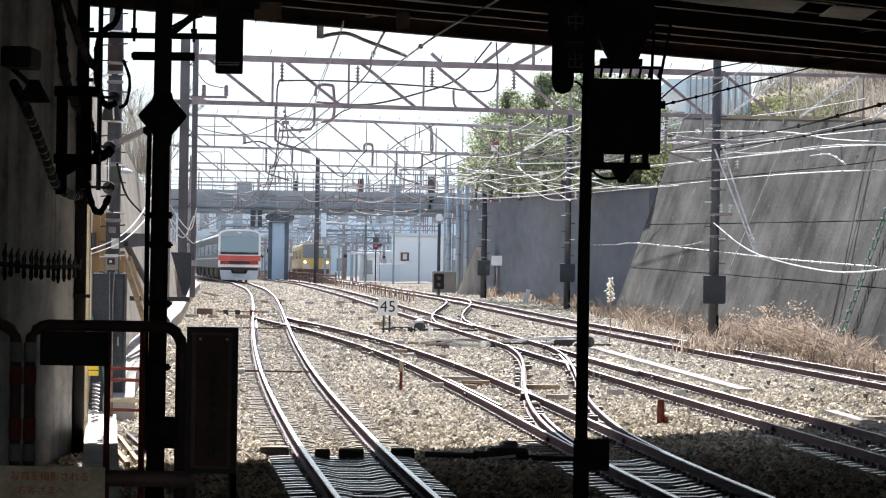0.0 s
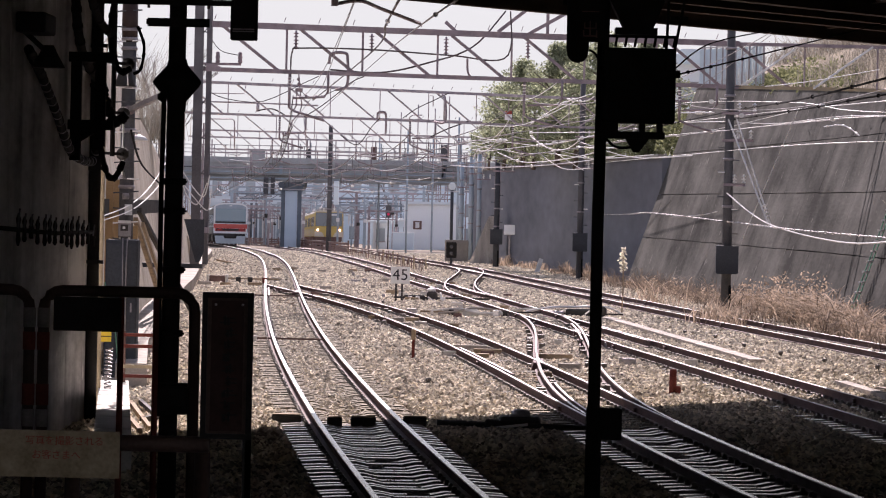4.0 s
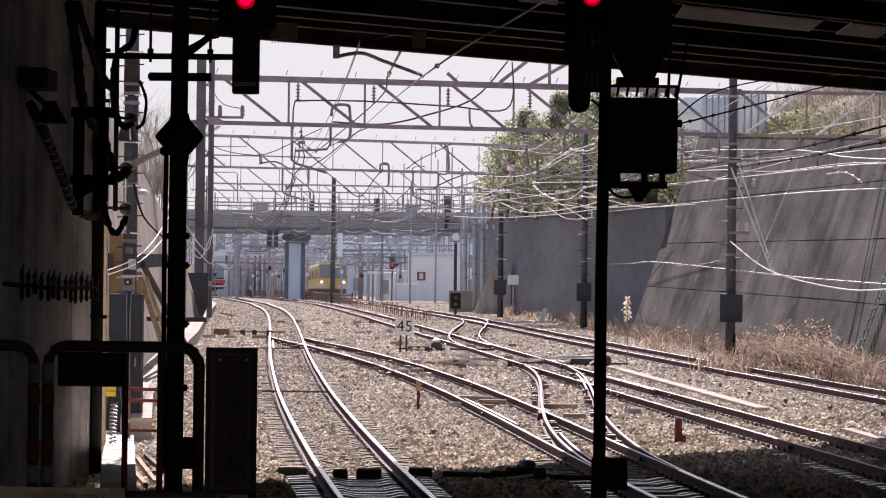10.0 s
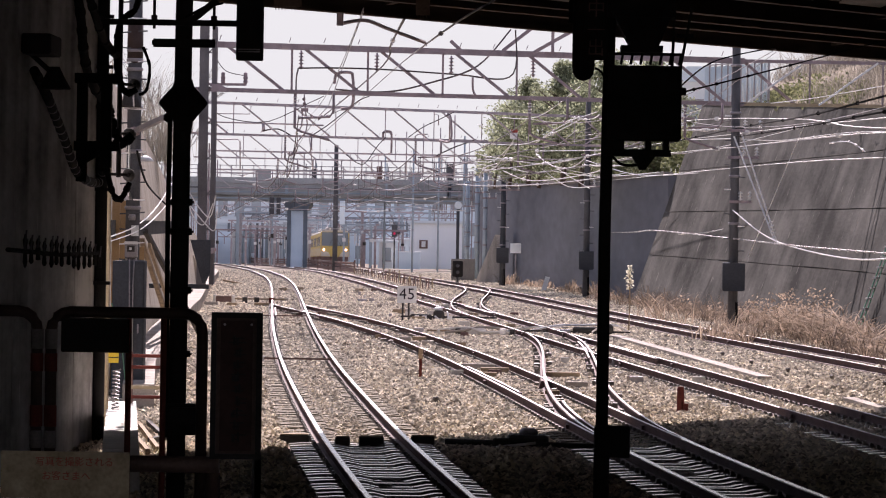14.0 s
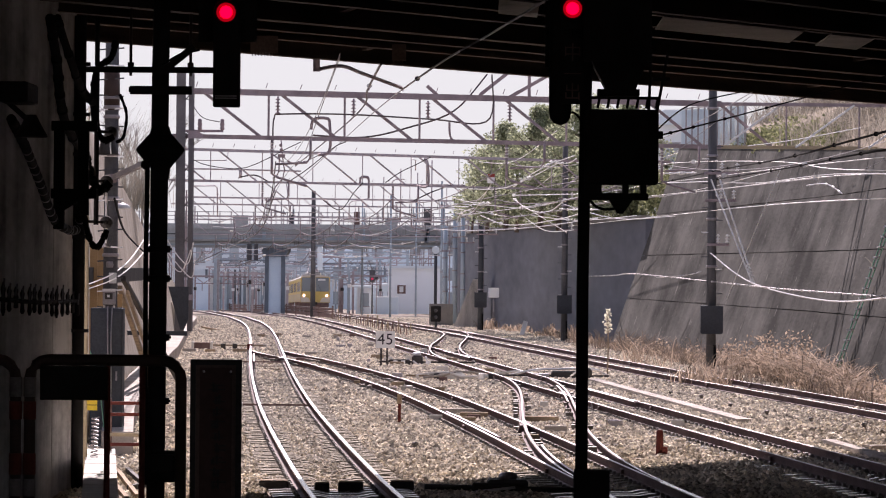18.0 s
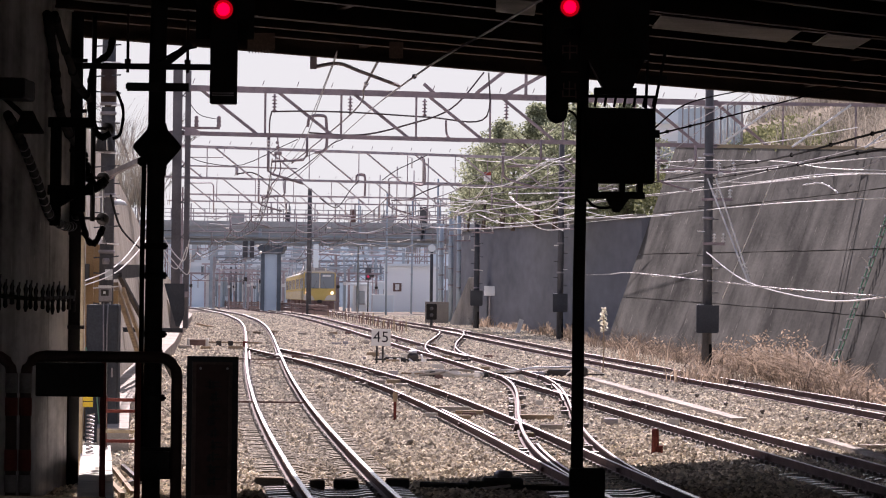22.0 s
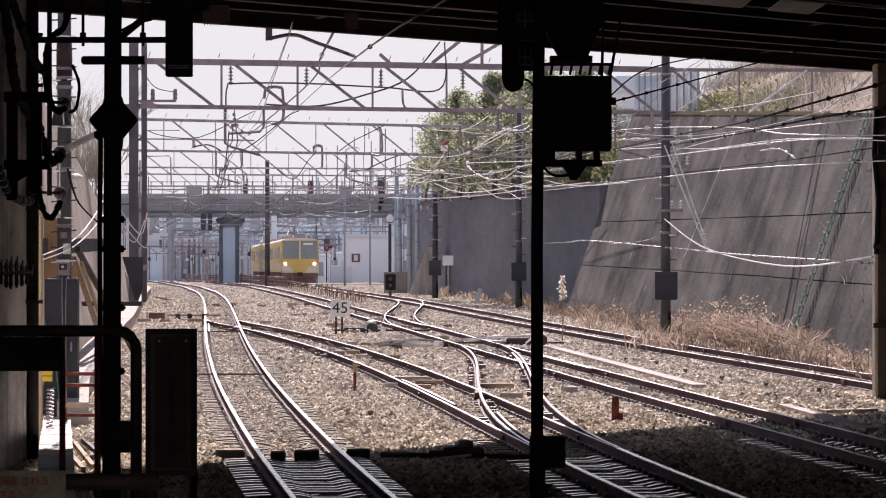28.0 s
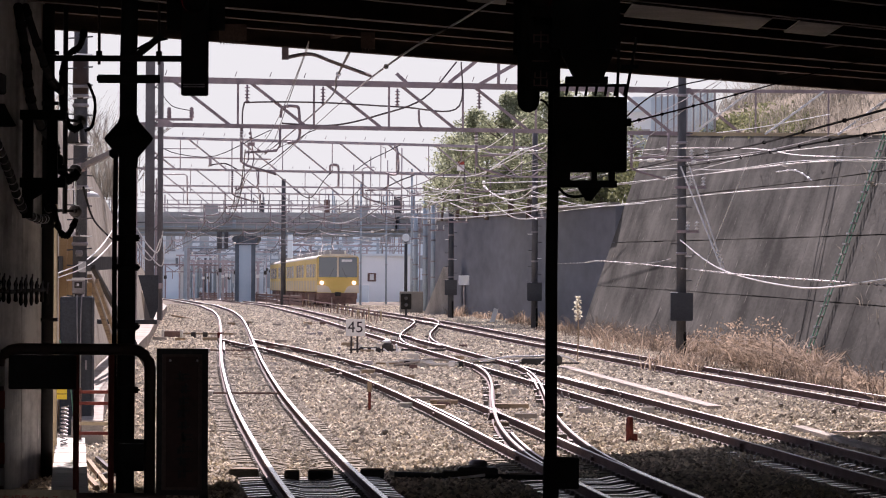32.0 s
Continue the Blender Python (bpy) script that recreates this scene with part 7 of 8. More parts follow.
# ---- things on the ballast ----
def build_ground_things():
    t = thing("speed_sign", "square white speed limit sign reading 45 on short legs", "sign", at=(-3.267, 140, -0.2))
    w = 0.305
    part("plate", B(-w, w, -0.02, 0.0, 0.389 + 0.2, 0.928 + 0.2, 0.004), M_SIGN, t)
    for c, x in (("4", -0.13), ("5", 0.13)):
        letters("numeral", c, 0.5, (x, -0.023, 0.658 + 0.2), M_INK, t)
    for x in (-0.13, 0.06):
        part("leg", B(x - 0.03, x + 0.03, 0.0, 0.04, 0, 0.389 + 0.2), M_UNDER, t)
    s = thing("marker_stake", "weathered rusty marker stake in the ballast", "stake", at=(-1.76, 88, -0.2))
    part("stake", B(-0.03, 0.03, -0.03, 0.03, 0, 0.6, 0.008), M_RUSTRED, s)
    part("cap", B(-0.045, 0.045, -0.04, 0.04, 0.42, 0.62, 0.008), M_TIMBER, s)
    r = thing("red_stump", "short red-painted marker post in the ballast", "marker post", at=(2.894, 74, -0.2))
    part("post", LATHE((0, 0, 0), ((0.065, 0), (0.06, 0.42), (0.05, 0.45), (0.01, 0.46)), 10), M_RUSTRED, r)
    part("side_block", B(0.04, 0.13, -0.05, 0.05, 0, 0.17, 0.01), M_RUSTRED, r)
    for px, py in ((572, 588), (1108, 628), (1162, 634), (1213, 648), (1278, 660), (1356, 671), (1450, 680), (656, 720)):
        d = reach(py)
        q = thing("short_peg", "small dark iron peg in the ballast", "peg", "ballast pegs", at=(across(px, d), d, -0.2))
        part("peg", LATHE((0, 0, 0), ((0.04, 0), (0.035, 0.08), (0.055, 0.09), (0.05, 0.13), (0.01, 0.14)), 8), M_CLIP, q)
    # point machine with its rod, near the sign
    m = thing("point_machine", "grey point machine with rods across the track", "point machine", "point machines", at=(-2.603, 142, -0.2))
    part("case", B(-0.6, 0.1, -0.2, 0.2, 0.0, 0.2, 0.04), M_UNDER, m)
    part("cover", B(0.15, 0.5, -0.25, 0.25, 0.0, 0.33, 0.06), M_UNDER, m)
    part("motor", LATHE((0.3, 0.0, 0.33), ((0.15, 0), (0.14, 0.07), (0.09, 0.1), (0.02, 0.11)), 12), M_WIRE, m)
    for x in (-0.45, -0.2, 0.62):
        part("bolt_plate", B(x, x + 0.14, -0.28, -0.2, 0.0, 0.16, 0.01), M_WIRE, m)
    part("hose", TUBE(smooth_line([(0.2, -0.3, 0.15), (0.4, -0.4, 0.02), (0.62, -0.35, 0.05), (0.6, -0.2, 0.3)], 10), 0.03, 6), M_WIRE, m)
    part("rod", BEAM((-0.9, -0.1, 0.12), (2.2, -0.1, 0.12), 0.06, 0.06), M_UNDER, m)
    m = thing("point_machine", "pale point machine between the converging tracks", "point machine", "point machines", at=(-0.993, 123, -0.2))
    part("case", B(-0.2, 0.35, -0.25, 0.25, 0.0, 0.24, 0.07), M_WHITE, m)
    part("hose", TUBE(smooth_line([(-1.1, 0.3, 0.1), (-0.6, 0.0, 0.2), (-0.1, -0.2, 0.22), (0.3, -0.3, 0.12), (1.0, -0.5, 0.14)], 16), 0.05, 6), M_WHITE, m)
    part("hose", TUBE(smooth_line([(-0.8, -0.4, 0.1), (-0.3, -0.3, 0.16), (0.2, -0.1, 0.26), (0.8, 0.3, 0.2), (1.15, -0.3, 0.1)], 16), 0.04, 6), M_TROUGH, m)
    part("rod", BEAM((-1.3, 0, 0.14), (0.9, -0.2, 0.14), 0.06, 0.05), M_TIMBER, m)
    rs = random.Random(41)
    for k in range(9):
        x, y, w = -1.0 + k * 0.24 + rs.uniform(-0.08, 0.08), rs.uniform(-0.6, 0.4), rs.uniform(0.05, 0.14)
        part("cover_plate", B(x, x + w * 1.4, y, y + w, 0.06, 0.1 + w, 0.02), (M_WHITE, M_WIRE, M_UNDER)[k % 3], m)
    m = thing("point_machine", "dark point machine beside the far rails", "point machine", "point machines", at=(2.26, 126, -0.2))
    part("case", B(-0.45, 0.35, -0.3, 0.3, 0.0, 0.24, 0.05), M_UNDER, m)
    part("motor", LATHE((0.55, 0.0, 0.0), ((0.17, 0), (0.17, 0.24), (0.1, 0.33), (0.02, 0.34)), 12), M_UNDER, m)
    part("cover", B(-1.1, -0.5, -0.2, 0.2, 0.0, 0.16, 0.04), M_STEEL, m)
    part("hose", TUBE(smooth_line([(-1.6, 0.5, 0.1), (-0.9, 0.1, 0.26), (-0.2, 0.35, 0.28), (0.7, 0.2, 0.3), (1.2, 0.5, 0.08)], 16), 0.035, 6), M_WIRE, m)
    part("hose", TUBE(smooth_line([(-2.2, 0.8, 0.08), (-1.4, 0.6, 0.2), (-0.8, 0.9, 0.1), (-0.2, 0.7, 0.2)], 12), 0.035, 6), M_WHITE, m)
    part("lever", BEAM((0.1, -0.32, 0.1), (0.5, -0.36, 0.4), 0.05, 0.05), M_WIRE, m)
    part("rod", BEAM((-2.0, 0, 0.1), (1.2, 0, 0.1), 0.06, 0.05), M_UNDER, m)
    m = thing("point_machine", "dark point machine in the bridge's shade", "point machine", "point machines", at=(0.292, 61.5, -0.2))
    part("case", B(-0.3, 0.28, -0.3, 0.3, 0.0, 0.2, 0.04), M_UNDER, m)
    part("motor", LATHE((0.0, 0.0, 0.2), ((0.13, 0), (0.13, 0.06), (0.09, 0.09), (0.02, 0.1)), 12), M_STEEL, m)
    part("hose", TUBE(smooth_line([(-0.3, -0.2, 0.1), (-0.5, -0.3, 0.02), (-0.4, -0.4, 0.04), (0.1, -0.35, 0.1)], 10), 0.022, 6), M_WIRE, m)
    # transverse ducts and rods at the shade's edge
    for px0, px1, d in ((468, 520, 61.8), (566, 592, 61.4), (608, 652, 61.6), (700, 742, 62.0)):
        q = thing("crossing_duct", "dark square duct laid across the track", "duct", "crossing ducts", at=(0, d, -0.2))
        a, b = W0(px0, d), W0(px1, d)
        part("duct", B(a, b, -0.12, 0.12, 0.0, 0.13, 0.012), M_UNDER, q)
        part("lid", B(a + 0.01, b - 0.01, -0.1, 0.1, 0.13, 0.145), M_TIMBER, q)
    q = thing("pull_rod", "long dark signal rod lying across the ballast", "rod", at=(0, 61.2, -0.2))
    part("rod", TUBE([(W0(760, 61), 0, 0.1), (W0(1040, 61), 0, 0.06)], 0.04, 8), M_UNDER, q)
    part("joint", B(W0(845, 61), W0(875, 61), -0.08, 0.08, 0.02, 0.16, 0.02), M_UNDER, q)
    for (xa, ya), (xb, yb), wd, lab in (((970, 606), (1238, 673), 0.3, "long pale concrete trough lying between the tracks"), ((1385, 706), (1545, 748), 0.22, "pale cable cover lying between the tracks"), ((1455, 716), (1548, 714), 0.3, "pale cable cover near the bridge column")):
        da, db = reach(ya), reach(yb)
        q = thing("cable_trough", lab, "cable trough", "cable troughs")
        A, E = Vector((across(xa, da), da, -0.14)), Vector((across(xb, db), db, -0.14))
        n = max(2, int((E - A).length / 1.0))
        for i in range(n):
            part("trough_lid", BEAM(A.lerp(E, i / n), A.lerp(E, (i + 0.96) / n), wd, 0.1), M_TROUGH, q)
    # planks and plates by the points
    rnd = random.Random(17)
    for px, py, wpx in ((560, 615, 26), (585, 622, 24), (600, 618, 20), (625, 617, 24), (610, 626, 26), (640, 624, 20), (730, 662, 60), (760, 668, 50), (745, 676, 36), (880, 674, 60), (905, 690, 40), (862, 705, 26), (382, 533, 14), (412, 531, 12), (385, 552, 14), (470, 565, 20), (345, 561, 26), (255, 561, 24), (292, 562, 18)):
        d = reach(py)
        q = thing("sleeper_board", "loose pale timber board on the ballast", "board", "loose boards", at=(across(px, d), d, -0.2 + gz(d)))
        a = wpx * d / 7800 / 2
        part("board", B(-a, a, -0.13, 0.13, 0.0, 0.13 + 0.0004 * (d - 60), 0.01), M_TIMBER if rnd.random() < 0.6 else M_TROUGH, q)
    q = thing("loose_stick", "pale loose stick lying beside the trough", "stick", at=(-14.135, 225, gz(225) - 0.2))
    part("stick", BEAM((-0.55, 0.6, 0.22), (0.5, -0.6, 0.06), 0.1, 0.09), M_TIMBER, q)
    part("block", B(-0.2, 0.1, 0, 0.3, 0, 0.12, 0.02), M_CONC, q)
    q = thing("point_lock", "rust-red point lock box with pale ends and a long rod", "point lock", at=(-10.834, 167, -0.2))
    part("box", B(-0.3, 0.3, -0.2, 0.2, 0.0, 0.26, 0.02), M_RUST, q)
    for x in (-0.4, 0.3):
        part("end_plate", B(x, x + 0.1, -0.22, 0.22, 0.0, 0.3, 0.02), M_WHITE, q)
    part("rod", BEAM((0.4, 0, 0.16), (2.3, 0, 0.16), 0.07, 0.06), M_TIMBER, q)
    for x in (0.7, 1.15, 1.7):
        part("rod_bracket", B(x, x + 0.18, -0.08, 0.08, 0.0, 0.22, 0.01), M_UNDER if x < 1.5 else M_RUSTRED, q)
    # stretcher rods across the curving track
    for d in (97.0, 141.0):
        q = thing("gauge_rod", "dark rod across the curving track", "rod", "gauge rods", at=(line_at(LINE_A, d), d, -0.2))
        part("rod", BEAM((-0.95, 0, 0.1), (0.62, 0, 0.1), 0.04, 0.04), M_RUST, q)
        part("cover", B(-1.4, -0.9, -0.15, 0.15, 0.0, 0.15, 0.01), M_WHITE, q)
    for k in range(46):
        y = rnd.uniform(84, 205)
        x = line_at(LINE_C, y) + rnd.gauss(-1.2, 1.6)
        q = thing("loose_fitting", "small pale rail fitting lying on the ballast", "rail fitting", "loose rail fittings", at=(x, y, gz(y) - 0.2))
        a = rnd.uniform(0.05, 0.22)
        part("fitting", B(-a, a, -0.06, 0.06, 0.0, rnd.uniform(0.1, 0.17) + 0.0004 * (y - 60), 0.015), (M_WHITE, M_TROUGH, M_STEEL, M_TIMBER, M_RUST)[k % 5], q)
    # check rail and frog castings where tracks cross
    for px, py in ((850, 690), (420, 578), (918, 636)):
        d = reach(py)
        q = thing("crossing_frog", "worn bright rail crossing casting", "rail crossing", "rail crossings", at=(across(px, d), d, -0.155))
        part("casting", PRISM(((-0.14, 0), (0.14, 0), (0.1, 0.14), (-0.1, 0.14)), -1.2, 1.2), M_RAIL, q)
        part("nose", PRISM(((-0.05, 0.14), (0.05, 0.14), (0.03, 0.158), (-0.03, 0.158)), -1.1, 1.1), M_HEAD, q)
    # ladder up the wall
    g = thing("wall_ladder", "narrow green ladder lying on the retaining wall", "ladder")
    ya = 119.5
    foot = Vector((foot_r(ya) - 0.12, ya, 0.35))
    top = Vector((foot_r(ya) + BATTER * 6.3 - 0.12, ya + 0.5, 6.4))
    along = Vector((0.36, 0.93, 0))
    for s_ in (-0.17, 0.17):
        part("stile", BEAM(foot + along * s_, top + along * s_, 0.03, 0.03), M_GREEN, g)
    # rungs are coloured white in place of sunlight on their tops
    for i in range(21):
        p = foot.lerp(top, (i + 0.6) / 21.5) + Vector((-0.02, 0, 0))
        part("rung", BEAM(p - along * 0.2, p + along * 0.2, 0.09, 0.05), M_INSUL, g, "rung whitened for its sunlit top" if i == 0 else "")


def W0(px, d):
    return (px - 87 - 784) * d / 7800


build_ground_things()


# ---- overbridge and station in the distance ----
def build_far_bridge():
    t = thing("overbridge", "grey concrete road overbridge with railings across the tracks", "bridge", kind="structure")
    xl, xr, y = -42.0, -0.5, 392.0
    zb, zt = 5.232, 6.538
    part("deck", B(xl, xr, y, y + 9, zb, zt, 0.03), M_DECK, t)
    part("edge_band", B(xl, xr, y - 0.25, y, zt - 0.25, zt + 0.25), M_DECK, t)
    for k in range(5):
        part("girder", B(xl, xr, y + 0.8 + k * 1.8, y + 1.2 + k * 1.8, zb - 0.55, zb), M_DECK, t)
    for h in (0.6, 0.95, 1.3):
        part("rail", BEAM((xl, y, zt + h), (xr, y, zt + h), 0.06, 0.06), M_STEEL, t)
    for k in range(42):
        x = xl + k
        part("baluster_post", B(x, x + 0.08, y - 0.05, y + 0.05, zt + 0.2, zt + 1.35), M_STEEL, t)
    rb = random.Random(15)
    for k in range(26):
        x = xl + 1.0 + k * 1.55
        part("stiffener", B(x, x + 0.1, y - 0.06, y - 0.002, zb + 0.02, zt - 0.3), M_DECK, t)
    for z, m in ((zb + 0.25, M_STEELBLUE), (zb + 0.62, M_MAST), (zb - 0.3, M_STEELBLUE)):
        part("service_pipe", BEAM((xl, y - 0.16, z), (xr, y - 0.16, z), 0.12, 0.1), m, t)
    for k in range(12):
        x = rb.uniform(xl + 8, xr - 0.5)
        h = rb.uniform(0.15, 0.5)
        part("bracket_box", B(x, x + rb.uniform(0.12, 0.4), y - 0.3, y - 0.1, zb + rb.uniform(-0.2, 0.7), zb + 0.75 + h), (M_COLUMN, M_DECK, M_STEELBLUE, M_STEEL)[k % 4], t)
    for k in range(22):
        x = rb.uniform(xl + 8, xr - 0.5)
        part("parapet_post", B(x, x + 0.1, y - 0.1, y, zt, zt + rb.uniform(1.4, 2.6)), (M_STEEL, M_PORTAL, M_STEELBLUE)[k % 3], t)
    for px, w2, h, m in ((545, 0.5, 1.3, M_RUST), (668, 0.7, 1.6, M_MAST), (430, 0.4, 1.0, M_MAST), (600, 1.2, 0.8, M_DECK), (330, 1.4, 0.9, M_DECK)):
        x = across(px, y)
        part("parapet_panel", B(x, x + w2, y - 0.2, y - 0.12, zt + 0.1, zt + 0.1 + h), m, t)
    p = thing("bridge_pier", "blue-grey steel bridge pier with a dark cap", "pier", kind="structure", at=(-19.097, 393, 0))
    g = gz(392) - 0.4
    for x in (-0.88, 0.58):
        part("leg", B(x, x + 0.34, 0, 0.5, g, zb - 1.3), M_COLUMN, p)
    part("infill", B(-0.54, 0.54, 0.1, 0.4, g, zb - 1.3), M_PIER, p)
    part("cap", PRISM(((-0.88, zb - 1.35), (0.88, zb - 1.35), (1.15, zb - 0.9), (1.15, zb - 0.55), (-1.15, zb - 0.55), (-1.15, zb - 0.9)), -0.1, 6), M_COLUMN, p)
    for px, w2 in ((360, 0.42), (372, 0.36)):
        q = thing("hanging_signal", "slim grey signal box hung below the overbridge", "railway signal", "signals under the overbridge", at=(across(px, 391.5), 391.4, zb - 1.7))
        part("case", B(-w2 / 2, w2 / 2, 0, 0.2, 0, 1.5, 0.03), M_MAST, q)
        part("hanger", B(-0.04, 0.04, 0.05, 0.15, 1.5, 1.8), M_STEEL, q)
    a = thing("wall_bridge_end", "concrete abutment at the overbridge's end", "wall", kind="structure")
    part("abutment", B(xr - 1.0, xr + 26, y + 0.2, y + 10, gz(392) - 0.5, zb), M_CONC_DK, a)
    part("approach", B(xr, xr + 70, y, y + 10, zb, zt), M_DECK, a)
    part("approach", B(xl - 80, xl, y, y + 10, zb - 3, zt), M_DECK, a)
    part("parapet", B(xr, xr + 70, y - 0.2, y, zt, zt + 0.9), M_DECK, a)


build_far_bridge()


def build_rusty_fence():
    t = thing("rusty_barrier", "low rusty steel plate barrier between two tracks", "barrier")
    y = 300.0
    k = 0
    while y < 640:
        s = 4.0
        a = (line_at(LINE_C, y) + 1.9, y, gz(y))
        b = (line_at(LINE_C, y + s) + 1.9, y + s, gz(y + s))
        for z, h in ((0.56, 0.14), (0.36, 0.14), (0.1, 0.26)):
            part("plate", BEAM((a[0], a[1], a[2] + z), (b[0], b[1], b[2] + z), 0.08, h), M_RUST, t)
        part("top_edge", BEAM((a[0], a[1], a[2] + 0.645), (b[0], b[1], b[2] + 0.645), 0.12, 0.03), M_TROUGH if k % 5 else M_RUST, t)
        if k % 6 == 0:
            part("post", B(a[0] - 0.06, a[0] + 0.06, y - 0.14, y - 0.05, a[2] - 0.3, a[2] + 0.8), M_TROUGH if k % 2 else M_RUST, t)
        y += s
        k += 1
    f = thing("stake_fence", "row of rusty and pale stakes joined by a thin rail", "fence")
    rnd = random.Random(8)
    for k in range(40):
        y = 210 + k * 2.3
        x = line_at(LINE_C, y) + 1.9
        h = rnd.uniform(0.2, 0.7) * (1.25 if k % 7 == 0 else 0.8)
        part("stake", BEAM((x, y, gz(y) - 0.3), (x + rnd.uniform(-0.05, 0.05), y, gz(y) + h), 0.05, 0.05), (M_RUST, M_TROUGH, M_RUST, M_TIMBER)[k % 4], f)
        if k < 39:
            x2 = line_at(LINE_C, y + 2.3) + 1.9
            part("thin_rail", BEAM((x, y, gz(y) + 0.4), (x2, y + 2.3, gz(y + 2.3) + 0.4), 0.04, 0.06), M_RUST, f)
    rnd = random.Random(4)
    for i in range(9):
        y = 218 + i * 5
        q = thing("fence_stake", "rusty yellowish stake beside the side track", "stake", "fence stakes", at=(line_at(LINE_D, y) - 1.9, y, gz(y) - 0.2))
        part("stake", B(-0.04, 0.04, -0.04, 0.04, 0, rnd.uniform(0.5, 0.75)), M_RUST if i % 2 else M_TAN, q)


build_rusty_fence()


def facade(label, x, y, w, h, depth, m, base, cols, rows, wm=None):
    t = thing("station_building", label, "building", "distant buildings", at=(x, y, base))
    part("wall", B(0, w, 0, depth, 0, h), m, t)
    part("roof", B(-0.3, w + 0.3, -0.5, depth + 0.3, h, h + 0.25), M_BUILD3, t)
    for r in range(rows):
        for c in range(cols):
            ww, hh = w / cols * 0.55, h / rows * 0.5
            a, b = w / cols * (c + 0.22), h / rows * (r + 0.3)
            q = part("window", B(a, a + ww, -0.06, 0.02, b, b + hh), wm or M_GLASS_LT, t)
            part("sill", B(a - 0.06, a + ww + 0.06, -0.12, -0.02, b - 0.1, b), M_STEEL, q)
    return t


def build_far():
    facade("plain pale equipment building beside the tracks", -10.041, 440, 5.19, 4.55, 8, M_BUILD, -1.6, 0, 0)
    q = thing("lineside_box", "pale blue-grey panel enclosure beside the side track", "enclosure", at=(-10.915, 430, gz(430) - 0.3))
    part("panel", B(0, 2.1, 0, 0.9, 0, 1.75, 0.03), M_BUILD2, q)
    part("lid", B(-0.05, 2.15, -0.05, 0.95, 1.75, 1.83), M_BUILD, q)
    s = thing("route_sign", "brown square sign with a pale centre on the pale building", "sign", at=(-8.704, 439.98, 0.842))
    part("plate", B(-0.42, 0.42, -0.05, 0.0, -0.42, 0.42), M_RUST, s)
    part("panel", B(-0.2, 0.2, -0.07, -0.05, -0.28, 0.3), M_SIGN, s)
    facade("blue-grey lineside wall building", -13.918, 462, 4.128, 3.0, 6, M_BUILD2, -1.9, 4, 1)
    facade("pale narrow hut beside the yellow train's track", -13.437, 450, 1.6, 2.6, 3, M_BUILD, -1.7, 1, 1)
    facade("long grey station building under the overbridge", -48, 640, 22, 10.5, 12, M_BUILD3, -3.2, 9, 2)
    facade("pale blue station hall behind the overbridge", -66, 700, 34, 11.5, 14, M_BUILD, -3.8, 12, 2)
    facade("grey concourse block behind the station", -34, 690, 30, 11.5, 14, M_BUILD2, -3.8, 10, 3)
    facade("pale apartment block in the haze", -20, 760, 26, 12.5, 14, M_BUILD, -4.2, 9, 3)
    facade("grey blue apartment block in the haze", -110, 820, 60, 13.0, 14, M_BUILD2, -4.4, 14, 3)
    rnd = random.Random(12)
    for i in range(16):
        d = rnd.uniform(600, 720)
        px = 266 + i * 9.5 + rnd.uniform(-3, 3)
        q = thing("canopy_column", "grey steel platform column in the distance", "column", "platform columns", at=(across(px, d), d, gz(d) - 0.2))
        part("shaft", B(-0.16, 0.16, -0.15, 0.15, 0, 6.0), M_COLUMN if i % 3 else M_STEELBLUE, q)
        part("bracket", BEAM((-0.9, 0, 5.8), (0.9, 0, 6.1), 0.15, 0.2), M_BUILD3, q)
    for d, z in ((600, 2.9), (640, 2.5), (680, 2.1)):
        c = thing("platform_canopy", "pale corrugated platform canopy in the distance", "canopy", "platform canopies", at=(0, d, z))
        x0, x1 = across(262, d), across(440, d)
        part("roof", B(x0, x1, 0, 30, 0.0, 0.25), M_BUILD, c)
        part("fascia", B(x0, x1, -0.15, 0, -0.3, 0.3), M_BUILD3, c)
    rnd = random.Random(77)
    for k, (a, b, top, d) in enumerate(((300, 400, 396, 455), (300, 470, 408, 500), (255, 372, 418, 640), (420, 640, 392, 470), (440, 600, 412, 560), (520, 690, 402, 520), (270, 440, 430, 660), (560, 700, 424, 450), (305, 360, 405, 480), (455, 560, 428, 640))):
        q = thing("station_gantry", "thin pale steel gantry across the station tracks", "gantry", "station gantries", at=(across(a, d), d, 0))
        L = (b - a) * d / 7800
        zt2 = rise(top, d)
        m = (M_STEELBLUE, M_COLUMN, M_STEEL)[k % 3]
        part("beam", BEAM((0, 0, zt2), (L, 0, zt2), 0.2, 0.18), m, q)
        part("beam", BEAM((0, 0, zt2 - 0.55), (L, 0, zt2 - 0.55), 0.16, 0.12), m, q)
        for i in range(int(L / 1.1)):
            part("brace", BEAM((i * 1.1, 0, zt2 - 0.55), (i * 1.1 + 0.9, 0, zt2), 0.07, 0.07), m, q)
        for i in range(int(L / 2.6) + 1):
            x = i * 2.6 + rnd.uniform(0, 0.8)
            h = rnd.uniform(0.3, 1.1)
            dr = part("drop_bar", B(x, x + 0.08, -0.05, 0.05, zt2 - 0.55 - h, zt2 - 0.5), m, q)
            part("insulator", LATHE((x + 0.04, 0, zt2 - 0.6 - h), ((0.07, -0.15), (0.13, 0.0), (0.05, 0.12)), 8), M_INSUL, dr)
        for x in (0.0, L):
            part("post", B(x - 0.14, x + 0.14, -0.14, 0.14, gz(d) - 0.3, zt2 + 0.2), m, q)
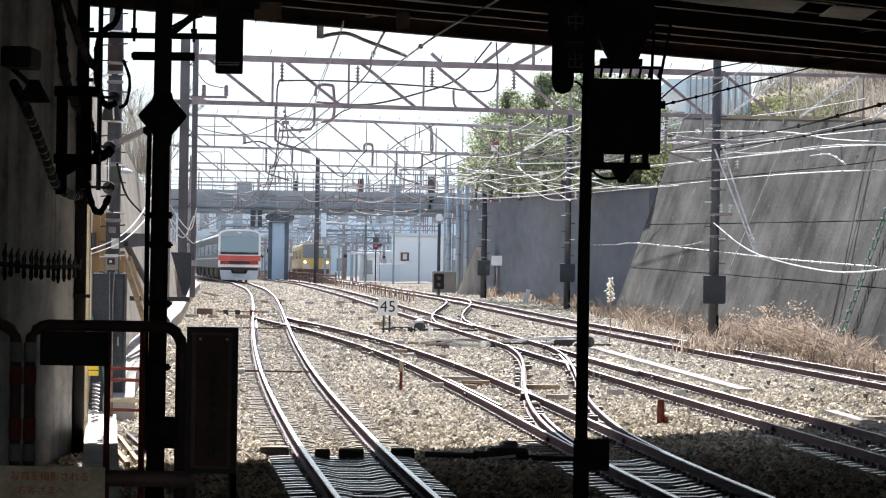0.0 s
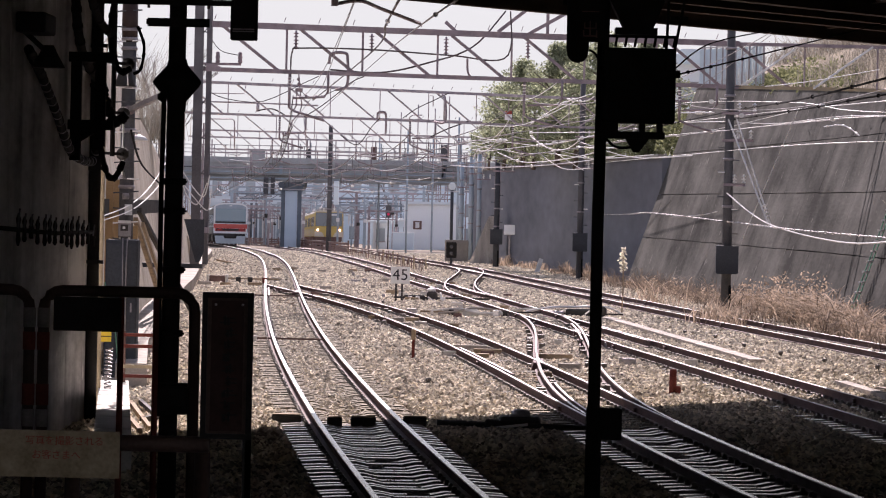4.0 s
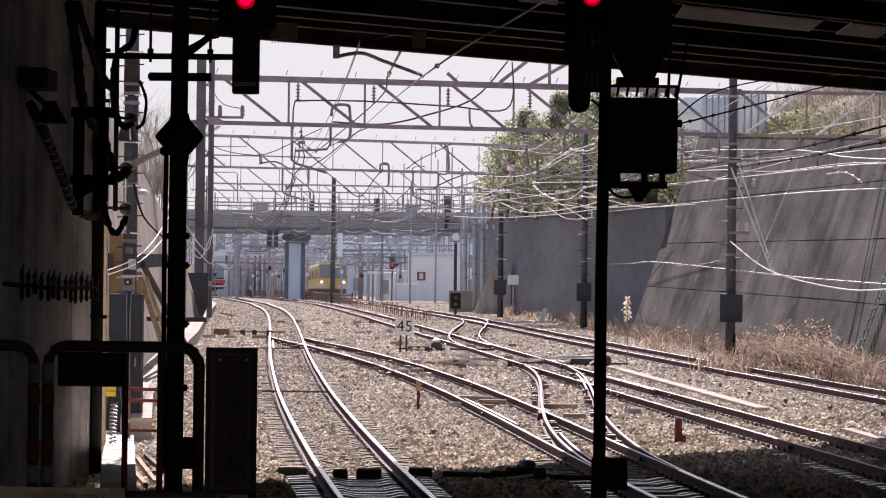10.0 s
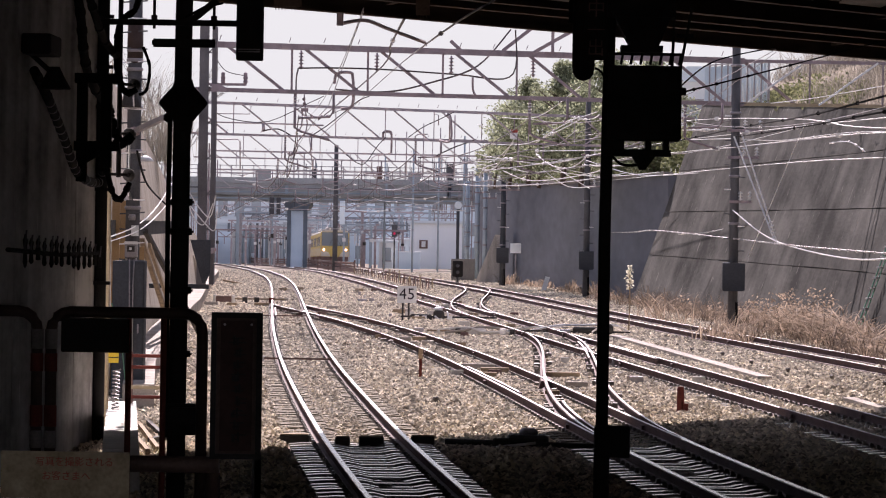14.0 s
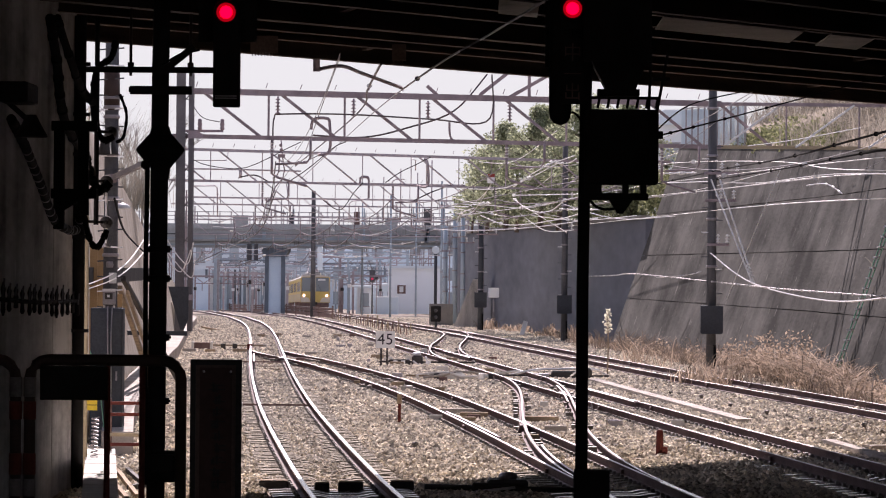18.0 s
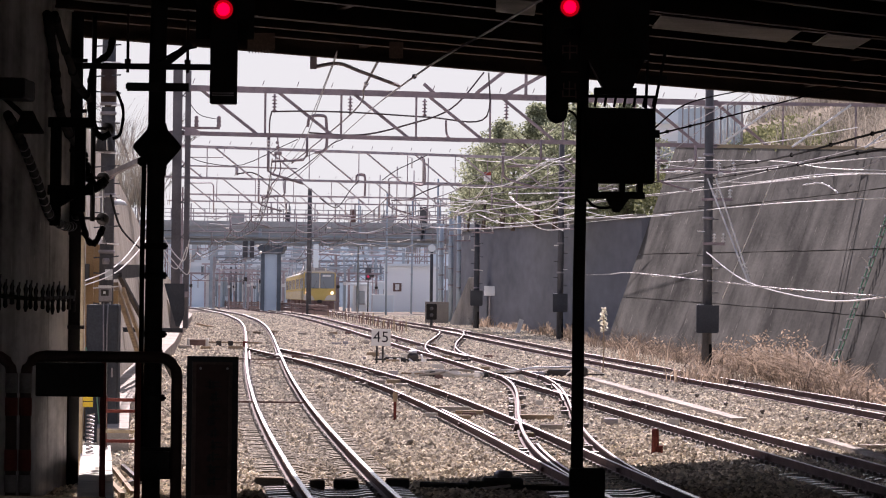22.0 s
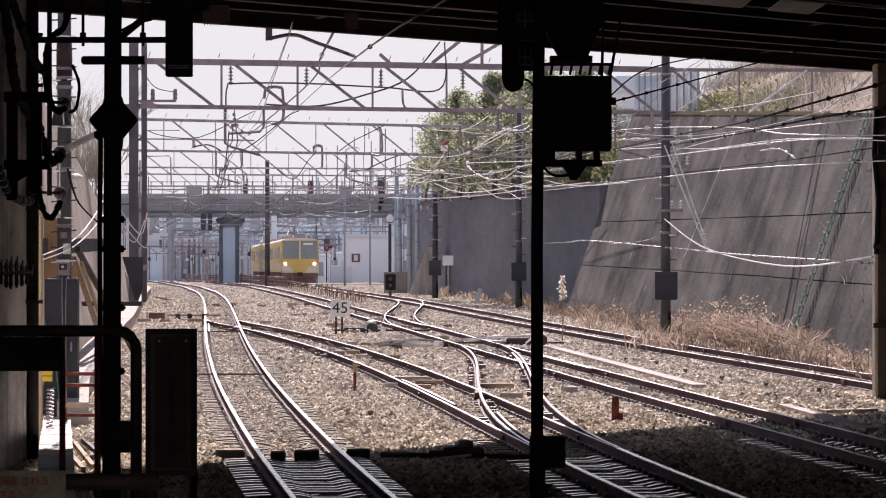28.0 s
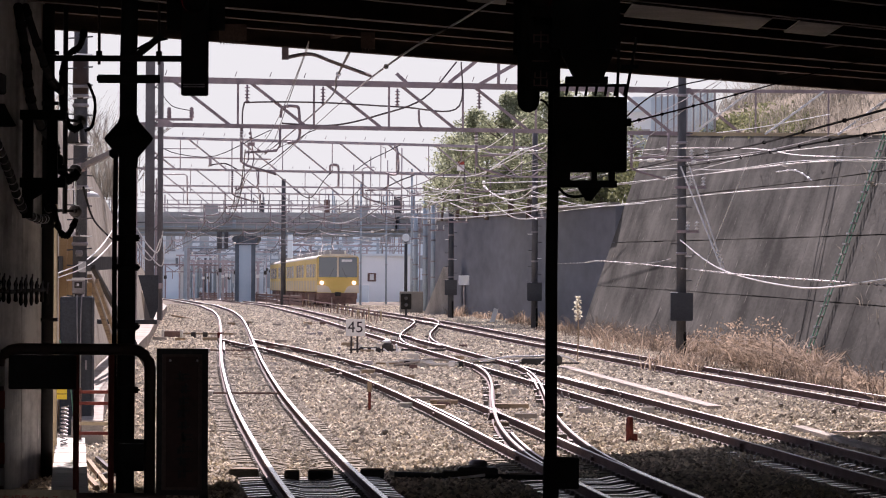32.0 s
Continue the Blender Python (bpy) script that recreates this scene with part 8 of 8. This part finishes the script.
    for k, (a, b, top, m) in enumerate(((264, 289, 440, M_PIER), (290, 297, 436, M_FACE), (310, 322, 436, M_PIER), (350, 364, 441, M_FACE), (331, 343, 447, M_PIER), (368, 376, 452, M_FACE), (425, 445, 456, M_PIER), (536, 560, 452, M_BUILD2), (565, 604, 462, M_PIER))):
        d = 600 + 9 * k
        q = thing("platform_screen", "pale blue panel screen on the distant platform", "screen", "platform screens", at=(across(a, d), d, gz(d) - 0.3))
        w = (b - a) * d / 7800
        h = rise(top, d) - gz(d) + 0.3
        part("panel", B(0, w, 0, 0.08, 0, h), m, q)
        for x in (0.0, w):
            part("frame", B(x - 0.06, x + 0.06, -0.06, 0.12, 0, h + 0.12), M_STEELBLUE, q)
    q = thing("lineside_box", "tall pale grey equipment box fixed to the brown mast", "equipment box", at=(-12.842, 335.0, 2.748))
    part("case", B(-0.2, 0.2, -0.1, 0.15, 0, 1.8, 0.03), M_BUILD2, q)
    part("bracket", B(-0.5, -0.17, 0.0, 0.1, 0.8, 0.9), M_STEELBLUE, q)
    for px, py, d in ((578, 436, 445), (691, 497, 236)):
        q = thing("colour_light_signal", "dark lineside signal on a slim post", "railway signal", "lineside signals", at=(across(px, d), d, gz(d) - 0.2))
        zc = rise(py, d) - gz(d) + 0.2
        part("post", TUBE([(0, 0.1, 0), (0, 0.1, zc)], 0.07, 8), M_BLUEGREY, q)
        hd = part("head", B(-0.28, 0.28, -0.15, 0.1, zc - 0.5, zc + (0.75 if d > 400 else 0.35), 0.05), M_MAST if d > 400 else M_BLACK, q)
        if d > 400:
            part("lens", LATHE((0, -0.16, zc - 0.15), ((0.14, 0.02), (0.12, -0.02), (0.02, -0.04)), 12, "y"), M_RED_FAR, hd, "lit red lens")
        else:
            for dz in (0.1, -0.25):
                part("lens", LATHE((0.0, -0.16, zc + dz), ((0.09, 0.02), (0.1, -0.02), (0.02, -0.03)), 12, "y"), M_MAST, hd)
    g = thing("round_marker", "white round-headed marker on a dark post", "marker", at=(-3.676, 305, gz(305) - 0.2))
    part("post", TUBE([(0, 0, 0), (0, 0, 5.0)], 0.11, 8), M_BLUEGREY, g)
    part("disc", LATHE((0, -0.1, 4.9), ((0.24, 0.03), (0.26, 0.0), (0.24, -0.03)), 18, "y"), M_BUILD3, g)
    k = thing("trackside_cabinet", "pale grey trackside cabinet", "cabinet", at=(-2.822, 262, gz(262) - 0.2))
    part("body", B(-0.7, 0.7, 0, 0.8, 0.1, 1.35, 0.02), M_CONC_DK, k)
    part("door", B(-0.64, -0.03, -0.02, 0, 0.2, 1.25), M_CONC_DK, k)
    part("door", B(0.03, 0.64, -0.02, 0, 0.2, 1.25), M_CONC_DK, k)
    part("plinth", B(-0.95, 0.95, -0.05, 0.85, 0, 0.1), M_CONC, k)
    bt = thing("wall_buttress", "sloping grey concrete buttress at the shaded wall's end", "buttress", kind="structure", at=(0, 252, 0))
    part("block", PRISM(((-2.068, gz(252) - 0.3), (-0.258, gz(252) - 0.3), (-0.452, 2.338), (-0.905, 2.338)), 0, 2.5), M_CONC, bt)
    u = thing("white_board", "white board leaning beside the side track", "board", at=(1.709, 215, gz(215) - 0.2))
    part("board", BEAM((-0.1, 0, 0), (0.12, 0.05, 0.75), 0.22, 0.05), M_FACE, u)
    w = thing("trackside_cabinet", "small pale box on the shaded wall", "cabinet", at=(0.284, 246, 1.343))
    part("body", B(-0.3, 0.3, 0, 0.3, 0, 0.55, 0.02), M_BUILD, w)
    part("stand", B(-0.05, 0.05, 0.1, 0.2, -1.6, 0), M_STEEL, w)


build_far()


def build_far_gantries():
    rg = random.Random(63)
    for k in range(22):
        d = rg.uniform(400, 540)
        u, wpx = rg.uniform(262, 600), rg.uniform(30, 95)
        x0, x1 = across(u, d), across(u + wpx, d)
        g = gz(d) - 0.2
        h = rg.uniform(3.6, 6.2)
        m = (M_STEELBLUE, M_PORTAL_HAZED, M_PORTAL, M_SKIRT)[k % 4]
        t = thing("far_gantry", "slim pale gantry over the far station tracks", "gantry", "far gantries", at=(0, d, g))
        w = rg.uniform(0.07, 0.13)
        for x in (x0, x1):
            part("post", B(x - w, x + w, -w, w, 0, h), m, t)
            # added boxes, mostly white, stand in for glints among the far steel
            part("glint_box", B(x - 0.16, x + 0.16, -0.3, -w, h * 0.62, h * 0.62 + rg.uniform(0.2, 0.5), 0.02), M_SIGN if k % 3 else M_UNDER, t)
        part("beam", B(x0 - 0.4, x1 + 0.4, -0.08, 0.08, h, h + 0.18), m, t)
        part("beam", B(x0, x1, -0.05, 0.05, h - 0.75, h - 0.66), m, t)
        n = max(2, int((x1 - x0) / 0.9))
        for i in range(n):
            a, b = x0 + (x1 - x0) * i / n, x0 + (x1 - x0) * (i + 1) / n
            part("lacing_bar", BEAM((a, 0, h - 0.7 if i % 2 else h), (b, 0, h if i % 2 else h - 0.7), 0.06, 0.07), m, t)
        for i in range(3):
            a = rg.uniform(x0, x1)
            part("hanger", B(a - 0.04, a + 0.04, -0.04, 0.04, h - rg.uniform(1.0, 2.2), h - 0.66), (M_INSUL, m)[i % 2], t)


build_far_gantries()


# ---- trains ----
def car_profile(w=1.4, z0=1.0, zs=3.2, zt=3.5):
    pts = [(-w, z0), (w, z0), (w, zs)]
    for i in range(1, 8):
        a = math.pi / 2 * i / 8
        pts.append((w * math.cos(a) ** 0.6, zs + (zt - zs) * math.sin(a) ** 0.9))
    pts.append((0, zt))
    return pts + [(-x, z) for x, z in reversed(pts[2:-1])]


def car(train, y0, L, w, body, roof, band, lower, z0, win_z, rear, pane=None, under=None):
    """One carriage from y0 to y0+L: body, roof, windows, doors, bogies."""
    prof = [p for p in car_profile(w, z0) if p[1] <= 3.21]
    b = part("carriage_body", B(-w, w, y0, y0 + L, z0, 3.2, 0.02), body, train)
    top = [p for p in car_profile(w, z0) if p[1] >= 3.2]
    part("roof", PRISM(top, y0, y0 + L), roof, b)
    for s in (-1, 1):
        x0, x1 = (s * w, s * (w + 0.006)) if s > 0 else (-w - 0.006, -w)
        if lower:
            part("lower_panel", B(x0, x1, y0 + 0.1, y0 + L - 0.1, z0 + 0.02, 1.72), lower, b)
        for zb, h, m in band:
            part("stripe", B(x0, x1, y0 + 0.05, y0 + L - 0.05, zb, zb + h), m, b)
        for k in range(4):
            yc = y0 + L * (k + 0.5) / 4
            d = part("door", B(x0 * 1.001, x1 * 1.004, yc - 0.65, yc + 0.65, z0 + 0.05, 2.95), body if lower else M_SILVER, b)
            part("pane", B(x0 * 1.004, x1 * 1.007, yc - 0.5, yc + 0.5, win_z[0], win_z[1]), pane or M_GLASS, d)
            if k < 3:
                yw = y0 + L * (k + 1) / 4
                part("window", B(x0 * 1.001, x1 * 1.004, yw - 1.3, yw + 1.3, win_z[0], win_z[1]), pane or M_GLASS, b)
    part("underframe", B(-w + 0.2, w - 0.2, y0 + 0.4, y0 + L - 0.4, 0.45, z0 - 0.01), under or M_UNDER, b)
    for k in range(5):
        yb = y0 + 5.4 + k * 1.9
        part("equipment_box", B(-w + 0.08, w - 0.08, yb, yb + 1.5, 0.32, z0 - 0.08, 0.03), under or M_UNDER, b)
    for yc in (y0 + 3, y0 + L - 3):
        g = part("bogie", B(-1.0, 1.0, yc - 1.5, yc + 1.5, 0.35, 0.75, 0.05), M_UNDER, b)
        for yy in (yc - 1.05, yc + 1.05):
            for x in (-GAUGE, GAUGE):
                part("wheel", LATHE((x, yy, 0.43), ((0.43, -0.06), (0.43, 0.06), (0.05, 0.07)), 14, "x"), M_RAIL, g)
    return b


def roof_gear(train, y, z=3.5):
    g = part("cooling_unit", B(-0.7, 0.7, y, y + 2.6, z - 0.05, z + 0.28, 0.06), M_ROOF, train)
    for k in range(4):
        part("grille", B(-0.5, 0.5, y + 0.3 + k * 0.6, y + 0.5 + k * 0.6, z + 0.28, z + 0.31), M_UNDER, g)


def pantograph(train, y, z=3.9):
    bm = bmesh.new()
    for s in (-0.5, 0.5):
        beam(bm, (s, y, z - 0.25), (s * 0.6, y + 1.0, z + 0.45), 0.05, 0.05)
        beam(bm, (s * 0.6, y + 1.0, z + 0.45), (s * 0.9, y + 0.3, z + 1.1), 0.04, 0.04)
    beam(bm, (-0.9, y + 0.3, z + 1.12), (0.9, y + 0.3, z + 1.12), 0.1, 0.05)
    p = part("pantograph", bm, M_STEEL, train)
    for x in (-0.6, 0.6):
        bm = bmesh.new()
        insulator(bm, (x, y, z - 0.35), (0, 0, 1), 3, 0.12, 0.13)
        part("insulator", bm, M_INSUL, p)


def build_red_train():
    t = thing("commuter_train", "stainless commuter train with a vermilion band and pale end", "train")
    w = 1.475
    for k in range(8):
        car(t, 0.35 + k * 20, 19.5, w, M_SILVER, M_STEELBLUE, ((1.62, 0.1, M_SKIRT),), None, 1.0, (1.9, 2.7), False)
        roof_gear(t, 6 + k * 20)
    prof = car_profile(w, 1.05, 3.25, 3.74)
    e = part("end_shell", PRISM(prof, -0.05, 0.36), M_FACE, t)
    part("face_panel", PRISM([(x * 0.9, 1.92 + (z - 1.05) * 0.62) for x, z in prof], -0.07, -0.05), M_STEELBLUE, e)
    part("windscreen", B(-1.32, 1.32, -0.1, -0.06, 2.1, 3.2, 0.02), M_SCREEN, e)
    part("sill", B(-1.32, 1.32, -0.1, -0.06, 1.96, 2.09), M_UNDER, e)
    part("stripe", B(-1.47, 1.47, -0.085, -0.05, 1.5, 1.87), M_REDBAND, e)
    part("stripe", B(-1.34, 1.34, -0.085, -0.05, 1.24, 1.49), M_REDBAND, e)
    part("lamp_recess", B(-1.26, 1.26, -0.095, -0.086, 1.28, 1.48), M_UNDER, e)
    for x in (-0.95, 0.95):
        part("tail_lamp", B(x - 0.22, x + 0.22, -0.11, -0.096, 1.32, 1.44), M_TAIL, e, "unlit red tail lamp")
    part("skirt", PRISM(((-1.35, 0.84), (-0.6, 0.84), (-0.5, 0.62), (0.5, 0.62), (0.6, 0.84), (1.35, 0.84), (1.25, 0.17), (-1.25, 0.17)), -0.02, 0.4), M_SKIRT, e)
    part("coupler", B(-0.35, 0.35, -0.35, 0.1, 0.66, 1.03, 0.04), M_UNDER, e)
    part("valance", B(-1.3, 1.3, 0.02, 0.3, 0.8, 1.06), M_UNDER, e)
    part("gangway_light", B(-0.12, 0.12, -0.09, -0.05, 3.42, 3.52), M_SIGN, e)
    return t


def build_yellow_train():
    t = thing("commuter_train", "yellow commuter train with lit headlamps and two large front windows", "train")
    w = 1.4
    for k in range(5):
        car(t, 0.3 + k * 20, 19.6, w, M_YBODY, M_ROOF, (), M_YLOW, 0.95, (1.95, 2.85), False, M_TANGLASS, M_RUST)
        for y in (4, 8.5, 13):
            roof_gear(t, y + k * 20)
        if k % 2 == 0:
            pantograph(t, 15.5 + k * 20)
    e = part("end_shell", PRISM(car_profile(w, 0.9), -0.05, 0.31), M_YBODY, t)
    for a, b in ((-1.28, -0.06), (0.06, 1.28)):
        part("windscreen", B(a, b, -0.08, -0.04, 1.95, 3.28, 0.02), M_SCREEN_Y, e)
    part("pillar", B(-0.05, 0.05, -0.09, -0.05, 1.95, 3.28), M_YCREAM, e)
    part("roof_edge", PRISM([p for p in car_profile(w, 0.9) if p[1] > 3.3], -0.07, -0.05), M_YCREAM, e)
    part("destination_blind", B(0.25, 0.95, -0.095, -0.08, 2.98, 3.14), M_SIGN, e)
    for s in (-1, 1):
        part("corner_panel", PRISM(((s * 1.385, 0.92), (s * 0.42, 0.92), (s * 0.62, 1.3), (s * 0.86, 1.4), (s * 1.385, 1.42)), -0.075, -0.05), M_YCREAM, e)
        part("headlamp", LATHE((s * 1.08, -0.08, 1.57), ((0.13, 0.03), (0.13, -0.03), (0.09, -0.05), (0.01, -0.055)), 14, "y"), M_HEADLAMP, e, "lit warm headlamp")
        part("wiper", BEAM((s * 0.6, -0.1, 1.88), (s * 0.25, -0.1, 2.6), 0.03, 0.02), M_UNDER, e)
        part("handrail", BEAM((s * 1.34, -0.1, 1.7), (s * 1.34, -0.1, 2.9), 0.03, 0.03), M_STEEL, e)
        part("roof_horn", LATHE((s * 0.5, 0.3, 3.48), ((0.05, 0.0), (0.07, 0.2), (0.02, 0.25)), 8), M_INSUL, e)
    part("buffer_beam", B(-1.3, 1.3, -0.03, 0.3, 0.5, 0.9), M_RUST, e)
    part("coupler", B(-0.2, 0.2, -0.4, 0.1, 0.7, 0.95, 0.04), M_UNDER, e)
    part("guard", B(-1.25, 1.25, 0.1, 0.25, 0.15, 0.5), M_RUST, e)
    return t


RED = build_red_train()
YELLOW = build_yellow_train()


def on_track(line, y, back):
    """The pose of a train whose near end stands at y and which reaches back along the line."""
    x0, x1 = line_at(line, y), line_at(line, y + back)
    z0, z1 = gz(y), gz(y + back)
    return pose(x0, y, z0, math.degrees(math.atan2(z1 - z0, back)), 0, math.degrees(math.atan2(x0 - x1, back)))


def motions():
    walk(RED, [(t, on_track(LINE_A, 307 + 19.5 * t, 60)) for t in (0, 1, 2, 3, 4, 6, 8, 10, 12, 14, 16, 18, 20, 24, 28, 32)])
    walk(YELLOW, [(t, on_track(LINE_D, y, 60)) for t, y in ((0, 431), (8, 431), (14.5, 430.5), (16.5, 427), (18, 419), (19, 411), (21, 393), (23, 373.5), (25, 354), (27, 336), (28, 327.5), (30, 311), (32, 295))])

    for ob, p in ROUNDELS:
        # the lamp units turn to dark late in the clip
        walk(ob, [(t, pose(*p, 0, 0, a)) for t, a in ((0, 0), (25.6, 0), (26.0, 70), (26.4, 140), (26.7, 180), (32, 180))])


motions()
